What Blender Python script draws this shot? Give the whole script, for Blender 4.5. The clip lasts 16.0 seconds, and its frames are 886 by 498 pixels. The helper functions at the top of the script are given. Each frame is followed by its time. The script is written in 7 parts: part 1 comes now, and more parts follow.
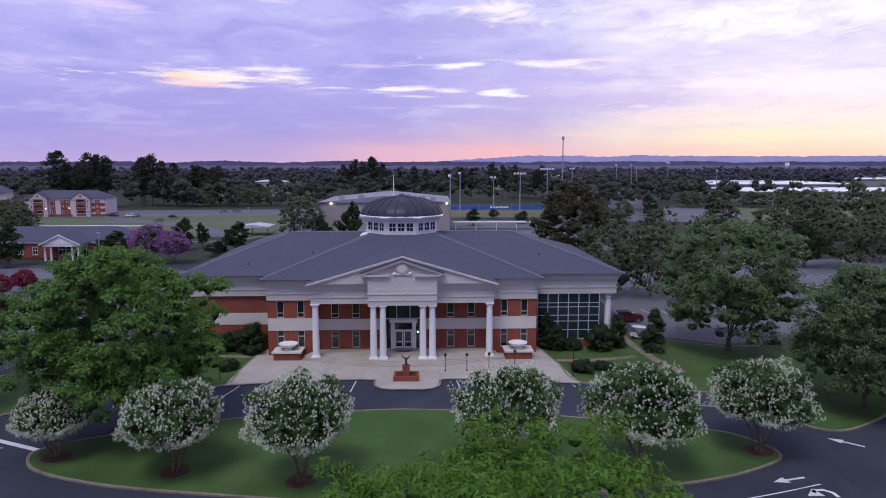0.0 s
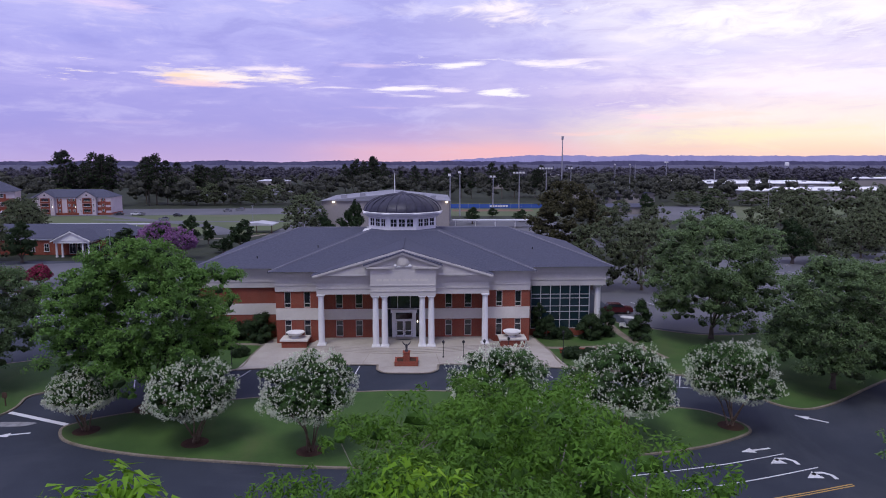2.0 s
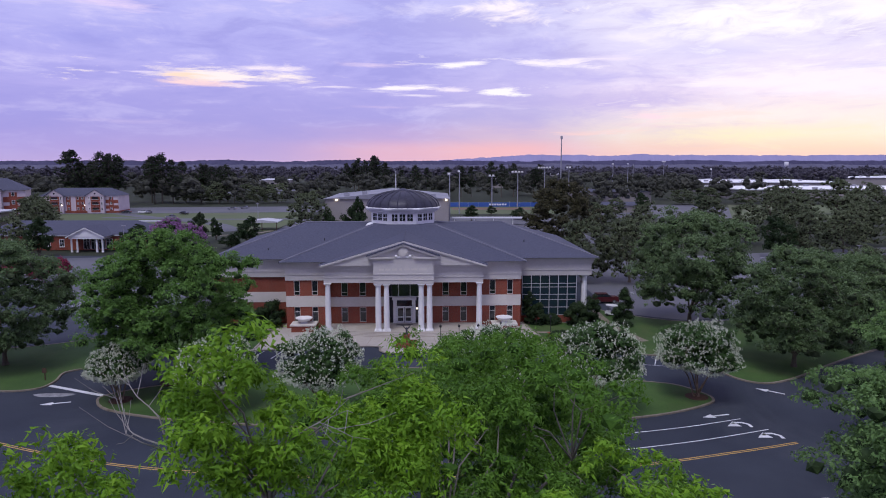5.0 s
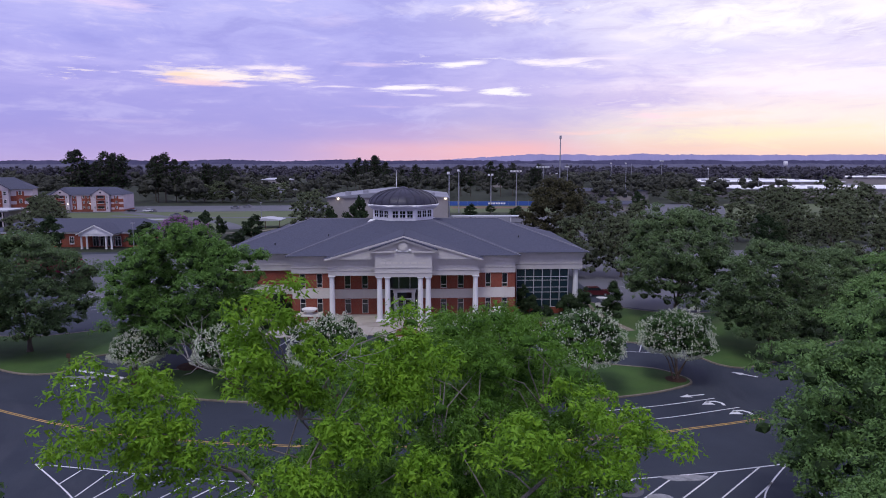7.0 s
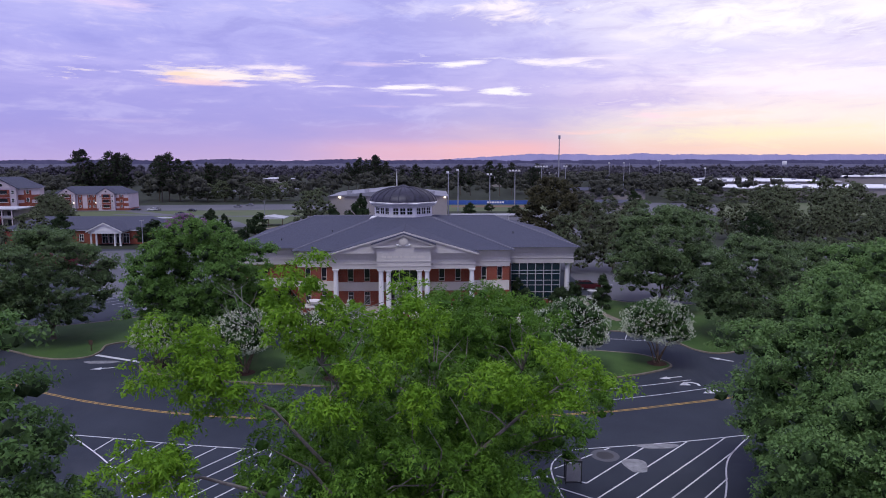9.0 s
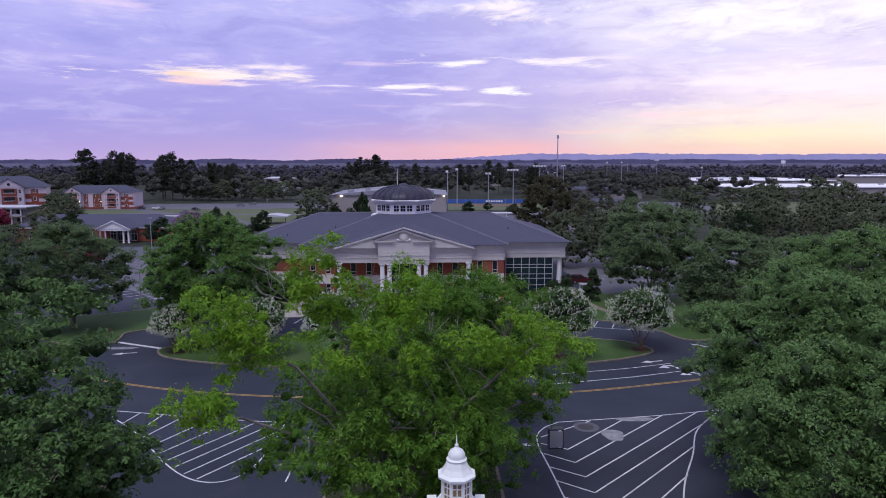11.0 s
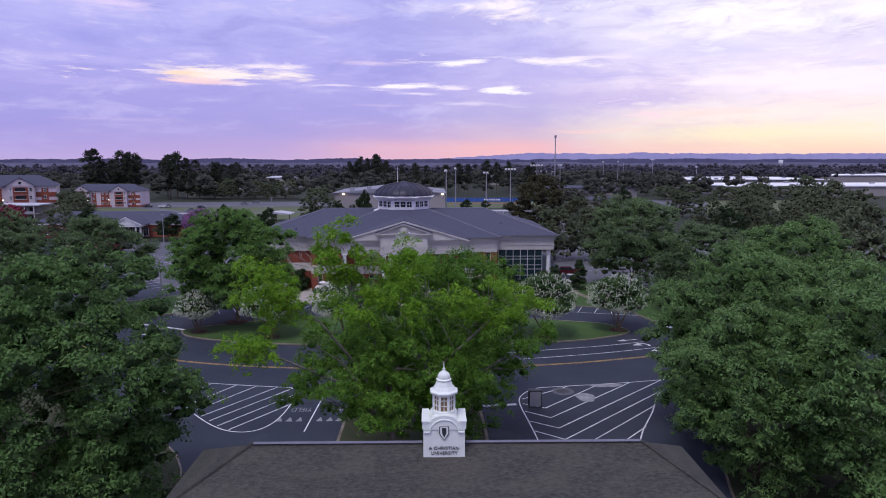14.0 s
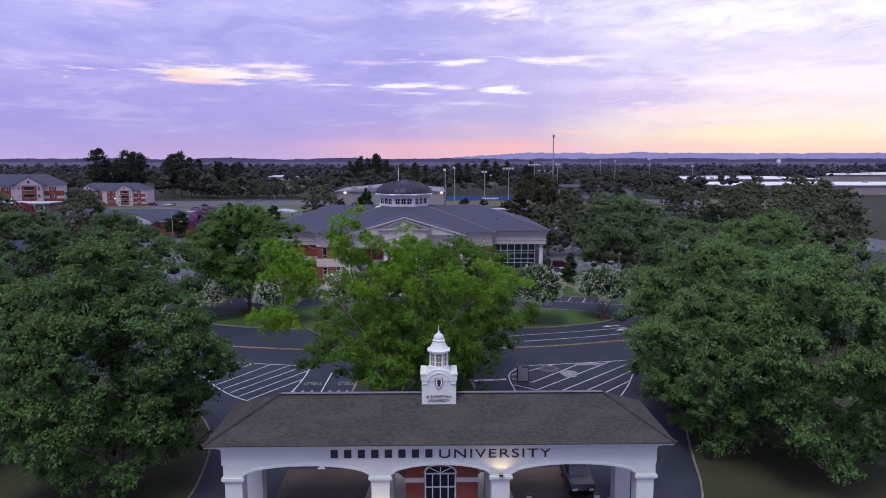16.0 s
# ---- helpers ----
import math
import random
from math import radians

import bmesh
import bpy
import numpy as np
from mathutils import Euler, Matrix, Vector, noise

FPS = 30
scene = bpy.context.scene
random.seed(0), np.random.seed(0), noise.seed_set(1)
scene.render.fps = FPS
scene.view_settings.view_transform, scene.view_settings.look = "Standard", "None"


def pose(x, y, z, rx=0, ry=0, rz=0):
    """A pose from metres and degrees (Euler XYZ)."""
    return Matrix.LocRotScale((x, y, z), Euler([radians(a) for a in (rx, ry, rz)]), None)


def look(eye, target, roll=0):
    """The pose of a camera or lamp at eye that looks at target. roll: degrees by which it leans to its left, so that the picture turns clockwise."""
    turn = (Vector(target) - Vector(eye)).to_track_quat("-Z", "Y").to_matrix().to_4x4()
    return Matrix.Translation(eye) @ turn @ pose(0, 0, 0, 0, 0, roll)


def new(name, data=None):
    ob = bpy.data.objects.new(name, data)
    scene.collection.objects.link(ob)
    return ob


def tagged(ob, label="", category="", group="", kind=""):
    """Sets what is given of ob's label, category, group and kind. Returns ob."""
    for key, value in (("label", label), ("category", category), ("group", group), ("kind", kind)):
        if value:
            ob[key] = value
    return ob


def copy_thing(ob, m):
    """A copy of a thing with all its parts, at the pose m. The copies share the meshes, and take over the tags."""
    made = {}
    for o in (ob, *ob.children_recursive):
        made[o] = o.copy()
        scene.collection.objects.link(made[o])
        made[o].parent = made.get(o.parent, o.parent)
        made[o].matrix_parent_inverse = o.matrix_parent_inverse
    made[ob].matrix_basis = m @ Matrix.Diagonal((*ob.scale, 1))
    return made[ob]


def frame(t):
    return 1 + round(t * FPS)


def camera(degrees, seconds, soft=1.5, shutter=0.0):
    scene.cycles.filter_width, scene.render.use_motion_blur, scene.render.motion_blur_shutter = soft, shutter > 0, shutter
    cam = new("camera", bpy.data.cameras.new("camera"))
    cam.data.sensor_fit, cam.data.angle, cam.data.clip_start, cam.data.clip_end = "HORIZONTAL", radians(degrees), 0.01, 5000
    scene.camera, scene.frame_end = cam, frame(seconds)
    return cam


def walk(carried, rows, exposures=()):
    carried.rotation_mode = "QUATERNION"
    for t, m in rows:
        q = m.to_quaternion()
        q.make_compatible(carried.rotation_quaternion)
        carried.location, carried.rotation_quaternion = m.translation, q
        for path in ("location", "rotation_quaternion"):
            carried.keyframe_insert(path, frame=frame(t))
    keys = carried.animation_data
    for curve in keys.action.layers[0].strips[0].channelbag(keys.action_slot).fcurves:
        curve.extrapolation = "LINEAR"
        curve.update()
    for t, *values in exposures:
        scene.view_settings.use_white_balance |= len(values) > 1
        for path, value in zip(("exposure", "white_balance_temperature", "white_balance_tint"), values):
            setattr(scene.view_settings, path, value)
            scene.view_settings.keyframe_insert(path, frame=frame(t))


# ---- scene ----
cam = camera(67.8, 16.0, 1.0)
PATH = [
    (0, (3.500, -85.395, 26.009), (3.712, -75.481, 24.713), 0.0),
    (1, (3.617, -88.182, 25.945), (3.821, -78.269, 24.647), 0.0),
    (2, (3.738, -90.773, 25.890), (3.938, -80.860, 24.589), 0.0),
    (3, (3.865, -93.307, 25.843), (4.059, -83.394, 24.540), 0.0),
    (4, (3.995, -95.875, 25.804), (4.185, -85.962, 24.498), 0.0),
    (5, (4.128, -98.527, 25.771), (4.313, -88.615, 24.462), 0.0),
    (6, (4.262, -101.284, 25.743), (4.444, -91.372, 24.431), 0.0),
    (7, (4.396, -104.142, 25.719), (4.575, -94.230, 24.404), 0.0),
    (8, (4.529, -107.083, 25.698), (4.706, -97.172, 24.380), 0.0),
    (9, (4.660, -110.084, 25.679), (4.835, -100.173, 24.359), 0.0),
    (10, (4.788, -113.124, 25.661), (4.962, -103.213, 24.338), 0.0),
    (11, (4.911, -116.194, 25.643), (5.085, -106.284, 24.317), 0.0),
    (12, (5.029, -119.306, 25.624), (5.203, -109.396, 24.295), 0.0),
    (13, (5.139, -122.498, 25.603), (5.314, -112.589, 24.272), 0.0),
    (14, (5.242, -125.847, 25.579), (5.419, -115.938, 24.245), 0.0),
    (15, (5.336, -129.477, 25.551), (5.514, -119.568, 24.214), 0.0),
    (16, (5.420, -133.562, 25.518), (5.601, -123.654, 24.178), 0.0),
]
walk(cam, [(t, look(eye, target, roll)) for t, eye, target, roll in PATH])

# ---- world and light: dusk under broken cloud, the glow of the set sun ahead and to the right ----
world = bpy.data.worlds.new("dusk_sky")
world.use_nodes = True
scene.world = world


class Graph:
    """Short hand for building node trees."""

    def __init__(self, tree):
        self.tree = tree

    def node(self, kind, **inputs):
        n = self.tree.nodes.new(kind)
        for k, v in inputs.items():
            self.plug(n, k.replace("_", " "), v)
        return n

    def plug(self, n, key, v):
        sock = n.inputs[int(key)] if key.isdigit() else n.inputs[key]
        if isinstance(v, bpy.types.NodeSocket):
            self.tree.links.new(v, sock)
        else:
            sock.default_value = v

    def math(self, op, a, b=0.0, c=0.0, clamp=False):
        n = self.tree.nodes.new("ShaderNodeMath")
        n.operation, n.use_clamp = op, clamp
        for k, v in enumerate((a, b, c)):
            self.plug(n, str(k), v)
        return n.outputs[0]

    def mix(self, fac, a, b, blend="MIX"):
        n = self.tree.nodes.new("ShaderNodeMixRGB")
        n.blend_type = blend
        for k, v in enumerate((fac, a, b)):
            if k and not isinstance(v, bpy.types.NodeSocket):
                v = (*v[:3], 1.0)
            self.plug(n, str(k), v)
        return n.outputs[0]

    def ramp(self, fac, stops, smooth=False):
        n = self.tree.nodes.new("ShaderNodeValToRGB")
        n.color_ramp.interpolation = "EASE" if smooth else "LINEAR"
        el = n.color_ramp.elements
        while len(el) < len(stops):
            el.new(0.5)
        for e, (p, c) in zip(el, stops):
            e.position, e.color = p, ((c, c, c, 1) if isinstance(c, (int, float)) else (*c, 1))
        self.plug(n, "0", fac)
        return n.outputs[0]

    def noise(self, vector, scale, detail=4, rough=0.55, distort=0.0):
        n = self.node("ShaderNodeTexNoise", Vector=vector, Scale=scale, Detail=detail, Roughness=rough, Distortion=distort)
        return n.outputs["Fac"]


def srgb(r, g, b):
    return tuple(((c / 255 + 0.055) / 1.055) ** 2.4 if c > 10 else c / 3294 for c in (r, g, b))


W = Graph(world.node_tree)
world.node_tree.nodes.clear()
direction = W.node("ShaderNodeTexCoord").outputs["Generated"]
sep = W.node("ShaderNodeSeparateXYZ", Vector=direction)
dx, dy, dz = sep.outputs
# azimuth from due north, in radians, to the right; elevation
az = W.math("ARCTAN2", dx, dy)
el = W.math("ARCSINE", dz)
elc = W.math("MAXIMUM", el, 0.0)


def sheet(kx, ky, z, detail, rough, distort):
    """Cloud noise over azimuth and elevation, drawn out sideways."""
    v = W.node("ShaderNodeCombineXYZ", X=W.math("MULTIPLY", az, kx), Y=W.math("MULTIPLY", el, ky), Z=z).outputs[0]
    return W.noise(v, 1.0, detail, rough, distort)


# clear-sky gradients on the cool side and on the sunset side
cool = W.ramp(elc, [(0.0, srgb(186, 168, 220)), (0.02, srgb(174, 160, 222)), (0.06, srgb(164, 158, 226)), (0.10, srgb(172, 166, 232)), (0.14, srgb(176, 172, 238)), (0.24, srgb(186, 186, 246)), (0.6, srgb(178, 182, 238))])
warm = W.ramp(elc, [(0.0, srgb(250, 204, 200)), (0.018, srgb(255, 226, 200)), (0.036, srgb(255, 240, 216)), (0.065, srgb(255, 238, 234)), (0.1, srgb(246, 230, 250)), (0.15, srgb(234, 226, 252)), (0.2, srgb(250, 244, 255)), (0.6, srgb(206, 206, 244))])
side = W.ramp(W.math("ADD", W.math("MULTIPLY", az, 0.8), 0.5), [(0.0, 0.0), (0.44, 0.05), (0.60, 0.30), (0.75, 0.82), (0.9, 1.0)], True)
front = W.ramp(W.math("ADD", W.math("MULTIPLY", dy, 0.5), 0.5), [(0.0, 0.0), (0.6, 0.1), (0.85, 1.0), (1.0, 1.0)])
sunward = W.math("MULTIPLY", side, front)
clear = W.mix(sunward, cool, warm)
# pink belt along the horizon
belt = W.ramp(W.math("DIVIDE", elc, 0.07), [(0.0, 0.8), (0.25, 0.85), (0.55, 0.25), (1.0, 0.0)], True)
beltside = W.ramp(W.math("ADD", W.math("MULTIPLY", az, 0.8), 0.5), [(0.0, 0.0), (0.3, 0.12), (0.46, 0.7), (0.6, 0.95), (0.72, 0.35), (1.0, 0.15)], True)
clear = W.mix(W.math("MULTIPLY", W.math("MULTIPLY", belt, beltside), front), clear, srgb(250, 190, 192))
# broken cloud: broad masses, billows in them, and fine ragged wisps
broad = sheet(3.6, 15.0, 1.7, 5, 0.55, 0.5)
billow = sheet(9.0, 34.0, 4.2, 8, 0.62, 0.9)
wisp = sheet(17.0, 92.0, 8.5, 8, 0.68, 0.7)
cover = W.math("ADD", W.math("ADD", W.math("MULTIPLY", broad, 0.42), W.math("MULTIPLY", billow, 0.38)), W.math("MULTIPLY", wisp, 0.20))
fade = W.ramp(W.math("DIVIDE", elc, 0.5), [(0.0, 0.03), (0.06, 0.22), (0.14, 0.6), (0.25, 1.0)])
shade = W.ramp(cover, [(0.48, 0.0), (0.60, 1.0)], True)
lit = W.ramp(cover, [(0.37, 1.0), (0.49, 0.0)], True)
sky = W.mix(W.math("MULTIPLY", W.math("MULTIPLY", shade, fade), 0.5), clear, W.mix(sunward, srgb(150, 148, 222), srgb(204, 192, 234)))
sky = W.mix(W.math("MULTIPLY", W.math("MULTIPLY", lit, fade), 0.75), sky, W.mix(sunward, srgb(212, 204, 248), srgb(255, 248, 255)))
# single cloud banks with torn edges
tear_a = W.math("SUBTRACT", sheet(15.0, 48.0, 2.0, 9, 0.66, 0.8), 0.5)
tear_b = W.math("SUBTRACT", sheet(6.0, 22.0, 6.0, 4, 0.5, 0.3), 0.5)
torn = W.math("ADD", W.math("MULTIPLY", tear_a, 3.0), W.math("MULTIPLY", tear_b, 1.6))
tear_c = W.math("SUBTRACT", sheet(11.0, 95.0, 3.0, 9, 0.7, 0.4), 0.5)
torn_thin = W.math("ADD", W.math("MULTIPLY", tear_c, 3.4), W.math("MULTIPLY", tear_b, 0.8))
bend = W.math("ADD", el, W.math("MULTIPLY", tear_b, 0.022))
ahead = W.math("GREATER_THAN", dy, 0.0)


def bank(a0, e0, long, high, strength, color, soft=1.6):
    """A patch of cloud at azimuth a0 and elevation e0 with those half sizes."""
    global sky
    u = W.math("DIVIDE", W.math("SUBTRACT", az, a0), long)
    v = W.math("DIVIDE", W.math("SUBTRACT", bend, e0), high)
    r2 = W.math("ADD", W.math("MULTIPLY", u, u), W.math("MULTIPLY", v, v))
    m = W.math("ADD", W.math("DIVIDE", 1.5, W.math("ADD", r2, 1.0)), W.math("SUBTRACT", torn if high > 0.008 else torn_thin, 0.66))
    m = W.math("MULTIPLY", m, soft, clamp=True)
    m = W.math("MULTIPLY", W.math("MULTIPLY", m, W.math("LESS_THAN", r2, 9.0)), W.math("MULTIPLY", ahead, strength))
    sky = W.mix(m, sky, srgb(*color))


# lilac-grey masses
bank(-0.413, 0.166, 0.116, 0.0192, 0.60, (158, 158, 232), 0.77)
bank(-0.262, 0.169, 0.129, 0.0161, 0.60, (162, 158, 230), 0.77)
bank(-0.133, 0.182, 0.081, 0.0128, 0.45, (166, 164, 234), 0.77)
bank(-0.471, 0.079, 0.176, 0.0176, 0.50, (164, 158, 228), 0.68)
bank(-0.201, 0.066, 0.176, 0.0144, 0.45, (172, 162, 226), 0.68)
bank(-0.522, 0.158, 0.062, 0.0113, 0.40, (166, 166, 238), 0.77)
bank(0.153, 0.163, 0.095, 0.0161, 0.70, (182, 176, 238), 0.85)
bank(0.303, 0.201, 0.051, 0.0120, 0.70, (192, 186, 244), 0.94)
bank(0.538, 0.182, 0.034, 0.0137, 0.70, (204, 198, 244), 0.94)
bank(0.406, 0.150, 0.125, 0.0104, 0.60, (208, 202, 246), 0.62)
bank(0.566, 0.121, 0.084, 0.0056, 0.70, (204, 198, 246), 0.74)
bank(0.242, 0.124, 0.150, 0.0128, 0.70, (186, 178, 238), 0.77)
bank(0.287, 0.088, 0.129, 0.0144, 0.70, (194, 180, 234), 0.77)
bank(0.110, 0.061, 0.116, 0.0161, 0.60, (186, 174, 226), 0.68)
bank(0.040, 0.184, 0.047, 0.0144, 0.50, (176, 172, 236), 0.77)
# pale veils
bank(-0.476, 0.131, 0.156, 0.0072, 0.55, (200, 192, 246), 0.62)
bank(-0.513, 0.103, 0.156, 0.0072, 0.50, (196, 186, 244), 0.62)
bank(-0.141, 0.200, 0.041, 0.0104, 0.60, (222, 208, 248), 0.68)
bank(-0.436, 0.204, 0.051, 0.0072, 0.75, (246, 222, 250), 0.81)
bank(-0.227, 0.221, 0.040, 0.0048, 0.60, (240, 226, 252), 0.81)
bank(-0.007, 0.217, 0.045, 0.0104, 0.75, (238, 232, 255), 0.81)
bank(-0.093, 0.143, 0.056, 0.0040, 0.70, (238, 216, 244), 0.81)
bank(-0.426, 0.055, 0.073, 0.0040, 0.60, (208, 192, 236), 0.62)
bank(-0.076, 0.077, 0.048, 0.0028, 0.60, (222, 198, 236), 0.68)
bank(-0.496, 0.187, 0.081, 0.0096, 0.40, (200, 196, 250), 0.62)
bank(-0.167, 0.110, 0.075, 0.0113, 0.35, (196, 186, 242), 0.68)
bank(0.477, 0.091, 0.061, 0.0032, 0.50, (222, 206, 240), 0.74)
# lit streaks over the cool side
bank(-0.305, 0.121, 0.121, 0.0077, 1.00, (255, 240, 242), 1.61)
bank(-0.353, 0.119, 0.029, 0.0068, 0.95, (255, 224, 204), 1.36)
bank(-0.323, 0.109, 0.057, 0.0056, 0.85, (255, 218, 222), 1.12)
bank(-0.223, 0.132, 0.065, 0.0044, 0.90, (252, 238, 250), 1.24)
bank(-0.042, 0.108, 0.071, 0.0035, 1.00, (253, 244, 255), 1.49)
bank(-0.138, 0.108, 0.037, 0.0025, 0.80, (244, 232, 252), 1.24)
bank(-0.273, 0.108, 0.031, 0.0023, 0.70, (246, 230, 248), 1.24)
bank(-0.404, 0.120, 0.025, 0.0025, 0.80, (228, 216, 250), 1.36)
bank(-0.434, 0.118, 0.013, 0.0020, 0.80, (226, 214, 250), 1.36)
bank(-0.015, 0.097, 0.029, 0.0023, 0.70, (244, 234, 253), 1.24)
bank(0.050, 0.142, 0.051, 0.0064, 1.00, (253, 246, 255), 1.49)
bank(0.172, 0.141, 0.069, 0.0064, 0.95, (252, 242, 255), 1.36)
bank(0.267, 0.145, 0.051, 0.0056, 0.80, (242, 230, 252), 1.12)
bank(0.100, 0.103, 0.036, 0.0052, 1.00, (253, 247, 255), 1.61)
bank(0.036, 0.107, 0.031, 0.0037, 0.90, (246, 234, 252), 1.36)
bank(0.064, 0.082, 0.061, 0.0036, 0.75, (228, 218, 248), 0.99)
# bright broken cloud over the set sun
bank(0.104, 0.218, 0.051, 0.0161, 0.95, (255, 244, 253), 1.36)
bank(0.442, 0.179, 0.135, 0.0241, 1.00, (255, 250, 255), 1.19)
bank(0.304, 0.172, 0.059, 0.0089, 0.90, (248, 240, 255), 0.99)
bank(0.404, 0.195, 0.075, 0.0176, 0.95, (255, 250, 255), 1.27)
bank(0.576, 0.183, 0.034, 0.0209, 1.00, (255, 249, 255), 1.36)
bank(0.408, 0.110, 0.071, 0.0072, 0.95, (252, 242, 255), 1.18)
bank(0.520, 0.101, 0.109, 0.0161, 0.90, (255, 244, 253), 1.10)
bank(0.504, 0.062, 0.129, 0.0120, 0.85, (255, 240, 238), 1.02)
bank(0.390, 0.067, 0.060, 0.0056, 0.90, (255, 228, 226), 1.18)
bank(0.321, 0.067, 0.020, 0.0032, 0.80, (252, 222, 236), 1.12)
bank(0.236, 0.041, 0.056, 0.0048, 0.80, (255, 212, 208), 0.93)
bank(0.450, 0.035, 0.163, 0.0137, 0.80, (255, 240, 204), 0.85)
bank(0.371, 0.052, 0.117, 0.0040, 0.50, (238, 206, 226), 0.74)
bg = W.node("ShaderNodeBackground", Color=sky, Strength=1.05)
W.tree.links.new(bg.outputs[0], W.node("ShaderNodeOutputWorld").inputs[0])

sun = new("sun", bpy.data.lights.new("sun", "SUN"))
sun.data.energy, sun.data.angle, sun.data.color = 1.68, radians(22), (0.98, 0.98, 0.98)
sun.matrix_world = look((-40, -90, 190), (0, 0, 0))


# ---- materials ----
def material(name, build):
    m = bpy.data.materials.new(name)
    m.use_nodes = True
    m.node_tree.nodes.clear()
    g = Graph(m.node_tree)
    out = g.node("ShaderNodeOutputMaterial")
    g.tree.links.new(build(g), out.inputs[0])
    return m


def place(g):
    return g.node("ShaderNodeNewGeometry").outputs["Position"]


def shader(g, color, rough=0.7, bump=None, strength=0.3, distance=0.02, metal=0.0, spec=0.4):
    n = g.node("ShaderNodeBsdfPrincipled")
    if not isinstance(color, bpy.types.NodeSocket):
        color = (*color, 1.0)
    g.plug(n, "Base Color", color)
    g.plug(n, "Roughness", rough)
    g.plug(n, "Metallic", metal)
    g.plug(n, "Specular IOR Level", spec)
    if bump is not None:
        b = g.node("ShaderNodeBump", Height=bump, Strength=strength, Distance=distance)
        g.plug(n, "Normal", b.outputs[0])
    return n.outputs[0]


def mottled(name, a, b, scale=0.4, fine=6.0, rough=0.8, stain=None, bump=0.3, spec=0.3, metal=0.0):
    """Two tones mixed at two scales, with an optional darker stain."""

    def build(g):
        p = place(g)
        n1, n2 = g.noise(p, scale, 5), g.noise(p, fine, 4)
        f = g.ramp(g.math("ADD", g.math("MULTIPLY", n1, 0.6), g.math("MULTIPLY", n2, 0.4)), [(0.35, 0.0), (0.65, 1.0)])
        c = g.mix(f, a, b)
        if stain:
            s = g.ramp(g.noise(p, scale * 0.35, 6, 0.65, 1.2), [(0.52, 0.0), (0.72, 0.7)])
            c = g.mix(s, c, stain)
        return shader(g, c, rough, n2, bump, 0.02, metal, spec)

    return material(name, build)


def leaves(name, dark, light, tip, gloss=0.55, patch=0.55):
    def build(g):
        isl = g.node("ShaderNodeNewGeometry").outputs["Random Per Island"]
        n = g.noise(place(g), patch, 4)
        one = g.node("ShaderNodeObjectInfo").outputs["Random"]
        f = g.math("ADD", g.math("ADD", g.math("MULTIPLY", isl, 0.26), g.math("MULTIPLY", n, 0.62)), g.math("MULTIPLY", one, 0.14))
        c = g.ramp(f, [(0.15, dark), (0.55, light), (0.85, tip)])
        d = g.node("ShaderNodeBsdfPrincipled", Base_Color=c, Roughness=gloss)
        g.plug(d, "Specular IOR Level", 0.14)
        t = g.node("ShaderNodeBsdfTranslucent", Color=g.mix(0.5, c, tip))
        return g.node("ShaderNodeMixShader", Fac=0.28, **{"1": d.outputs[0], "2": t.outputs[0]}).outputs[0]

    return material(name, build)


M = {}
M["grass"] = mottled("lawn_grass", (0.030, 0.068, 0.014), (0.060, 0.116, 0.026), 0.22, 9.0, 0.9, (0.074, 0.094, 0.032), 0.6)
M["country"] = mottled("country_ground", (0.020, 0.027, 0.016), (0.036, 0.042, 0.024), 0.01, 0.2, 0.95, (0.050, 0.052, 0.034))
M["field"] = mottled("mown_field", (0.076, 0.100, 0.044), (0.112, 0.132, 0.066), 0.03, 1.2, 0.95, (0.135, 0.125, 0.088))
M["asphalt"] = mottled("asphalt", (0.022, 0.027, 0.040), (0.039, 0.046, 0.063), 0.12, 14.0, 0.8, (0.064, 0.068, 0.082), 0.35)
M["asphalt_old"] = mottled("asphalt_faded", (0.085, 0.085, 0.10), (0.13, 0.13, 0.145), 0.05, 6.0, 0.8, (0.065, 0.065, 0.075), 0.3)
M["concrete"] = mottled("concrete", (0.34, 0.305, 0.265), (0.43, 0.39, 0.34), 0.3, 5.0, 0.85, (0.27, 0.24, 0.205), 0.3)
M["kerb"] = mottled("kerb_concrete", (0.15, 0.125, 0.095), (0.27, 0.23, 0.18), 0.5, 4.0, 0.9, (0.09, 0.075, 0.055), 0.4)
M["paint"] = mottled("white_road_paint", (0.55, 0.55, 0.56), (0.70, 0.70, 0.72), 0.8, 9.0, 0.7, (0.30, 0.30, 0.31), 0.2)
M["paint_worn"] = mottled("worn_road_paint", (0.16, 0.16, 0.17), (0.34, 0.34, 0.35), 1.6, 9.0, 0.75, (0.08, 0.08, 0.09), 0.2)
M["yellow"] = mottled("yellow_road_paint", (0.42, 0.26, 0.07), (0.56, 0.36, 0.11), 0.8, 9.0, 0.7, (0.24, 0.18, 0.08), 0.2)
M["white"] = mottled("white_painted_stucco", (0.70, 0.69, 0.69), (0.78, 0.77, 0.77), 0.25, 3.0, 0.65, (0.62, 0.61, 0.60), 0.08)
M["gate_white"] = mottled("white_gate_paint", (0.70, 0.73, 0.66), (0.78, 0.81, 0.74), 0.25, 3.0, 0.6, (0.62, 0.64, 0.58), 0.08)
M["cream"] = mottled("cream_precast_band", (0.56, 0.52, 0.47), (0.64, 0.60, 0.55), 0.3, 4.0, 0.75, (0.50, 0.46, 0.42), 0.1)
M["mulch"] = mottled("red_bark_mulch", (0.045, 0.021, 0.013), (0.090, 0.045, 0.028), 1.2, 12.0, 0.95, None, 0.9)
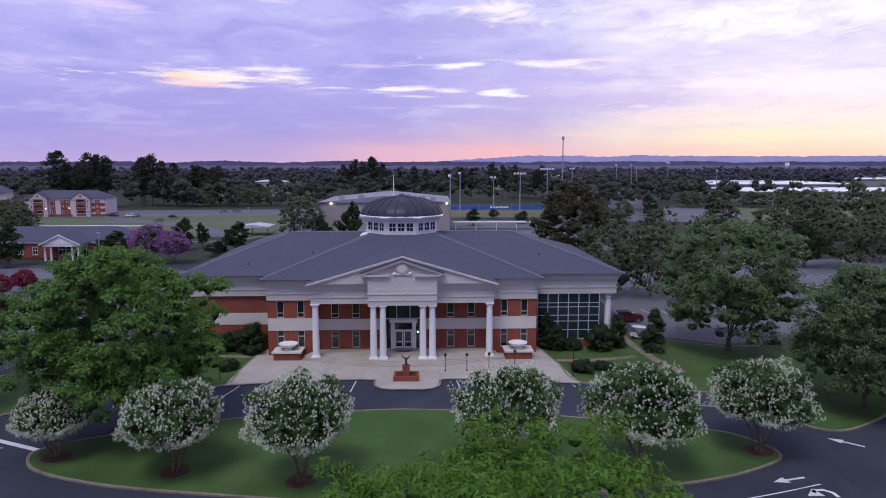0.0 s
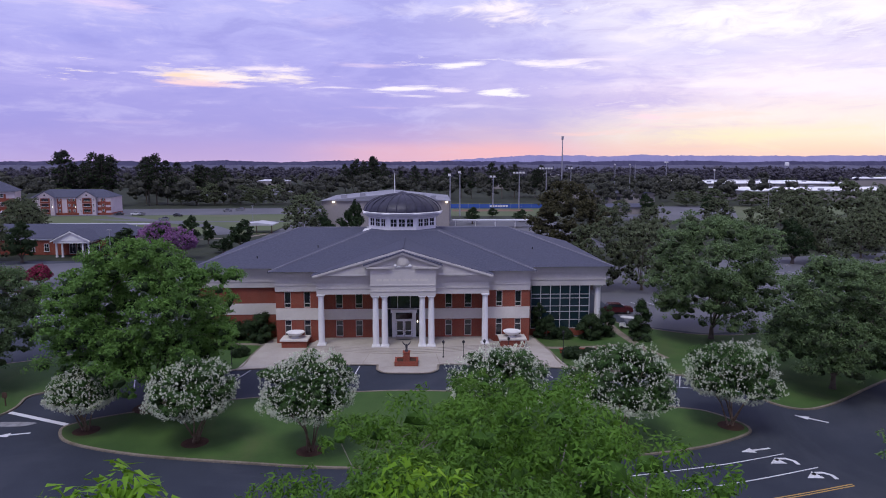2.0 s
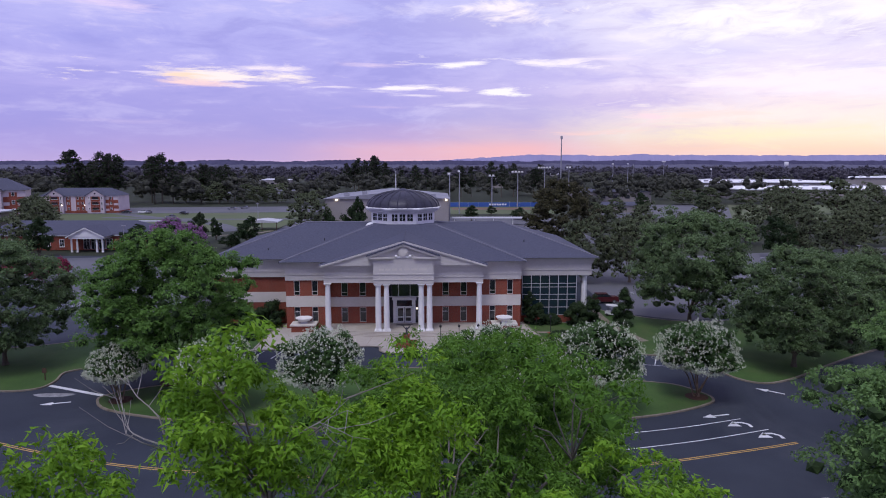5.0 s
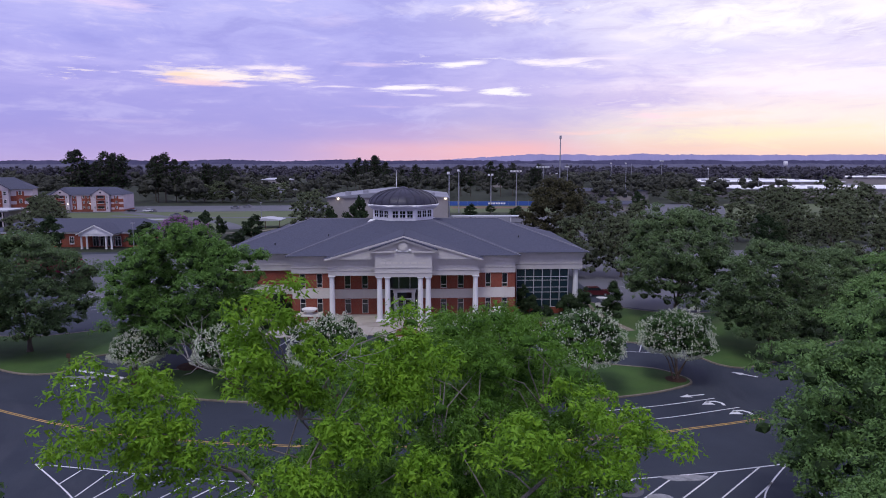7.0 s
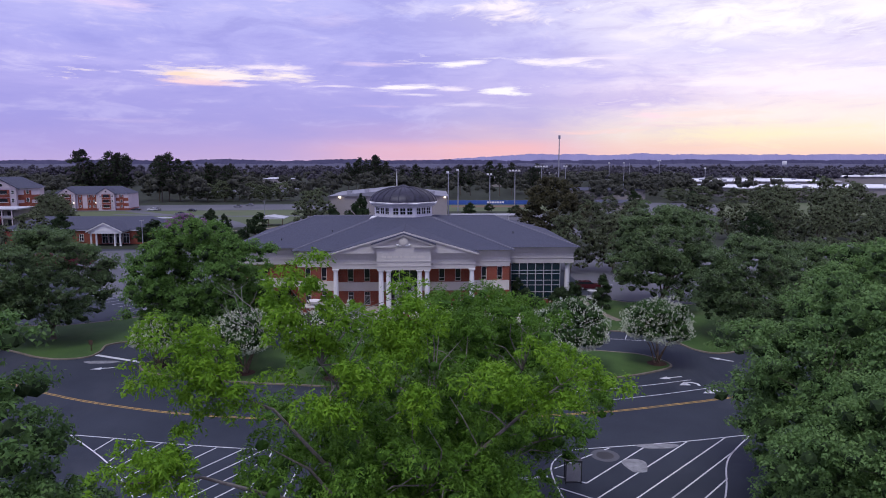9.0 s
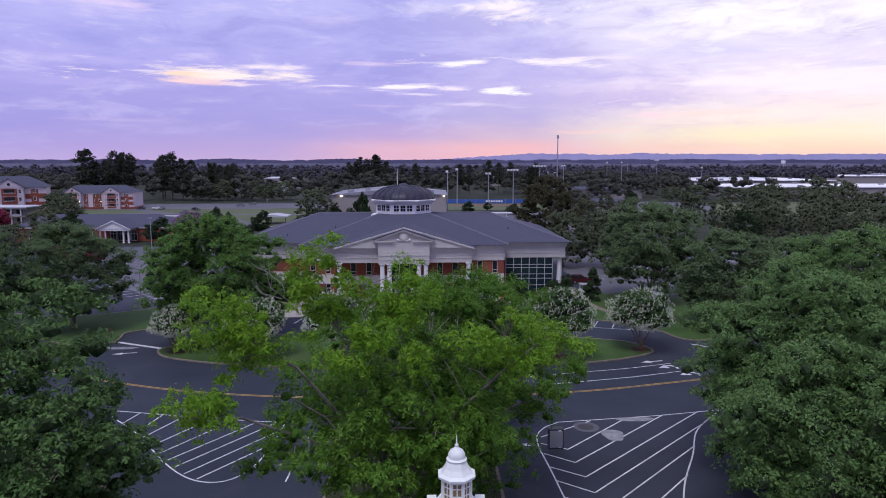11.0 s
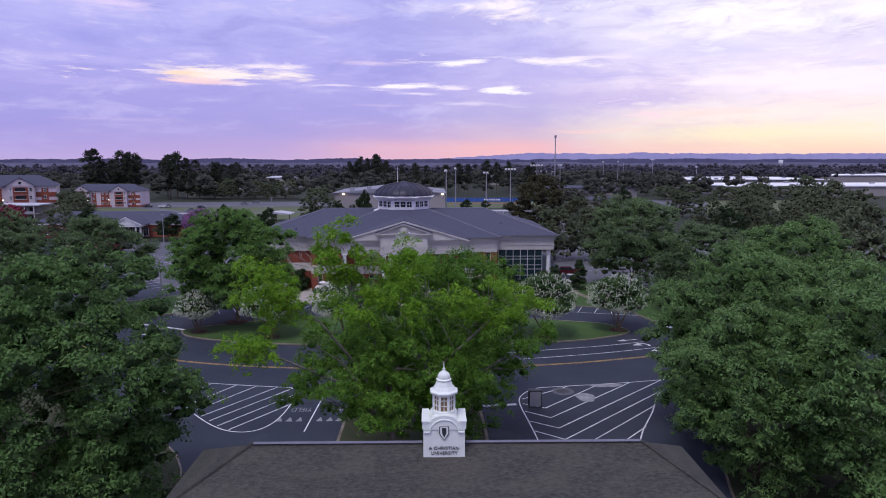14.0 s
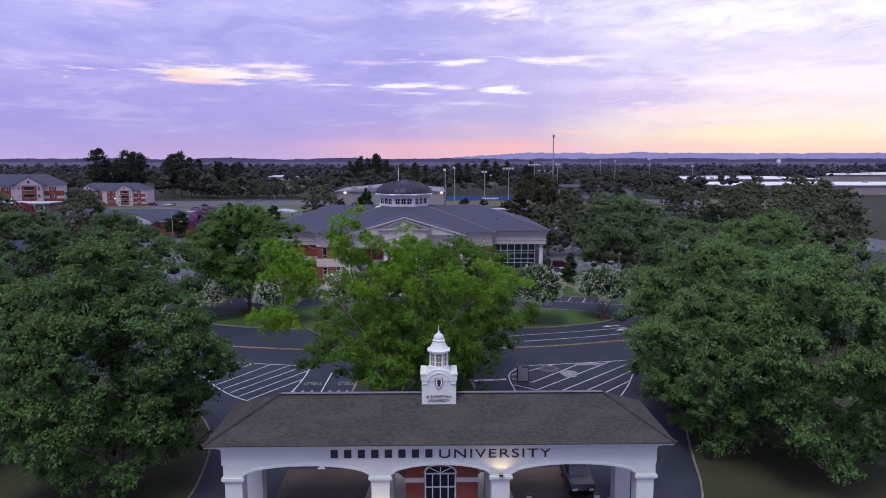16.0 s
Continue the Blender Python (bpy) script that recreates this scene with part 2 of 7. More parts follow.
M["bark"] = mottled("grey_brown_bark", (0.07, 0.055, 0.042), (0.15, 0.125, 0.10), 1.5, 10.0, 0.9, None, 0.7)
M["pale_bark"] = mottled("pale_grey_bark", (0.12, 0.105, 0.09), (0.25, 0.225, 0.20), 1.5, 9.0, 0.85, (0.07, 0.06, 0.05), 0.6)
M["tan_bark"] = mottled("smooth_tan_bark", (0.13, 0.085, 0.055), (0.25, 0.18, 0.125), 2.0, 8.0, 0.7, None, 0.3)
M["black_metal"] = mottled("black_painted_metal", (0.012, 0.012, 0.014), (0.022, 0.022, 0.025), 2.0, 20.0, 0.45, None, 0.1, 0.5)
M["grey_metal"] = mottled("galvanised_metal", (0.28, 0.28, 0.31), (0.38, 0.38, 0.41), 0.8, 8.0, 0.5, None, 0.1, 0.5, 0.4)
M["letter"] = mottled("dark_bronze_letters", (0.025, 0.025, 0.032), (0.04, 0.04, 0.05), 2.0, 20.0, 0.5, None, 0.1, 0.5)
M["beige"] = mottled("beige_metal_cladding", (0.27, 0.245, 0.235), (0.33, 0.305, 0.29), 0.08, 1.5, 0.7, (0.24, 0.22, 0.205), 0.1)
M["pale_roof"] = mottled("pale_metal_roof", (0.40, 0.40, 0.43), (0.50, 0.50, 0.53), 0.05, 1.0, 0.55, None, 0.1)
M["white_roof"] = mottled("white_membrane_roof", (0.70, 0.70, 0.72), (0.80, 0.80, 0.82), 0.02, 0.4, 0.5, None, 0.05)
M["blue"] = mottled("blue_fence_fabric", (0.035, 0.085, 0.30), (0.05, 0.11, 0.36), 0.2, 3.0, 0.7, None, 0.1)
M["red_clay"] = mottled("red_clay", (0.14, 0.075, 0.055), (0.19, 0.11, 0.08), 0.1, 2.0, 0.95)
M["wood"] = mottled("dark_stained_wood", (0.05, 0.028, 0.018), (0.10, 0.06, 0.04), 1.0, 9.0, 0.7)
# the blue haze of distance is mixed into these two base colours
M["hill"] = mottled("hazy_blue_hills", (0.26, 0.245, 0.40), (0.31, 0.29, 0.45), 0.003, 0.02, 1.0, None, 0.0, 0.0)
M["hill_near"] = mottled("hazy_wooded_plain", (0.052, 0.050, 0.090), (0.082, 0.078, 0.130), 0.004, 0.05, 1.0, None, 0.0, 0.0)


def brick_material(name, a, b, mortar, scale):
    def build(g):
        p = place(g)
        v = g.node("ShaderNodeSeparateXYZ", Vector=p).outputs
        q = g.node("ShaderNodeCombineXYZ", X=g.math("ADD", v[0], v[1]), Y=v[2], Z=0.0).outputs[0]
        n = g.node("ShaderNodeTexBrick", Vector=q, Scale=scale, Color1=(*a, 1), Color2=(*b, 1), Mortar=(*mortar, 1))
        n.inputs["Mortar Size"].default_value = 0.012
        n.inputs["Brick Width"].default_value = 0.23
        n.inputs["Row Height"].default_value = 0.075
        big = g.ramp(g.noise(p, 0.4, 5), [(0.35, (0.86, 0.86, 0.86)), (0.65, (1.1, 1.08, 1.05))])
        return shader(g, g.mix(1.0, n.outputs[0], big, "MULTIPLY"), 0.85, n.outputs[1], -0.2, 0.01)

    return material(name, build)


M["brick"] = brick_material("red_brick", (0.27, 0.050, 0.026), (0.20, 0.036, 0.020), (0.22, 0.10, 0.07), 1.0)


def shingle_material(name, a, b, streak):
    """Asphalt shingles: thin courses down the slope, blotches and streaks."""

    def build(g):
        p = place(g)
        v = g.node("ShaderNodeSeparateXYZ", Vector=p).outputs
        course = g.math("FRACT", g.math("MULTIPLY", v[2], 8.0))
        q = g.node("ShaderNodeCombineXYZ", X=v[0], Y=v[1], Z=g.math("MULTIPLY", v[2], 5.0)).outputs[0]
        n1, n2 = g.noise(q, 0.35, 5), g.noise(q, 3.2, 5, 0.75)
        c = g.mix(g.ramp(n2, [(0.36, 0.0), (0.64, 1.0)]), a, b)
        c = g.mix(g.ramp(n1, [(0.45, 0.0), (0.75, 0.55)]), c, streak)
        h = g.math("ADD", g.math("MULTIPLY", course, 0.5), n2)
        return shader(g, c, 0.85, h, 0.35, 0.02, 0.0, 0.3)

    return material(name, build)


M["shingle"] = shingle_material("grey_shingles", (0.048, 0.051, 0.078), (0.082, 0.085, 0.122), (0.072, 0.073, 0.100))
M["shingle_old"] = shingle_material("weathered_shingles", (0.030, 0.029, 0.025), (0.074, 0.071, 0.062), (0.100, 0.091, 0.070))


def glass_material(name, tint, rough=0.06):
    def build(g):
        n = g.noise(place(g), 0.7, 3)
        c = g.mix(n, tint, tuple(0.5 * t for t in tint))
        return shader(g, c, rough, n, 0.02, 0.02, 0.0, 0.8)

    return material(name, build)


M["glass"] = glass_material("dark_window_glass", (0.020, 0.024, 0.032))
M["glass_blue"] = glass_material("blue_green_glass", (0.018, 0.040, 0.050))


def metal_roof(g):
    n = g.noise(place(g), 1.4, 4)
    c = g.ramp(n, [(0.3, (0.022, 0.021, 0.034)), (0.7, (0.046, 0.044, 0.066))])
    return shader(g, c, 0.5, n, 0.05, 0.02, 0.25, 0.4)


M["dome"] = material("aged_dark_metal_sheet", metal_roof)


def glow(color, power):
    def build(g):
        return g.node("ShaderNodeEmission", Color=(*color, 1), Strength=power).outputs[0]

    return build


M["lamp"] = material("lit_lamp_glass", glow((1.0, 0.86, 0.7), 4.0))
M["lamp_warm"] = material("warm_lamp_lens", glow((1.0, 0.66, 0.34), 0.7))
M["oak"] = leaves("oak_leaves", (0.058, 0.120, 0.038), (0.142, 0.246, 0.076), (0.234, 0.358, 0.118))
M["bright"] = leaves("locust_leaves", (0.040, 0.104, 0.012), (0.096, 0.206, 0.024), (0.185, 0.335, 0.044))
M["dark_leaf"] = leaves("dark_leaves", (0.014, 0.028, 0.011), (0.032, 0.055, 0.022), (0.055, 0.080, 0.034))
M["dusk_leaf"] = leaves("brownish_oak_leaves", (0.050, 0.086, 0.036), (0.116, 0.178, 0.074), (0.198, 0.280, 0.116))
M["crape_leaf"] = leaves("crape_myrtle_leaves", (0.028, 0.070, 0.018), (0.068, 0.140, 0.038), (0.120, 0.210, 0.062))
M["blossom"] = leaves("white_blossom", (0.48, 0.51, 0.38), (0.66, 0.69, 0.54), (0.82, 0.84, 0.70))
M["pink"] = leaves("dark_pink_blossom", (0.16, 0.020, 0.045), (0.26, 0.035, 0.075), (0.36, 0.07, 0.12))
M["lilac"] = leaves("lilac_blossom", (0.20, 0.085, 0.21), (0.30, 0.14, 0.30), (0.42, 0.24, 0.42))
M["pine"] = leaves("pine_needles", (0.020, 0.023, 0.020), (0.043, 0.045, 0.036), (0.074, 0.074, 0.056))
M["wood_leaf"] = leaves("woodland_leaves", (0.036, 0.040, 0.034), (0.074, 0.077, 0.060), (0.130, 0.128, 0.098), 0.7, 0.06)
# leaf tones lifted towards mauve: air haze put into the colour
M["hazed_leaf"] = leaves("hazed_distant_woods", (0.048, 0.046, 0.060), (0.080, 0.075, 0.096), (0.134, 0.122, 0.138), 0.7, 0.06)
M["lantern_glass"] = material("lantern_panes", lambda g: shader(g, (0.24, 0.17, 0.09), 0.15, None, 0, 0, 0, 0.6))
for key, col in (("car_black", (0.012, 0.012, 0.014)), ("car_red", (0.075, 0.010, 0.014)), ("car_white", (0.7, 0.7, 0.7)), ("car_grey", (0.18, 0.18, 0.20)), ("tail", (0.3, 0.01, 0.01))):
    M[key] = material(key + "_paint", lambda g, c=col: shader(g, c, 0.25, None, 0, 0, 0, 0.6))
M["oak_bright"] = leaves("lively_oak_leaves", (0.044, 0.106, 0.015), (0.098, 0.200, 0.028), (0.160, 0.285, 0.046))
M["stucco"] = mottled("grey_white_stucco", (0.49, 0.46, 0.44), (0.57, 0.535, 0.51), 0.25, 3.0, 0.7, (0.43, 0.40, 0.385), 0.08)
M["pink_white"] = mottled("pinkish_white_cladding", (0.50, 0.43, 0.46), (0.58, 0.50, 0.53), 0.25, 3.0, 0.7, (0.44, 0.38, 0.40), 0.08)
M["frame_grey"] = mottled("pale_grey_aluminium", (0.42, 0.42, 0.44), (0.50, 0.50, 0.52), 0.5, 5.0, 0.5, None, 0.05)
# bare soil and thin grass, with tree shade painted into the tones as well
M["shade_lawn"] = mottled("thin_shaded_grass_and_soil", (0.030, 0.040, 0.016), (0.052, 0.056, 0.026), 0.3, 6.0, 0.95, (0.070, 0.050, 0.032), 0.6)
# core colours are darkened to paint the shade inside crowns and shrubs
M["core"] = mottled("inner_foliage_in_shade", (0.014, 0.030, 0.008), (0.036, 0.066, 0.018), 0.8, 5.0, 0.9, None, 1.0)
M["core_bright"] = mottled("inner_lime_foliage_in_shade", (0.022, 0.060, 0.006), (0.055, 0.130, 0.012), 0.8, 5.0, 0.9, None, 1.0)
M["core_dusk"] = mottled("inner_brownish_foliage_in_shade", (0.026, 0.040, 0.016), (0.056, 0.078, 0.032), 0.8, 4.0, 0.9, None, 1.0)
M["paver"] = mottled("brown_brick_pavers", (0.075, 0.052, 0.044), (0.125, 0.090, 0.076), 0.3, 7.0, 0.85, (0.06, 0.045, 0.04), 0.4)
M["lime"] = leaves("lime_locust_leaves", (0.060, 0.146, 0.012), (0.142, 0.290, 0.020), (0.265, 0.435, 0.036))
M["oak_deep"] = leaves("deep_green_oak_leaves", (0.040, 0.092, 0.026), (0.100, 0.186, 0.052), (0.172, 0.288, 0.086))
M["ridge"] = mottled("pale_ridge_shingles", (0.13, 0.13, 0.165), (0.18, 0.18, 0.215), 0.5, 5.0, 0.85)
M["dead_wood"] = mottled("bleached_dead_wood", (0.17, 0.16, 0.145), (0.27, 0.255, 0.235), 2.0, 12.0, 0.9)
M["oak_dome"] = leaves("shade_oak_leaves", (0.050, 0.114, 0.026), (0.122, 0.236, 0.050), (0.205, 0.350, 0.082))
M["umber"] = leaves("brownish_dark_leaves", (0.056, 0.074, 0.040), (0.124, 0.150, 0.080), (0.205, 0.236, 0.132))
# same painted inner shade, for the brownish trees
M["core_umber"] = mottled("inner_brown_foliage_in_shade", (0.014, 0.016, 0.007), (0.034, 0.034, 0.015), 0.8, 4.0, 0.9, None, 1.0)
M["gym_roof"] = mottled("weathered_metal_roof", (0.20, 0.20, 0.235), (0.27, 0.27, 0.30), 0.1, 2.0, 0.7, (0.16, 0.16, 0.19), 0.1)
# haze is part of these plain colours, paler on the further one
M["plain_near"] = mottled("hazed_wooded_plain", (0.050, 0.049, 0.068), (0.080, 0.077, 0.102), 0.03, 0.2, 0.95)
M["plain_far"] = mottled("hazed_far_plain", (0.074, 0.072, 0.110), (0.105, 0.102, 0.150), 0.02, 0.15, 0.95)

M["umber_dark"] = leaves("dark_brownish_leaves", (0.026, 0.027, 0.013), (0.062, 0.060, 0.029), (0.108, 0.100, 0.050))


# ---- mesh helpers ----
class Shape:
    """Collects vertices and faces for one mesh."""

    def __init__(self):
        self.v, self.f = [], []

    def add(self, verts, faces):
        n = len(self.v)
        self.v += [tuple(p) for p in verts]
        self.f += [tuple(n + i for i in f) for f in faces]
        return self

    def box(self, x0, x1, y0, y1, z0, z1):
        return self.add([(x, y, z) for z in (z0, z1) for x, y in ((x0, y0), (x1, y0), (x1, y1), (x0, y1))],
                        [(3, 2, 1, 0), (4, 5, 6, 7), (0, 1, 5, 4), (1, 2, 6, 5), (2, 3, 7, 6), (3, 0, 4, 7)])

    def prism(self, pts, z0, z1):
        """A flat outline (counter-clockwise, x and y) raised from z0 to z1."""
        n = len(pts)
        return self.add([(x, y, z0) for x, y in pts] + [(x, y, z1) for x, y in pts],
                        [tuple(range(n - 1, -1, -1)), tuple(range(n, 2 * n))] + [(i, (i + 1) % n, n + (i + 1) % n, n + i) for i in range(n)])

    def slab(self, pts, y0, y1):
        """An upright outline (x and z, counter-clockwise seen from the front) between y0 and y1."""
        n = len(pts)
        return self.add([(x, y0, z) for x, z in pts] + [(x, y1, z) for x, z in pts],
                        [tuple(range(n)), tuple(range(2 * n - 1, n - 1, -1))] + [((i + 1) % n, i, n + i, n + (i + 1) % n) for i in range(n)])

    def lathe(self, x, y, profile, n=16, turn=0.0):
        """A body of revolution from (radius, z) pairs, upwards."""
        vs = [(x + r * math.cos(turn + 2 * math.pi * k / n), y + r * math.sin(turn + 2 * math.pi * k / n), z) for r, z in profile for k in range(n)]
        fs = [(j * n + k, j * n + (k + 1) % n, (j + 1) * n + (k + 1) % n, (j + 1) * n + k) for j in range(len(profile) - 1) for k in range(n)]
        m = (len(profile) - 1) * n
        return self.add(vs, fs + [tuple(range(n - 1, -1, -1)), tuple(range(m, m + n))])

    def tube(self, path, radii, n=6):
        path = [Vector(p) for p in path]
        rings = []
        for i, p in enumerate(path):
            d = (path[min(i + 1, len(path) - 1)] - path[max(i - 1, 0)]).normalized()
            a = d.cross(Vector((0.3, 0.9, 0.1))).normalized()
            b = d.cross(a)
            rings += [p + radii[i] * (math.cos(2 * math.pi * k / n) * a + math.sin(2 * math.pi * k / n) * b) for k in range(n)]
        fs = [(j * n + k, j * n + (k + 1) % n, (j + 1) * n + (k + 1) % n, (j + 1) * n + k) for j in range(len(path) - 1) for k in range(n)]
        m = (len(path) - 1) * n
        return self.add(rings, fs + [tuple(range(n - 1, -1, -1)), tuple(range(m, m + n))])

    def strip(self, pts, width, z):
        """A flat band of that width along a line."""
        pts = [Vector((x, y)) for x, y in pts]
        vs = []
        for i, p in enumerate(pts):
            d = (pts[min(i + 1, len(pts) - 1)] - pts[max(i - 1, 0)]).normalized() * (width / 2)
            vs += [(p.x + d.y, p.y - d.x, z), (p.x - d.y, p.y + d.x, z)]
        return self.add(vs, [(2 * i, 2 * i + 2, 2 * i + 3, 2 * i + 1) for i in range(len(pts) - 1)])

    def mesh(self, name, mat, smooth=False):
        me = bpy.data.meshes.new(name)
        me.from_pydata(self.v, [], self.f)
        me.materials.append(mat)
        if smooth:
            me.polygons.foreach_set("use_smooth", [True] * len(me.polygons))
            me.set_sharp_from_angle(angle=radians(40))
        return me


def solid(me):
    bm = bmesh.new()
    bm.from_mesh(me)
    bmesh.ops.recalc_face_normals(bm, faces=bm.faces)
    bm.to_mesh(me)
    bm.free()
    return me


def part(name, shape, mat, parent, label="", smooth=False):
    ob = new(name, solid(shape.mesh(name, M[mat], smooth)))
    ob.parent = parent
    return tagged(ob, label)


def thing(name, label, category, group="", kind="", at=(0, 0, 0)):
    ob = new(name)
    ob.location = at
    return tagged(ob, label, category, group, kind)


def single(name, shape, mat, label, category, group="", kind="", smooth=False):
    return tagged(new(name, solid(shape.mesh(name, M[mat], smooth))), label, category, group, kind)


def rounded(pts, steps=5):
    """A closed line through the points, smoothed."""
    out, n = [], len(pts)
    for i in range(n):
        p0, p1, p2, p3 = (Vector(pts[(i + k) % n]) for k in (-1, 0, 1, 2))
        for s in range(steps):
            t = s / steps
            q = 0.5 * ((2 * p1) + (p2 - p0) * t + (2 * p0 - 5 * p1 + 4 * p2 - p3) * t * t + (3 * p1 - p0 - 3 * p2 + p3) * t ** 3)
            out.append((q.x, q.y))
    return out


def bowed(pts, n=6):
    out = []
    for i in range(len(pts) - 1):
        p0, p1, p2, p3 = (Vector(pts[max(0, min(len(pts) - 1, i + k))]) for k in (-1, 0, 1, 2))
        for s in range(n):
            t = s / n
            q = 0.5 * ((2 * p1) + (p2 - p0) * t + (2 * p0 - 5 * p1 + 4 * p2 - p3) * t * t + (3 * p1 - p0 - 3 * p2 + p3) * t ** 3)
            out.append((q.x, q.y))
    return out + [pts[-1]]


def offset(pts, d):
    """The closed counter-clockwise line moved outwards by d."""
    out, n = [], len(pts)
    for i in range(n):
        a, b, c = (Vector(pts[(i + k) % n]) for k in (-1, 0, 1))
        e1, e2 = (b - a).normalized(), (c - b).normalized()
        nrm = Vector((e1.y + e2.y, -e1.x - e2.x))
        nrm = nrm.normalized() if nrm.length > 1e-6 else Vector((e1.y, -e1.x))
        out.append((b.x + d * nrm.x, b.y + d * nrm.y))
    return out


def ring(shape, inner, outer, z0, z1):
    n = len(inner)
    vs = [(*p, z0) for p in outer] + [(*p, z1) for p in outer] + [(*p, z1) for p in inner] + [(*p, z0) for p in inner]
    fs = []
    for i in range(n):
        j = (i + 1) % n
        for k in range(4):
            m = (k + 1) % 4
            fs.append((k * n + i, k * n + j, m * n + j, m * n + i))
    return shape.add(vs, fs)


# ---- ground ----
far = 4600
single("ground", Shape().add([(-far, -600, -0.12), (far, -600, -0.12), (far, far, -0.12), (-far, far, -0.12)], [(0, 1, 2, 3)]), "country",
       "dark green open country with rough grass", "ground", kind="structure")
road = single("road", Shape().prism([(-120, -150), (140, -150), (140, 60), (100, 70), (44, 70), (44, 110), (-44, 110), (-44, 84), (-130, 84)], -0.1, 0.0), "asphalt",
              "dark grey asphalt campus road with faded patches", "road", kind="structure")

def lawn_bed(name, label, *pts):
    """A raised lawn with a kerb round its smoothed outline."""
    line = rounded(pts, 4)
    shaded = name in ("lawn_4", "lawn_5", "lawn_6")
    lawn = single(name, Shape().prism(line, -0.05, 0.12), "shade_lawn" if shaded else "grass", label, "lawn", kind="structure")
    part("kerb", ring(Shape(), offset(line, -0.05), offset(line, 0.12 if name in ("lawn_4", "lawn_5") else 0.22), -0.04, 0.15), "kerb", lawn, "worn tan concrete kerb")


lawn_bed("lawn_1", "mown green lawn island with crape myrtles",
         (-32.1, -28.8), (-29.6, -31.7), (-22.1, -34.4), (-11.2, -36.3), (-3.9, -37.2), (8, -37.3), (21.6, -35.4), (28.4, -33.8), (33.7, -31.2), (34.9, -29.5), (34.3, -27.6), (32.6, -25.3),
         (30.3, -24.3), (22.2, -21.9), (12, -19.5), (2.3, -18.4), (-3.7, -18.6), (-15, -20.2), (-22, -22.2), (-29, -25.3), (-31.6, -27.2))
lawn_bed("lawn_2", "mown green lawn under shade trees",
         (-110, 2), (-80, -9), (-55, -20.6), (-48, -24.5), (-44, -25.8), (-40.9, -24.9), (-40.4, -22.4), (-41, -19.2), (-38.5, -17), (-32.9, -13.2), (-26, -11), (-20.7, -10),
         (-20.4, -4), (-20, 2.6), (-20, 5.2), (-31, 5.2), (-33, 12), (-38, 4), (-47, -5), (-60, -8), (-90, 4))
lawn_bed("lawn_3", "mown green lawn beside the plaza",
         (21.6, -9.9), (30, -11.9), (36.2, -14.1), (39, -16.4), (39.9, -20), (41, -23.2), (43.4, -24.7), (47.8, -22.8), (54.8, -17.9), (63.5, -12.3), (80, -3), (100, 12),
         (104, 18), (84, 16), (62, 8), (46, 5), (36, 11), (33, 14), (31, 5.2), (20, 5.2), (19.4, 3.4), (20.4, -3))
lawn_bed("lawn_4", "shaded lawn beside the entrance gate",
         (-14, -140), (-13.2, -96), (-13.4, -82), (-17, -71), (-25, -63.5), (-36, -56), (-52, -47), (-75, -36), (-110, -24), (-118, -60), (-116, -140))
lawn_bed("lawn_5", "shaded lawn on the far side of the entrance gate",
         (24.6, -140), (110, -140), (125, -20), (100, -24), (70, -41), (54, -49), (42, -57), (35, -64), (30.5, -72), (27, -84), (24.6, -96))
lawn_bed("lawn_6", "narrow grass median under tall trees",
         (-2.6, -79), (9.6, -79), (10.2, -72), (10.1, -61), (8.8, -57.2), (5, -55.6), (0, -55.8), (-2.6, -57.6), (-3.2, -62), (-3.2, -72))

# plaza in front of the offices: a shallow arc with a bay for the statue
arc = [(x, -8.3 - 0.0048 * x * x) for x in np.linspace(-20.6, 21.4, 22)]
arc = [p for p in arc if p[0] < -3.2] + [(-3.0, -8.6), (-2.9, -10.6), (-2.2, -11.6), (-1.2, -12.0), (3.0, -12.1), (4.0, -11.7), (4.7, -10.7), (4.8, -8.7)] + [p for p in arc if p[0] > 5.0]
plaza_line = [(float(a), float(b)) for a, b in arc] + [(19.3, 3.6), (19.0, 5.4), (-19.0, 5.4), (-20.0, 2.8)]
plaza = single("pavement", Shape().prism(plaza_line, -0.05, 0.14), "concrete", "pale concrete plaza with joints", "pavement", kind="structure")
part("kerb", Shape().strip(arc, 0.32, 0.152), "kerb", plaza, "worn tan concrete kerb")
for x in (-15, -10, -5, 0, 5, 10, 15):
    part("joint", Shape().strip([(x, -8.2), (x * 0.9, -3.4)], 0.04, 0.146), "kerb", plaza)
# winding walks over the lawns
for pts, w in (([(32.8, 13), (32.5, 8), (33.0, 3), (33.6, -1.6), (35.2, -6)], 1.3), ([(20, -0.9), (24, -1.2), (28, -0.6), (31, 0.6)], 1.0), ([(-20, 1.0), (-25, 1.6), (-31, 0.5)], 1.0)):
    single("pavement", Shape().strip(rounded(pts, 4)[: 4 * (len(pts) - 1)], w, 0.128), "kerb", "narrow tan concrete walk", "footpath", kind="structure")

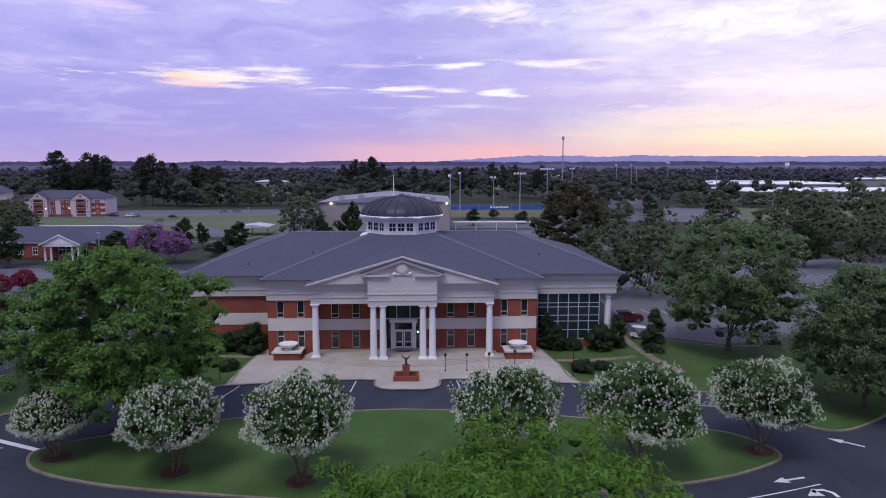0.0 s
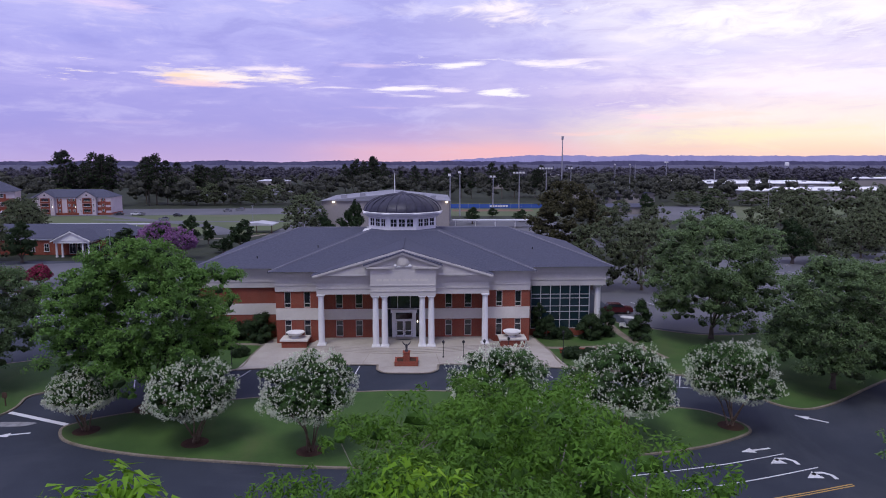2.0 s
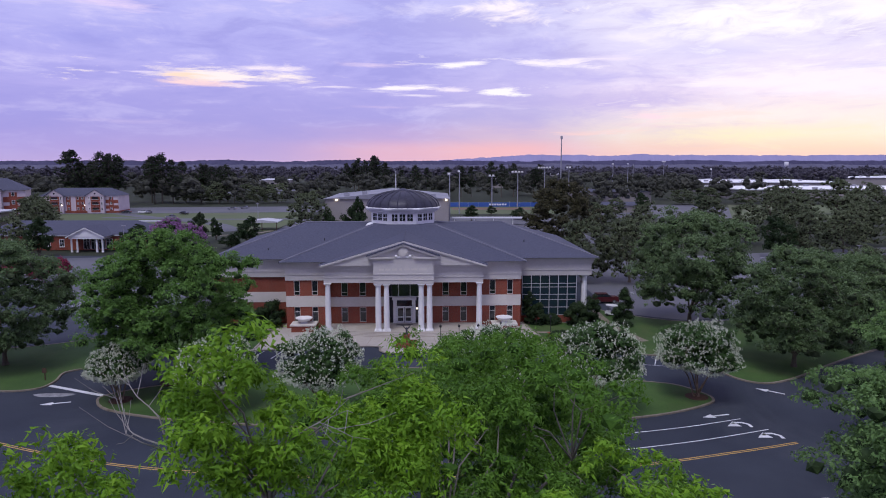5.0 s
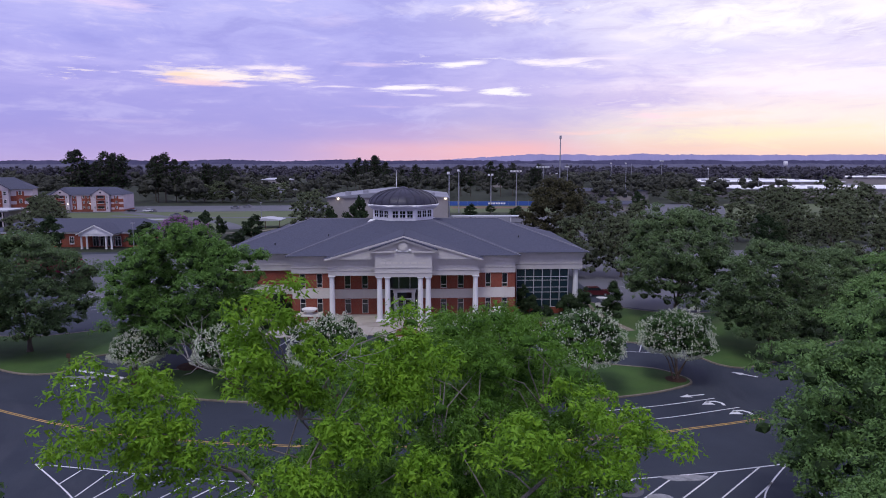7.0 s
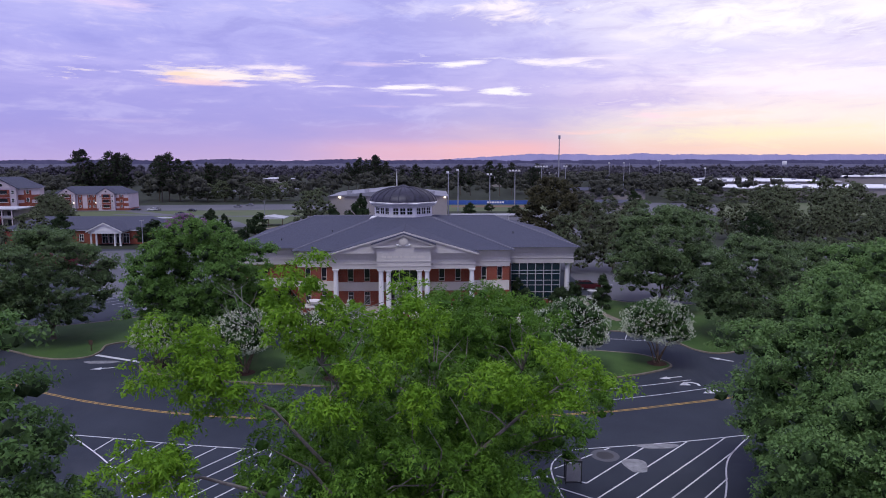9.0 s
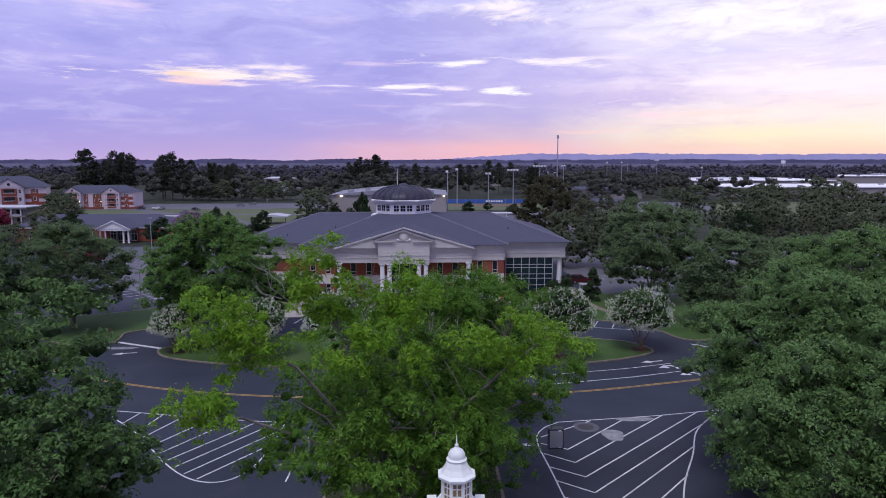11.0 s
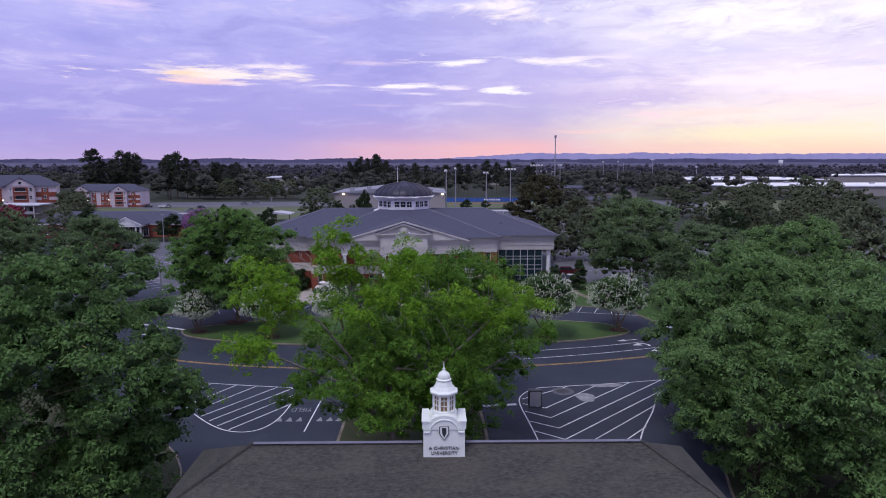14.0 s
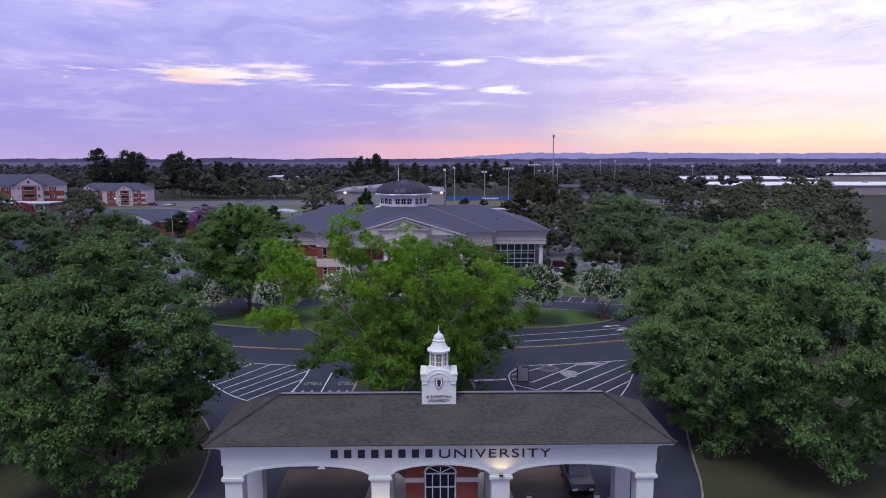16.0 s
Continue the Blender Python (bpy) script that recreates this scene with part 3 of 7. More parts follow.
# faded parking lots and fields further off
LOTS = [
    ("road", "asphalt_old", [(-112, 76), (-60, 20), (-44, 2), (-36, 12), (-36, 60), (-70, 84)], 0.006, "faded grey parking lot with painted stalls", "parking lot"),
    ("road", "asphalt_old", [(36, 12), (46, 6.5), (62, 10), (86, 20), (150, 60), (150, 100), (36, 70)], 0.006, "faded grey parking lot between trees", "parking lot"),
    ("ground", "field", [(-190, 150), (-56, 150), (-56, 246), (-190, 232)], -0.10, "mown pale green field", "field"),
    ("ground", "asphalt_old", [(-260, 232), (-190, 233), (-50, 247), (-50, 292), (-150, 284), (-260, 262)], -0.095, "pale grey campus road and lot", "road"),
    ("ground", "asphalt_old", [(-55, 110.2), (60, 110.2), (60, 214), (-55, 214)], -0.10, "grey parking lot behind the offices", "parking lot"),
    ("ground", "field", [(10, 232), (70, 232), (70, 330), (10, 330)], -0.10, "green sports field", "field"),
    ("ground", "asphalt_old", [(86, 205), (170, 205), (175, 300), (100, 300)], -0.10, "pale parking lot in front of a hall", "parking lot"),
    ("ground", "field", [(140, 195), (230, 195), (260, 300), (185, 300)], -0.095, "pale mown grass", "field"),
    ("ground", "asphalt_old", [(-180, 430), (-120, 430), (-120, 560), (-180, 560)], -0.10, "distant pale car park", "parking lot"),
]
for name, mat, pts, z, label, cat in LOTS:
    single(name, Shape().add([(x, y, z) for x, y in pts], [tuple(range(len(pts)))]), mat, label, cat, kind="structure")


for k, (pts, w, label) in enumerate((([(-152, 236), (-128, 214), (-104, 196), (-84, 176), (-70, 150)], 7.0, "narrow grey campus drive across the field"), ([(-150, 214), (-120, 206), (-90, 203), (-58, 204)], 5.5, "grey side drive across the field"), ([(-100, 128), (-80, 133), (-62, 140), (-56, 152)], 2.2, "pale concrete walk over the field"))):
    single("pavement", Shape().strip(bowed(pts), w, -0.086 + 0.006 * k), "asphalt_old" if w > 3 else "kerb", label, "footpath" if w < 3 else "road", kind="structure")


# ---- road markings ----
def mark(pts, width=0.13, mat="paint", z=0.007):
    return part("stripe", Shape().strip(pts, width, z), mat, road)


centre = bowed([(-75, -14), (-46.6, -33.7), (-36.9, -39.2), (-29.1, -42.4), (-21, -44.8), (-10, -46.5), (4, -47.0), (20.7, -45.4), (31, -43), (38, -41.0)])
for d in (-0.14, 0.14):
    mark([(x, y + d) for x, y in centre], 0.12, "yellow")
mark(bowed([(6, -41.6), (14, -40.6), (21.5, -38.9), (29, -37.2), (35.4, -35.2)]))
mark(bowed([(6, -44.2), (14, -43.5), (20, -42.5), (29, -40.4), (36.9, -37.9)]))
# stop lines and stalls
mark([(-40.2, -23.8), (-31.6, -27.6)], 0.55)
mark([(10.4, -59.5), (14.2, -59.1)], 0.5)
for x in (-18.8, -16.2, -13.4, -10.7, -8.0, -5.3, 6.8, 9.5, 12.2, 15.0, 17.7, 20.4):
    y = -8.5 - 0.0048 * x * x
    mark([(x, y), (x + 0.05 * x, y - 3.9)], 0.12)
for k in range(5):
    mark([(26.5 + 2.6 * k, -11.2 - 0.75 * k), (25.0 + 2.6 * k, -15.0 - 0.75 * k)], 0.12)
for k in range(5):
    mark([(-36.5 + 2.4 * k, -15.8 + 1.1 * k), (-35.2 + 2.4 * k, -19.0 + 1.1 * k)], 0.12)
mark([(24, -15.2), (40, -19.4)], 0.12)
# hatched islands painted on both sides of the median
mark(bowed([(17.4, -54.0), (23, -53.2), (28.2, -52.4), (34.9, -51.0)]))
mark(bowed([(34.9, -51.0), (30.5, -56), (27.9, -61.4), (25.1, -66.8), (23.3, -71.8), (22.6, -77)]))
mark(bowed([(17.4, -54.0), (15.6, -55.6), (14.6, -58.4), (14.9, -65), (15.2, -71.7), (15.4, -77)]))
for a, b, c in (((15.0, -57.6), (15.0, -57.6), (20.7, -53.7)), ((14.9, -58.9), (17.1, -60.2), (24.4, -53.1)), ((14.8, -61.0), (17.2, -62.8), (28.2, -52.5)), ((14.9, -63.6), (17.5, -65.4), (32.2, -51.6)),
                ((15.0, -66.0), (17.6, -68.0), (32.0, -54.2)), ((15.1, -68.6), (17.8, -70.6), (28.8, -59.6)), ((15.3, -71.4), (18.2, -73.6), (26.0, -65.2)), ((15.4, -74.2), (18.6, -76.6), (23.8, -70.6))):
    if a != b:
        mark([a, b])
    mark([b, c])
mark(bowed([(-29.6, -49.9), (-25, -50.8), (-20, -51.9), (-14.5, -52.9), (-9.6, -53.6)]))
mark(bowed([(-29.6, -49.9), (-23.2, -55.9), (-18.3, -61.9), (-15.2, -64.9), (-12.9, -65.8), (-11.2, -65.1), (-10.1, -62.7), (-9.6, -58), (-9.6, -53.6)]))
for a, b in (((-25.6, -53.6), (-25.0, -50.9)), ((-23.2, -55.6), (-22.5, -51.5)), ((-22.1, -56.9), (-20.2, -52.0)), ((-20.6, -58.9), (-17.2, -52.6)), ((-19.2, -60.4), (-14.8, -53.0)), ((-18.0, -61.8), (-12.2, -53.2)),
             ((-16.8, -63.0), (-10.4, -53.6)), ((-15.6, -64.3), (-9.7, -55.6)), ((-14.2, -65.2), (-9.8, -58.8))):
    mark([a, b])
mark([(-6.9, -65.8), (-6.6, -56.3)])
for x in (-9.9, -8.9, -7.9, -5.9, -4.9, -4.0):
    part("stripe", Shape().add([(x - 0.35, -63.3, 0.007), (x + 0.35, -63.3, 0.007), (x, -62.2, 0.007)], [(0, 1, 2)]), "paint_worn", road)


def road_arrow(x, y, turn, curved=False):
    s = Shape()
    if curved:
        s.strip([(0.9, -0.5), (1.0, 0.2), (0.6, 0.75), (0.0, 0.85), (-0.5, 0.6)], 0.34, 0)
        s.add([(-0.15, 1.15, 0), (-1.35, 0.15, 0), (0.05, -0.15, 0)], [(0, 1, 2)])
    else:
        s.strip([(1.6, 0), (-0.2, 0)], 0.26, 0)
        s.add([(-0.2, -0.5, 0), (-0.2, 0.5, 0), (-1.5, 0, 0)], [(0, 1, 2)])
    ob = part("arrow", s, "paint", road)
    ob.matrix_basis = pose(x, y, 0.008, 0, 0, turn)


for x, y, a, c in ((33.2, -34.4, 14, 0), (34.6, -37.0, 10, 1), (36.3, -39.7, 10, 1), (42.5, -27.2, -40, 0), (-36.4, -29.6, 15, 0), (34.6, -56.5, 62, 0), (-8.4, -88.5, 80, 0), (21.3, -88.5, 100, 0), (-4.2, -82, -100, 1)):
    road_arrow(x, y, a, c)
for a, b in ((-6.5, 0.5), (11.5, 18.5)):
    part("paver_strip", Shape().box(a, b, -89.5, -81.5, -0.02, 0.03), "paver", road, "brown brick paving across the gate lane")
# stall lines in the side lots
for row, x0, y0, dx, dy, n in ((0, -47, 2, -2.0, 1.9, 9), (1, -57, 14, -2.0, 1.9, 14), (2, -70, 30, -2.0, 1.9, 14), (3, -52, 30, -2.0, 1.9, 12), (4, 40, 24, 2.6, 0.9, 12), (5, 52, 36, 2.6, 0.9, 16), (6, 70, 52, 2.6, 0.9, 16)):
    for k in range(n):
        x, y = x0 + dx * k, y0 + dy * k
        mark([(x, y), (x + 3.2, y + 3.4)] if x0 < 0 else [(x, y), (x - 1.4, y + 4.4)], 0.14, "paint", 0.012)
# pale repair patches
for x, y, rx, ry in ((22.0, -57.2, 1.0, 1.5), (25.2, -53.4, 1.9, 0.6), (-38.0, -27.0, 2.2, 0.7)):
    part("patch", Shape().prism([(x + rx * (1 + 0.15 * math.sin(3 * a)) * math.cos(a), y + ry * (1 + 0.15 * math.cos(2 * a)) * math.sin(a)) for a in np.linspace(0, 2 * math.pi, 19)[:-1]], 0.0, 0.009), "paint_worn", road)


# ---- the office building ----
office = thing("office_building", "two-storey red brick offices with white portico, grey roof and dome", "building")


def wall_y(name, x0, x1, y, z0, z1, holes, mat, parent, thick=0.35):
    """A wall that faces the front, with openings cut through: holes are (x0, x1, z0, z1)."""
    xs = sorted({x0, x1, *[h[0] for h in holes], *[h[1] for h in holes]})
    zs = sorted({z0, z1, *[h[2] for h in holes], *[h[3] for h in holes]})
    s = Shape()
    for a, b in zip(xs, xs[1:]):
        run = None
        for c, d in zip(zs, zs[1:]):
            if any(h[0] <= a and b <= h[1] and h[2] <= c and d <= h[3] for h in holes):
                run = None
            elif run is None:
                run = len(s.v)
                s.box(a, b, y, y + thick, c, d)
            else:
                for k in range(4, 8):
                    s.v[run + k] = (*s.v[run + k][:2], d)
    return part(name, s, mat, parent)


def window(parent, x0, x1, z0, z1, y, rails=(), bars=(), mat="glass", frame="cream", w=0.09, sill=True):
    """A framed window whose panes are divided by rails (heights) and bars (places along x)."""
    s = Shape()
    s.box(x0, x0 + w, y - 0.05, y + 0.1, z0, z1).box(x1 - w, x1, y - 0.05, y + 0.1, z0, z1)
    s.box(x0 + w, x1 - w, y - 0.05, y + 0.1, z1 - w, z1).box(x0 + w, x1 - w, y - 0.05, y + 0.1, z0, z0 + w)
    win = part("window", s, frame, parent, "narrow window with a pale frame and dark glass" if x1 - x0 < 1.5 else "")
    zs, xs = [z0 + w, *rails, z1 - w], [x0 + w, *bars, x1 - w]
    for r in rails:
        part("rail", Shape().box(x0 + w, x1 - w, y - 0.03, y + 0.08, r - 0.04, r + 0.04), frame, win)
    for b in bars:
        part("mullion", Shape().box(b - 0.035, b + 0.035, y - 0.028, y + 0.078, z0 + w, z1 - w), frame, win)
    for c, d in zip(zs, zs[1:]):
        for a, b in zip(xs, xs[1:]):
            part("pane", Shape().box(a, b, y + 0.02, y + 0.05, c, d), mat, win)
    if sill:
        part("sill", Shape().box(x0 - 0.06, x1 + 0.06, y - 0.14, y + 0.02, z0 - 0.1, z0 - 0.005), frame, win)
    return win


# walls with their window openings
for s in (-1, 1):
    def span(a, b):
        return (a, b) if s < 0 else (-b, -a)

    holes = [(*span(-17.0, -16.05), 5.3, 7.62), (*span(-14.25, -13.3), 5.3, 7.62), (*span(-17.0, -16.05), 1.0, 3.5), (*span(-14.25, -13.3), 1.0, 3.5)]
    x0, x1 = span(-18.2, -12.0)
    wall_y("brick_wall", x0, x1, 2.2, 0.1, 3.54, [h for h in holes if h[2] < 3], "brick", office)
    wall_y("brick_wall", x0, x1, 2.2, 5.24, 7.7, [h for h in holes if h[2] > 3], "brick", office)
    part("band", Shape().box(x0, x1, 2.14, 2.55, 3.54, 5.24), "cream", office, "smooth cream precast band")
    for a, b, c, d in holes:
        window(office, a, b, c, d, 2.38, (c + 0.62,) if c > 3 else (c + 1.7,))
    part("return_wall", Shape().box(*span(-18.2, -17.85), 2.553, 6.0, 0.1, 7.7), "brick", office)
    part("return_wall", Shape().box(*span(-12.35, -12.0), 2.553, 3.6, 0.1, 7.7), "brick", office)
    # porch wall
    holes = [(*span(-9.9, -8.85), 4.85, 7.15), (*span(-7.05, -6.0), 4.85, 7.15), (*span(-9.9, -8.85), 0.65, 3.05), (*span(-7.05, -6.0), 0.65, 3.05)]
    x0, x1 = span(-12.0, -2.75)
    wall_y("brick_wall", x0, x1, 3.6, 0.5, 3.2, [h for h in holes if h[2] < 3], "brick", office)
    wall_y("brick_wall", x0, x1, 3.6, 4.75, 7.7, [h for h in holes if h[2] > 3], "brick", office)
    part("band", Shape().box(x0, x1, 3.54, 3.95, 3.2, 4.75), "cream", office, "smooth cream precast band")
    for a, b, c, d in holes:
        window(office, a, b, c, d, 3.78, (c + 0.6,) if c > 3 else (c + 1.65,))

# plain brick wing with a band, and the side walls
part("brick_wall", Shape().box(-30.2, -18.2, 5.6, 5.95, 0.0, 3.6), "brick", office)
part("band", Shape().box(-30.25, -18.2, 5.54, 5.95, 3.6, 5.25), "cream", office, "smooth cream precast band")
part("brick_wall", Shape().box(-30.2, -18.2, 5.6, 5.95, 5.25, 7.7), "brick", office)
part("side_wall", Shape().box(-30.2, -29.85, 5.953, 36, 0, 7.7), "brick", office)
part("side_wall", Shape().box(27.55, 27.9, 6.0, 36, 0, 7.7), "brick", office)
part("rear_wall", Shape().box(-29.85, 27.55, 35.6, 35.95, 0, 7.7), "brick", office)
part("plinth", Shape().box(18.2, 27.9, 5.45, 5.98, 0.0, 1.1), "brick", office)

# glazed wing: panes in a white grid
gx = [18.95 + k * (27.75 - 18.95) / 6 for k in range(7)]
gz = [1.15, 2.45, 3.7, 4.55, 5.75, 6.35, 7.7]
curtain = part("curtain_wall", Shape().box(18.2, 18.95, 5.5, 5.9, 1.1, 7.7), "brick", office)
for x in gx:
    part("mullion", Shape().box(x - 0.05, x + 0.05, 5.42, 5.62, 1.1, 7.7), "frame_grey", curtain)
for z in gz[:-1]:
    part("transom", Shape().box(18.95, 27.75, 5.44, 5.60, z - 0.045, z + 0.045), "frame_grey", curtain)
for a, b in zip(gx, gx[1:]):
    for c, d in zip(gz, gz[1:]):
        part("pane", Shape().box(a + 0.06, b - 0.06, 5.5, 5.54, c + 0.05, d - 0.05), "glass_blue", curtain)


def column(x, y, z0, z1, r):
    c = part("column", Shape().lathe(x, y, [(r * 1.0, z0 + 0.36), (r * 1.02, z0 + 2.4), (r * 0.86, z1 - 0.42)], 24), "white", office, smooth=True)
    part("base", Shape().box(x - 1.35 * r, x + 1.35 * r, y - 1.35 * r, y + 1.35 * r, z0, z0 + 0.14).lathe(x, y, [(1.3 * r, z0 + 0.14), (1.34 * r, z0 + 0.2), (1.1 * r, z0 + 0.27), (1.16 * r, z0 + 0.33), (1.0 * r, z0 + 0.37)], 24), "white", c)
    part("capital", Shape().lathe(x, y, [(0.86 * r, z1 - 0.43), (0.98 * r, z1 - 0.38), (0.9 * r, z1 - 0.33), (1.18 * r, z1 - 0.16)], 24).box(x - 1.22 * r, x + 1.22 * r, y - 1.22 * r, y + 1.22 * r, z1 - 0.16, z1), "white", c)


for x, y in ((-11.45, -0.1), (11.5, -0.1), (-3.8, -1.2), (-2.55, -1.2), (2.65, -1.2), (3.9, -1.2)):
    column(x, y, 0.5, 7.7, 0.44)
column(29.2, 6.2, 0.1, 7.7, 0.48)


def entablature(x0, x1, y0, y1, z0=7.7, z1=10.62):
    """Architrave, frieze and cornice as courses that step out, each a part."""
    h = z1 - z0
    for a, b, d, n in ((0.0, 0.30, 0.0, "architrave"), (0.30, 0.335, 0.10, "fillet"), (0.335, 0.66, -0.03, "frieze"), (0.66, 0.72, 0.10, "fillet"), (0.72, 0.86, 0.22, "cornice"), (0.86, 0.95, 0.42, "cornice"), (0.95, 1.0, 0.55, "cornice")):
        part(n, Shape().box(x0 - d, x1 + d, y0 - d, y1, z0 + a * h, z0 + b * h), "stucco", office)


entablature(-30.3, 30.1, 5.25, 20)
entablature(-18.25, 18.25, 2.02, 5.0)
entablature(-12.0, 12.05, -0.35, 1.9, 7.7, 10.42)
part("rear_cornice", Shape().box(-30.3, 30.1, 20.0, 36.2, 7.7, 10.6), "stucco", office)
part("porch_ceiling", Shape().box(-12.3, 12.3, 1.8, 3.9, 7.66, 7.72), "stucco", office)

# roofs
MAIN, EAVE = 15.0, 10.66
part("roof", Shape().add([(-31, 4.3, EAVE), (31, 4.3, EAVE), (31, 37, EAVE), (-31, 37, EAVE), (-17.9, 20.6, MAIN), (17.4, 20.6, MAIN)],
                         [(0, 1, 5, 4), (1, 2, 5), (2, 3, 4, 5), (3, 0, 4), (3, 2, 1, 0)]), "shingle", office, "grey shingle hipped roof")
part("roof", Shape().add([(-18.9, 1.0, EAVE), (18.9, 1.0, EAVE), (18.9, 21, EAVE), (-18.9, 21, EAVE), (-5.6, 14.2, 15.05), (5.3, 14.2, 15.05), (5.3, 21, 15.05), (-5.6, 21, 15.05)],
                         [(0, 1, 5, 4), (1, 2, 6, 5), (2, 3, 7, 6), (3, 0, 4, 7), (4, 5, 6, 7), (3, 2, 1, 0)]), "shingle", office, "grey shingle hipped roof over the middle block")
APEX, GE = 14.12, 10.42
part("roof", Shape().add([(-12.7, -1.0, GE), (12.75, -1.0, GE), (0.05, -1.0, APEX + 0.06), (-12.7, 4, GE), (12.75, 4, GE), (0.05, 12.5, APEX + 0.06)], [(0, 2, 5, 3), (1, 4, 5, 2), (0, 1, 2), (3, 5, 4), (0, 3, 4, 1)]),
     "shingle", office, "grey shingle gable roof of the portico")
part("ridge_cap", Shape().tube([(0.05, -1.1, APEX + 0.06), (0.05, 12.3, APEX + 0.06)], [0.13, 0.13], 6), "shingle", office)
for a, b in (((-18.9, 1.0, EAVE), (-5.6, 14.2, 15.05)), ((18.9, 1.0, EAVE), (5.3, 14.2, 15.05)), ((-31, 4.3, EAVE), (-17.9, 20.6, MAIN)), ((31, 4.3, EAVE), (17.4, 20.6, MAIN)), ((-17.9, 20.6, MAIN), (17.4, 20.6, MAIN))):
    part("ridge_cap", Shape().tube([a, b], [0.16, 0.16], 6), "ridge", office)
# tympanum and raking cornices
part("tympanum", Shape().slab([(-12.3, GE + 0.003), (12.35, GE + 0.003), (0.05, APEX - 0.1)], -1.1, -1.003), "stucco", office)


def rake(xa, za, xb, zb, y0, y1, h):
    return Shape().slab([(xa, za - h), (xb, zb - h), (xb, zb), (xa, za)] if xa < xb else [(xb, zb - h), (xa, za - h), (xa, za), (xb, zb)], y0, y1)


for s in (-1, 1):
    part("raking_cornice", rake(s * 12.45 + 0.05, GE + 0.02, 0.05, APEX, -1.34, -1.103, 0.26), "stucco", office)
    part("raking_fillet", rake(s * 12.0 + 0.05, GE - 0.1, 0.05, APEX - 0.30, -1.2, -1.104, 0.14), "stucco", office)
# raised centre panel with its own broken pediment
part("frieze_panel", Shape().box(-4.45, 4.5, -1.75, 0.0, 7.7, 11.75), "stucco", office)
part("fillet", Shape().box(-4.52, 4.57, -1.84, -0.02, 9.16, 9.28), "stucco", office)
part("fillet", Shape().box(-4.52, 4.57, -1.83, -0.02, 8.34, 8.42), "stucco", office)
for a, b in ((-4.95, -1.55), (1.6, 5.0)):
    part("cornice", Shape().box(a, b, -2.15, -0.6, 11.55, 11.80), "stucco", office)
part("gable", Shape().slab([(-4.8, 11.75), (4.85, 11.75), (0.02, 13.45)], -1.62, -0.7), "stucco", office)
for s in (-1, 1):
    part("raking_cornice", rake(s * 5.25 + 0.02, 11.98, 0.02, 13.78, -2.2, -0.65, 0.30), "stucco", office)
    part("gable_roof", rake(s * 5.4 + 0.02, 12.08, 0.02, 13.93, -2.3, 1.0, 0.12), "shingle", office, "narrow strip of grey roofing")
ringm = [(0.78 * math.cos(a), 12.55 + 0.78 * math.sin(a)) for a in np.linspace(0, 2 * math.pi, 25)[:-1]]
med = part("medallion", Shape().slab(ringm, -1.95, -1.6), "stucco", office, "round white plaster medallion")
part("boss", Shape().slab([(0.55 * math.cos(a), 12.55 + 0.55 * math.sin(a)) for a in np.linspace(0, 2 * math.pi, 21)[:-1]], -2.02, -1.9), "cream", med)
part("scroll", Shape().box(-0.95, 0.95, -1.9, -1.6, 11.72, 11.9), "white", med)
for s in (-1, 1):
    part("scroll", Shape().lathe(s * 1.0, -1.8, [(0.2, 11.75), (0.26, 11.95), (0.12, 12.1)], 10), "white", med)
# incised lettering that cannot be read, as bars
for k, (a, b) in enumerate(((-3.6, -2.9), (-2.7, -1.9), (-1.7, -0.9), (-0.6, -0.2), (0.1, 1.0), (1.2, 2.1), (2.3, 3.5))):
    part("bar", Shape().box(a, b, -1.756, -1.74, 9.78, 10.08), "cream", office)

# entrance: tall glazing, white portal, double door
entry = part("entrance", Shape().box(-2.75, 2.75, 3.9, 4.0, 7.2, 7.7), "stucco", office, "tall dark glazing round a white door portal")
for a, b, c, d in ((-2.7, -1.75, 0.5, 4.6), (1.75, 2.7, 0.5, 4.6), (-2.7, -0.95, 4.7, 7.15), (-0.9, 0.9, 4.7, 7.15), (0.95, 2.7, 4.7, 7.15)):
    part("pane", Shape().box(a, b, 3.9, 3.94, c, d), "glass", entry)
for x in (-2.72, -0.92, 0.92, 2.72):
    part("mullion", Shape().box(x - 0.05, x + 0.05, 3.82, 3.96, 4.7 if abs(x) < 1 else 0.5, 7.2), "white", entry)
part("transom", Shape().box(-2.72, 2.72, 3.84, 3.95, 4.6, 4.75), "white", entry)
for s in (-1, 1):
    x0, x1 = sorted((s * 1.2, s * 1.75))
    part("pilaster", Shape().box(x0, x1, 3.45, 3.98, 0.5, 4.2), "white", entry)
part("lintel", Shape().box(-1.9, 1.9, 3.35, 3.98, 4.2, 4.62), "white", entry)
part("lintel", Shape().box(-1.2, 1.2, 3.6, 3.95, 3.0, 3.16), "white", entry)
part("pane", Shape().box(-1.2, 1.2, 3.75, 3.79, 3.16, 4.2), "glass", entry)
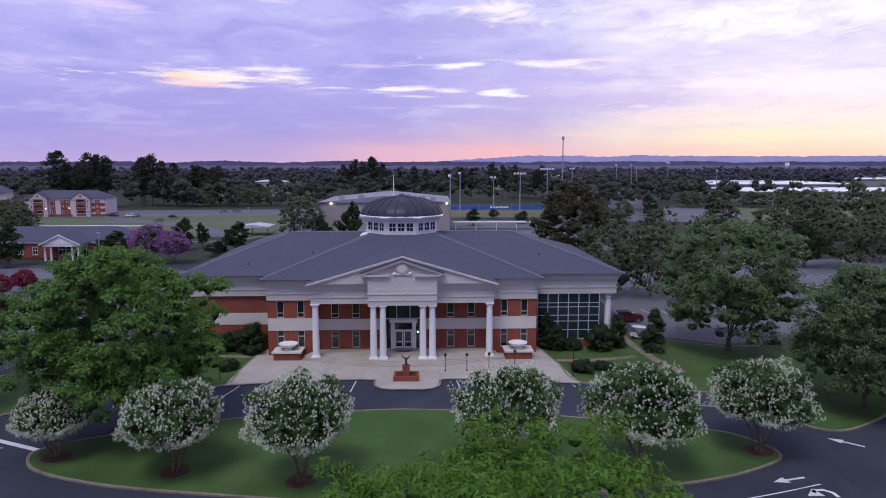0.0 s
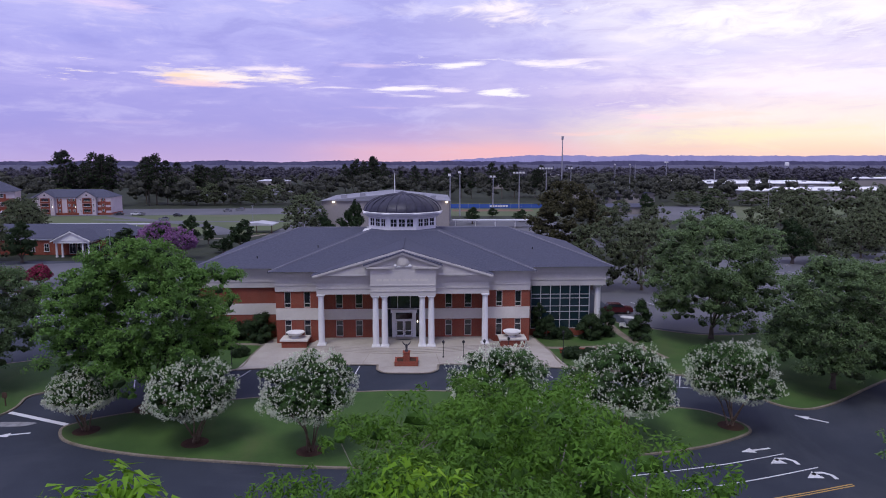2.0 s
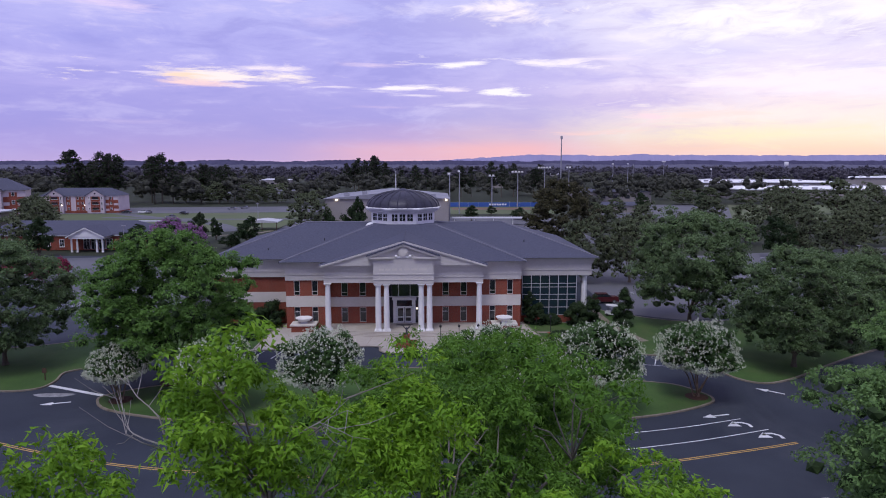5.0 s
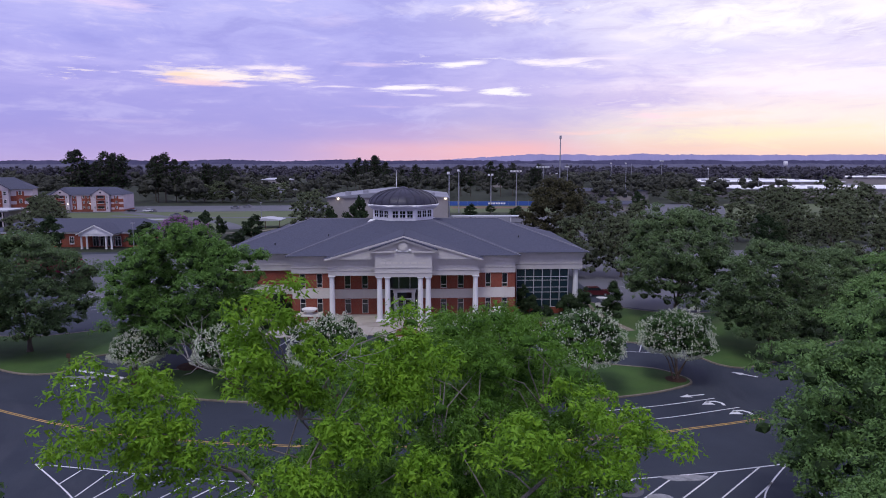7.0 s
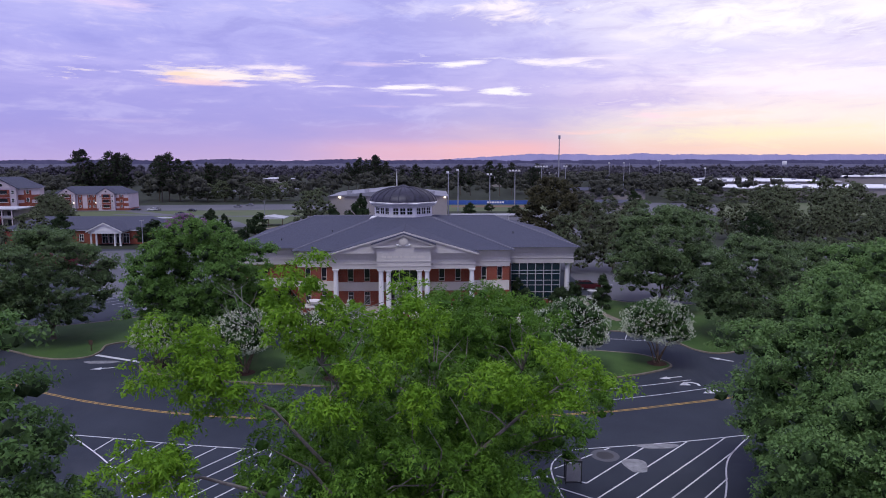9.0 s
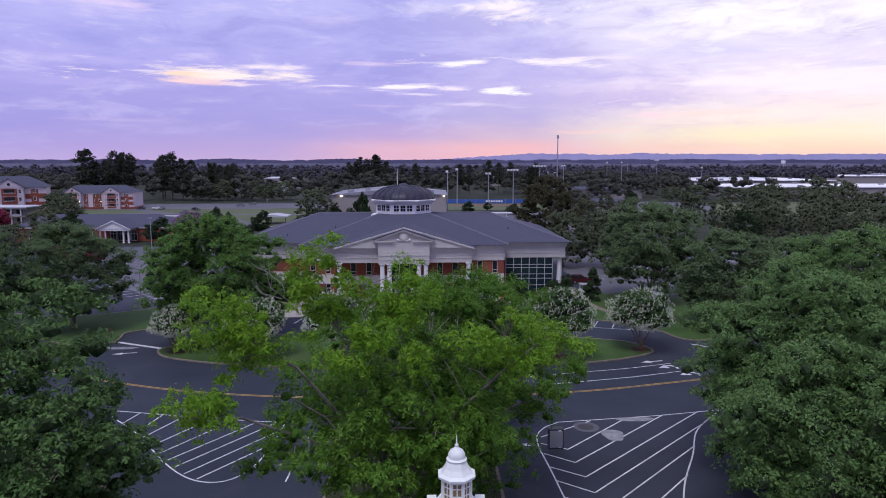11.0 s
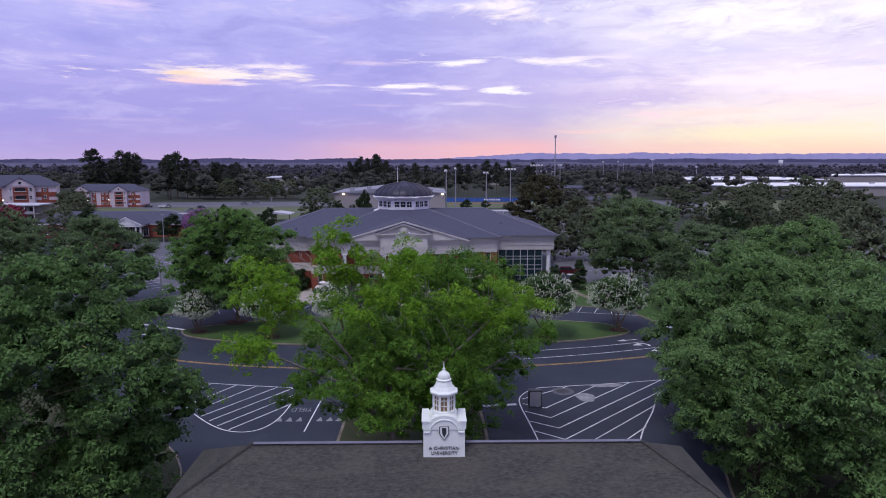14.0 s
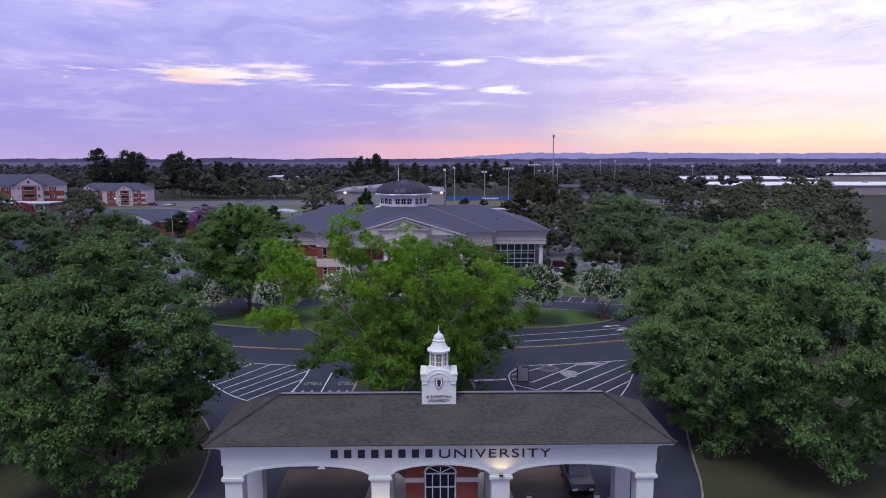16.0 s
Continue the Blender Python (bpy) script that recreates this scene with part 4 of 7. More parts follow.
for s in (-1, 1):
    x0, x1 = sorted((s * 0.04, s * 1.16))
    leaf = part("door", Shape().box(x0, x0 + 0.14, 3.7, 3.78, 0.52, 3.0).box(x1 - 0.14, x1, 3.7, 3.78, 0.52, 3.0).box(x0 + 0.14, x1 - 0.14, 3.7, 3.78, 0.52, 0.78).box(x0 + 0.14, x1 - 0.14, 3.7, 3.78, 2.84, 3.0).box(x0 + 0.14, x1 - 0.14, 3.7, 3.78, 1.35, 1.5), "white", entry, "white glazed door leaf")
    for c, d in ((0.78, 1.35), (1.5, 2.84)):
        part("pane", Shape().box(x0 + 0.14, x1 - 0.14, 3.73, 3.76, c, d), "glass", leaf)
    part("handle", Shape().tube([(s * 0.2, 3.66, 1.3), (s * 0.2, 3.62, 1.35), (s * 0.2, 3.62, 1.75), (s * 0.2, 3.66, 1.8)], [0.018] * 4, 6), "grey_metal", leaf)
for s in (1,):
    lamp = part("wall_lamp", Shape().box(s * 1.98 - 0.08, s * 1.98 + 0.08, 3.7, 3.9, 2.55, 2.65), "black_metal", entry)
    part("bulb", Shape().lathe(s * 1.98, 3.72, [(0.05, 2.66), (0.09, 2.72), (0.09, 2.84), (0.03, 2.92)], 10), "lamp", lamp)

# dome on an octagonal drum
DX, DY = -0.5, 21.0
oct_turn = math.pi / 8
K = 1 / math.cos(math.pi / 8)
part("dome_base", Shape().lathe(DX, DY, [(6.66 * K, 12.6), (6.66 * K, 14.5), (6.4 * K, 14.85), (5.85 * K, 15.02)], 8, oct_turn), "white", office)
drum = part("drum", Shape().lathe(DX, DY, [(5.55 * K, 14.95), (5.55 * K, 17.12)], 8, oct_turn), "white", office, "white octagonal drum ringed with small windows")
part("drum_cornice", Shape().lathe(DX, DY, [(5.62 * K, 16.95), (6.0 * K, 17.12), (6.06 * K, 17.25), (6.4 * K, 17.48), (6.5 * K, 17.7), (6.4 * K, 17.78)], 8, oct_turn), "white", office)
for k in range(8):
    ang = k * math.pi / 4
    for off in (-1.33, 0.0, 1.33):
        w = Shape().box(-0.57, -0.48, -0.05, 0.04, 0, 1.36).box(0.48, 0.57, -0.05, 0.04, 0, 1.36).box(-0.48, 0.48, -0.05, 0.04, 1.27, 1.36).box(-0.48, 0.48, -0.05, 0.04, 0, 0.09)
        win = part("window", w, "white", drum)
        win.matrix_basis = pose(DX, DY, 0, 0, 0, math.degrees(ang)) @ pose(off, -5.57, 15.52)
        part("mullion", Shape().box(-0.035, 0.035, -0.04, 0.03, 0.09, 1.27).box(-0.48, 0.48, -0.039, 0.029, 0.63, 0.70), "white", win)
        part("pane", Shape().box(-0.48, 0.48, -0.02, 0.01, 0.09, 1.27), "glass", win)
prof = [(6.55 * math.cos(a) ** 0.9, 17.76 + 2.9 * math.sin(a)) for a in np.linspace(0, 1.42, 12)]
dome = part("dome", Shape().lathe(DX, DY, prof, 48), "dome", office, "dark ribbed metal dome", True)
for k in range(24):
    a = 2 * math.pi * (k + 0.5) / 24
    part("rib", Shape().tube([(DX + r * math.cos(a), DY + r * math.sin(a), z + 0.02) for r, z in prof], [0.10] * len(prof), 4), "dome", dome)
part("dome_rim", Shape().lathe(DX, DY, [(6.72, 17.68), (6.75, 17.82), (6.53, 17.88)], 48), "white", office)
part("dome_cap", Shape().lathe(DX, DY, [(1.25, 20.44), (1.2, 20.68), (0.76, 20.88), (0.16, 21.1)], 20), "dome", office)
part("lightning_rod", Shape().tube([(-1.9, 24.5, 16.0), (-1.9, 24.5, 22.0), (-1.9, 24.5, 24.15)], [0.11, 0.09, 0.03], 8), "white", office)
for x, y, z in ((-22.0, 8.0, 11.65), (-13.5, 12.0, 12.75), (20.0, 11, 12.45)):
    part("vent_pipe", Shape().lathe(x, y, [(0.08, z - 0.2), (0.08, z + 0.35)], 8), "black_metal", office)

office.rotation_euler.z = radians(1.0)

# porch floor and curved steps
porch = single("porch_floor", Shape().box(-12.6, 12.6, -0.9, 3.7, 0.1, 0.5), "concrete", "pale concrete porch floor", "floor", kind="structure")
for k, (reach, z) in enumerate(((3.6, 0.23), (3.1, 0.32), (2.6, 0.41), (2.1, 0.499))):
    pts = [(x, -0.2 - reach * (1 - (x / (13.6 - 0.3 * k)) ** 2)) for x in np.linspace(-13.4 + 0.3 * k, 13.4 - 0.3 * k, 25)]
    part("step", Shape().prism([(float(a), float(b)) for a, b in pts] + [(13.4 - 0.3 * k, 1.8), (-13.4 + 0.3 * k, 1.8)], 0.1, z), "concrete", porch, "long curved concrete step")


single("doormat", Shape().prism([(1.3 * math.cos(a), 2.6 - 0.75 * math.sin(a)) for a in np.linspace(math.pi, 0, 13)], 0.501, 0.515), "black_metal", "dark half-round mat before the entrance doors", "doormat")


def golf_cart(x, y, turn):
    c = thing("golf_cart", "small white golf cart parked beside the walk", "cart")
    part("body", Shape().slab([(-1.15, 0.3), (1.1, 0.3), (1.15, 0.75), (0.5, 0.85), (0.3, 0.45), (-0.45, 0.45), (-0.55, 0.9), (-1.1, 0.95)], -0.55, 0.55), "car_white", c)
    part("seat", Shape().box(-0.5, 0.05, -0.5, 0.5, 0.46, 0.78).box(-0.55, -0.42, -0.5, 0.5, 0.78, 1.2), "black_metal", c)
    part("roof", Shape().prism(rounded([(-0.95, -0.6), (0.9, -0.6), (0.9, 0.6), (-0.95, 0.6)], 3), 1.78, 1.84), "car_white", c)
    for px in (-0.85, 0.75):
        for py in (-0.5, 0.5):
            part("roof_post", Shape().tube([(px, py, 0.8), (px * 0.97, py, 1.78)], [0.025, 0.025], 6), "black_metal", c)
            w = part("wheel", Shape().lathe(0, 0, [(0.18, -0.09), (0.23, -0.06), (0.23, 0.06), (0.18, 0.09)], 14), "black_metal", c)
            w.matrix_basis = pose(px, py * 1.1, 0.23, 90, 0, 0)
    c.matrix_basis = pose(x, y, 0.12, 0, 0, turn)


golf_cart(34.6, 9.4, 150)


def bowl_planter(x):
    p = thing("planter", "white stone bowl on a red brick pedestal beside the steps", "planter", "planters beside the steps", at=(x, 0.6, 0.14))
    part("pedestal", Shape().box(-1.75, 1.75, -1.2, 1.2, 0, 0.95), "brick", p)
    part("coping", Shape().box(-1.95, 1.95, -1.4, 1.4, 0.95, 1.15), "cream", p)
    part("foot", Shape().lathe(0, 0, [(0.62, 1.15), (0.5, 1.25), (0.4, 1.38), (0.46, 1.45)], 20), "white", p)
    part("bowl", Shape().lathe(0, 0, [(0.46, 1.45), (0.88, 1.58), (1.2, 1.84), (1.28, 2.0), (1.2, 2.0), (0.85, 1.85), (0.2, 1.8)], 32), "white", p, smooth=True)


bowl_planter(-15.3)
bowl_planter(15.4)
statue = thing("statue", "small dark bronze statue on a red brick pedestal in a planter", "statue", at=(0.7, -8.2, 0.14))
part("planter_wall", ring(Shape(), [(-1.25, -0.9), (1.25, -0.9), (1.25, 0.9), (-1.25, 0.9)], [(-1.5, -1.15), (1.5, -1.15), (1.5, 1.15), (-1.5, 1.15)], 0, 0.55), "brick", statue)
part("soil", Shape().box(-1.25, 1.25, -0.9, 0.9, 0, 0.42), "mulch", statue)
part("pedestal", Shape().box(-0.42, 0.42, -0.42, 0.42, 0.42, 1.55).box(-0.48, 0.48, -0.48, 0.48, 1.55, 1.63), "brick", statue)
part("figure", Shape().lathe(0, 0, [(0.24, 1.63), (0.2, 1.8), (0.12, 2.0), (0.16, 2.25), (0.09, 2.5), (0.05, 2.65)], 10).tube([(0.05, 0, 2.35), (0.35, 0, 2.65), (0.6, 0, 3.0)], [0.08, 0.09, 0.02], 6).tube([(-0.05, 0, 2.35), (-0.35, 0, 2.65), (-0.6, 0, 3.0)], [0.08, 0.09, 0.02], 6), "letter", statue, "abstract bronze shape with two raised wings")


def lamp_post(x, y, h=2.3):
    p = thing("lamp_post", "slim black bollard lamp on the plaza", "lamp", "lamps along the steps", at=(x, y, 0.14))
    part("post", Shape().lathe(0, 0, [(0.11, 0), (0.11, 0.12), (0.045, 0.2), (0.04, h - 0.45)], 10), "black_metal", p)
    part("lantern", Shape().lathe(0, 0, [(0.06, h - 0.45), (0.17, h - 0.35), (0.19, h - 0.1), (0.05, h), (0.02, h + 0.08)], 10), "black_metal", p)


for x, y in ((5.5, -5.5), (8.2, -5.4), (11.0, -5.2), (14.4, -4.0)):
    lamp_post(x, y)
for x, y in ((21.0, -8.0), (-21.8, -8.0)):
    lamp_post(x, y, 4.2)
single("low_wall", Shape().box(21.5, 26.4, -3.9, -3.4, 0.1, 0.6).box(21.4, 26.5, -3.97, -3.33, 0.6, 0.7), "brick", "low red brick garden wall on the lawn", "wall")


# ---- the entrance gate ----
gate = thing("gatehouse", "white triple-arched entrance gate with weathered hipped roof and cupola", "gatehouse")
GX0, GX1, GF, GB = -7.95, 19.9, -93.6, -87.6
COLS = [(-7.85, -6.65), (1.5, 2.77), (9.23, 10.5), (18.64, 19.85)]
BAYS = [(-6.65, 1.5), (2.77, 9.23), (10.5, 18.64)]


def arch_line_z(x, a, b):
    return 5.5 + 0.68 * max(0.0, 1 - (2 * (x - a) / (b - a) - 1) ** 2) ** 0.6


def arched(a, b, y0, y1):
    """One bay of the front: a panel with a shallow arch cut into its lower edge."""
    xs = [a + (b - a) * k / 16 for k in range(17)]
    return Shape().slab([(x, arch_line_z(x, a, b)) for x in xs] + [(b, 7.35), (a, 7.35)], y0, y1)


for y0, y1 in ((GF, GF + 0.5), (GB - 0.5, GB)):
    for a, b in BAYS:
        part("arch_panel", arched(a, b, y0, y1), "gate_white", gate)
    for a, b in COLS:
        part("pier_panel", Shape().box(a, b, y0, y1, 5.5, 7.35), "gate_white", gate)
    part("moulding", Shape().box(GX0 - 0.05, GX1 + 0.05, y0 - 0.06, y1 + 0.06, 7.25, 7.42), "gate_white", gate)
for k in range(5):
    z = 6.24 + 0.2 * k
    part("board", Shape().add([(GX0, GF - 0.024, z), (GX1, GF - 0.024, z), (GX1, GF - 0.004, z + 0.196), (GX0, GF - 0.004, z + 0.196), (GX0, GF, z), (GX1, GF, z)], [(0, 1, 2, 3), (4, 5, 1, 0)]), "gate_white", gate)
for a, b in COLS:
    for k in range(3):
        z = 5.55 + 0.22 * k
        part("board", Shape().box(a, b, GF - 0.018, GF, z, z + 0.2), "gate_white", gate)
for x0, x1 in ((GX0, GX0 + 0.5), (GX1 - 0.5, GX1)):
    part("side_beam", Shape().box(x0, x1, GF + 0.503, GB - 0.503, 5.6, 7.35), "gate_white", gate)
part("soffit", Shape().box(GX0 + 0.5, GX1 - 0.5, GF + 0.5, GB - 0.5, 7.2, 7.3), "gate_white", gate)
for grow, z0, z1 in ((0.25, 7.42, 7.56), (0.55, 7.56, 7.66), (0.85, 7.66, 7.80)):
    part("cornice", Shape().box(GX0 - grow, GX1 + grow, GF - 0.75 * grow, GB + 0.75 * grow, z0, z1), "gate_white", gate)
for a, b in BAYS:
    xs = [a + (b - a) * k / 16 for k in range(17)]
    part("archivolt", Shape().slab([(x, arch_line_z(x, a, b) - 0.004) for x in xs] + [(x, arch_line_z(x, a, b) + 0.15) for x in reversed(xs)], GF - 0.05, GF + 0.1), "gate_white", gate)
for a, b in COLS:
    for y in (GF, GB - 1.2):
        c = part("column", Shape().box(a + 0.05, b - 0.05, y + 0.05, y + 1.15, 0.55, 5.1), "gate_white", gate)
        part("plinth", Shape().box(a - 0.08, b + 0.08, y - 0.08, y + 1.28, 0, 0.55), "gate_white", c)
        part("capital", Shape().box(a - 0.03, b + 0.03, y - 0.03, y + 1.23, 5.1, 5.22).box(a - 0.12, b + 0.12, y - 0.12, y + 1.32, 5.22, 5.4).box(a - 0.05, b + 0.05, y - 0.05, y + 1.25, 5.4, 5.5), "gate_white", c)
RX0, RX1, RY, RZ = -4.8, 17.1, -90.6, 9.85
ex0, ex1, ey0, ey1, ez = -8.85, 20.85, -94.35, -86.9, 7.8
part("roof", Shape().add([(ex0, ey0, ez), (ex1, ey0, ez), (ex1, ey1, ez), (ex0, ey1, ez), (RX0, RY, RZ), (RX1, RY, RZ), (ex0, ey0, ez + 0.06), (ex1, ey0, ez + 0.06), (ex1, ey1, ez + 0.06), (ex0, ey1, ez + 0.06)],
                         [(6, 7, 5, 4), (7, 8, 5), (8, 9, 4, 5), (9, 6, 4), (3, 2, 1, 0), (0, 1, 7, 6), (1, 2, 8, 7), (2, 3, 9, 8), (3, 0, 6, 9)]), "shingle_old", gate, "weathered grey shingle hipped roof with brown streaks")
for a, b in (((RX0, RY, RZ), (RX1, RY, RZ)), ((ex0, ey0, ez + 0.06), (RX0, RY, RZ)), ((ex1, ey0, ez + 0.06), (RX1, RY, RZ))):
    n = 36
    for k in range(n):
        p, q = Vector(a).lerp(Vector(b), k / n), Vector(a).lerp(Vector(b), (k + 0.96) / n)
        part("ridge_tile", Shape().tube([p, q], [0.13, 0.115], 6), "shingle_old", gate)

for a, b in ((RX0 + 0.1, 4.7), (7.14, RX1 - 0.1)):
    part("ridge_vent", Shape().add([(a, RY - 0.15, RZ + 0.07), (b, RY - 0.15, RZ + 0.07), (b, RY, RZ + 0.145), (a, RY, RZ + 0.145), (a, RY + 0.15, RZ + 0.07), (b, RY + 0.15, RZ + 0.07)], [(0, 1, 2, 3), (3, 2, 5, 4), (0, 3, 4), (1, 5, 2)]), "ridge", gate, "pale ridge cap")
# cupola: shaped base block with a crest, lantern, bell roof, finial
CX, CY = 5.92, -90.6
cup = part("cupola_base", Shape().box(CX - 1.14, CX + 1.14, CY - 0.85, CY + 0.85, 9.0, 11.0), "gate_white", gate, "white cupola base with a crest and lettering")
crown = [(-1.14, 11.0), (1.14, 11.0), (1.2, 11.08), (1.2, 11.42), (0.84, 11.42)] + [(0.84 * math.cos(a), 11.2 + 0.6 * math.sin(a)) for a in np.linspace(0.4, math.pi - 0.4, 9)] + [(-0.84, 11.42), (-1.2, 11.42), (-1.2, 11.08)]
part("gable", Shape().slab([(CX + float(p), q) for p, q in crown], CY - 0.9, CY + 0.9), "gate_white", cup)
arch_line = [(CX + 0.78 * math.cos(a), CY - 0.9, 10.85 + 0.72 * math.sin(a)) for a in np.linspace(0, math.pi, 17)]
part("arch_moulding", Shape().tube([(CX + 1.1, CY - 0.9, 10.85)] + arch_line + [(CX - 1.1, CY - 0.9, 10.85)], [0.05] * 19, 5), "gate_white", cup)
for sx in (-1, 1):
    part("shoulder", Shape().box(CX + sx * 1.03 - 0.2, CX + sx * 1.03 + 0.2, CY - 0.94, CY + 0.94, 11.42, 11.5), "gate_white", cup)
for k, (rx, mat) in enumerate(((0.27, "letter"), (0.22, "gate_white"), (0.12, "letter"))):
    shield = [(CX - rx, 11.05 + 0.5 * rx), (CX - rx, 10.85 - rx * 0.3), (CX, 10.68 - rx * 1.1), (CX + rx, 10.85 - rx * 0.3), (CX + rx, 11.05 + 0.5 * rx)]
    part("crest", Shape().slab(shield, CY - 0.915 - 0.012 * k, CY - 0.8), mat, cup, "small dark shield emblem")
lant = part("lantern", Shape().lathe(CX, CY, [(0.72, 11.2), (0.70, 11.8), (0.70, 11.86), (0.64, 11.9)], 8, oct_turn), "gate_white", cup, "octagonal lantern with small amber panes")
for k in range(8):
    a = k * math.pi / 4
    post = part("post", Shape().box(-0.06, 0.06, -0.06, 0.06, 11.8, 12.8), "gate_white", lant)
    post.matrix_basis = pose(CX + 0.60 * math.cos(a + oct_turn), CY + 0.60 * math.sin(a + oct_turn), 0, 0, 0, math.degrees(a + oct_turn))
    pane = part("pane", Shape().box(-0.18, 0.18, -0.01, 0.01, 11.88, 12.78), "lantern_glass", lant)
    pane.matrix_basis = pose(CX, CY, 0, 0, 0, math.degrees(a)) @ pose(0, -0.54, 0)
    grid = part("glazing_bar", Shape().box(-0.02, 0.02, -0.03, 0.03, 11.88, 12.78).box(-0.19, 0.19, -0.03, 0.03, 12.16, 12.20).box(-0.19, 0.19, -0.03, 0.03, 12.48, 12.52), "gate_white", lant)
    grid.matrix_basis = pane.matrix_basis.copy()
part("bell_roof", Shape().lathe(CX, CY, [(0.66, 12.72), (0.70, 12.8), (0.80, 12.84), (0.82, 12.94), (0.66, 13.02), (0.52, 13.22), (0.46, 13.36), (0.38, 13.52)], 8, oct_turn), "gate_white", cup)
part("finial", Shape().lathe(CX, CY, [(0.40, 13.5), (0.43, 13.57), (0.34, 13.63), (0.36, 13.77), (0.26, 13.93), (0.15, 14.0), (0.07, 14.08), (0.085, 14.16), (0.025, 14.24), (0.015, 14.56)], 16), "gate_white", cup, smooth=True)


def lettering(text, x, y, z, size, parent, spread=1.0, wide=None):
    """Raised letters facing the front, centred on x, each word one part."""
    cu = bpy.data.curves.new("letters", "FONT")
    cu.body, cu.size, cu.align_x, cu.extrude, cu.space_character = text, size, "CENTER", 0.02, spread
    tmp = bpy.data.objects.new("letters", cu)
    scene.collection.objects.link(tmp)
    me = bpy.data.meshes.new_from_object(tmp.evaluated_get(bpy.context.evaluated_depsgraph_get()))
    bpy.data.objects.remove(tmp)
    ob = new("letters", me)
    me.materials.clear()
    me.materials.append(M["letter"])
    for p in me.polygons:
        p.material_index = 0
    ob.parent = parent
    k = wide / ob.dimensions.x if wide else 1.0
    ob.matrix_basis = pose(x, y, z, 90, 0, 0) @ Matrix.Diagonal((k, 1, 1, 1))
    return ob


lettering("UNIVERSITY", 9.45, GF - 0.045, 6.66, 0.86, gate, 1.15, 7.15)
for k in range(8):
    x = -1.0 + 0.86 * k
    part("letter_bar", Shape().box(x, x + 0.46, GF - 0.065, GF - 0.02, 6.70, 7.26), "letter", gate)
lettering("A CHRISTIAN", CX, CY - 0.87, 9.84, 0.26, cup, 1.05, 1.66)
lettering("UNIVERSITY", CX, CY - 0.87, 9.56, 0.26, cup, 1.05, 1.46)

# brick booth between the lanes
booth = thing("gate_booth", "red brick guard booth with a white band and an arched window", "booth", at=(0, 0, 0))
wall_y("wall", 3.7, 8.5, -92.2, 0, 6.0, [(4.95, 7.05, 1.0, 5.35)], "brick", booth, 0.3)
part("wall", Shape().box(3.7, 4.0, -91.9, -88.6, 0, 6.0), "brick", booth)
part("wall", Shape().box(8.2, 8.5, -91.9, -88.6, 0, 6.0), "brick", booth)
part("wall", Shape().box(4.0, 8.2, -88.9, -88.6, 0, 6.0), "brick", booth)
part("band", Shape().box(3.65, 4.93, -92.26, -91.9, 4.3, 4.62), "cream", booth)
part("band", Shape().box(7.07, 8.55, -92.26, -91.9, 4.3, 4.62), "cream", booth)
bw = window(booth, 4.95, 7.05, 1.0, 4.9, -92.1, (2.0, 2.95, 3.9), (5.48, 6.0, 6.52), "glass", "white", 0.1, False)
arcpts = [(6.0 + 1.05 * math.cos(a), 4.9 + 0.62 * math.sin(a)) for a in np.linspace(0, math.pi, 15)]
part("fanlight", Shape().slab([(float(a), float(b)) for a, b in arcpts], -92.12, -92.0), "glass", bw)
part("arch_frame", Shape().tube([(a, -92.16, b) for a, b in arcpts], [0.07] * 15, 6), "white", bw)
for a in (0.7, 1.57, 2.44):
    part("glazing_bar", Shape().tube([(6.0, -92.14, 4.9), (6.0 + 1.03 * math.cos(a), -92.14, 4.9 + 0.6 * math.sin(a))], [0.03, 0.03], 5), "white", bw)
# warm lamps on the columns
for x, z in ((9.87, 5.5), (2.13, 2.9)):
    up = thing("column_lamp", "small lit lamp on a gate column", "lamp", "lamps on the gate columns")
    part("housing", Shape().box(x - 0.12, x + 0.12, GF - 0.34, GF - 0.10, z, z + 0.12), "black_metal", up)
    part("lens", Shape().box(x - 0.08, x + 0.08, GF - 0.28, GF - 0.16, z + 0.121, z + 0.13), "lamp_warm", up)
    li = new("column_light", bpy.data.lights.new("column_light", "SPOT"))
    li.data.energy, li.data.color, li.data.spot_size, li.data.shadow_soft_size = 34, (1.0, 0.70, 0.40), radians(110), 0.15
    li.matrix_world = look((x, GF - 0.75, z + 0.2), (x, GF - 0.1, z + 1.6))
# raised kerb islands and barriers under the gate
for a, b in ((0.6, 3.6), (8.6, 11.4)):
    single("kerb_island", Shape().prism(rounded([(a, -97), (b, -97), (b, -84), (a, -84)], 3), -0.02, 0.16), "concrete", "concrete island under the gate", "kerb", kind="structure")
for x in (-5.4, 12.6, 17.6):
    b = thing("barrier_post", "white barrier post beside the lane", "barrier", "barriers in the gate", at=(x, -88.0, 0))
    part("post", Shape().box(-0.18, 0.18, -0.18, 0.18, 0, 1.1), "white", b)
    part("cap", Shape().box(-0.21, 0.21, -0.21, 0.21, 1.1, 1.16), "black_metal", b)


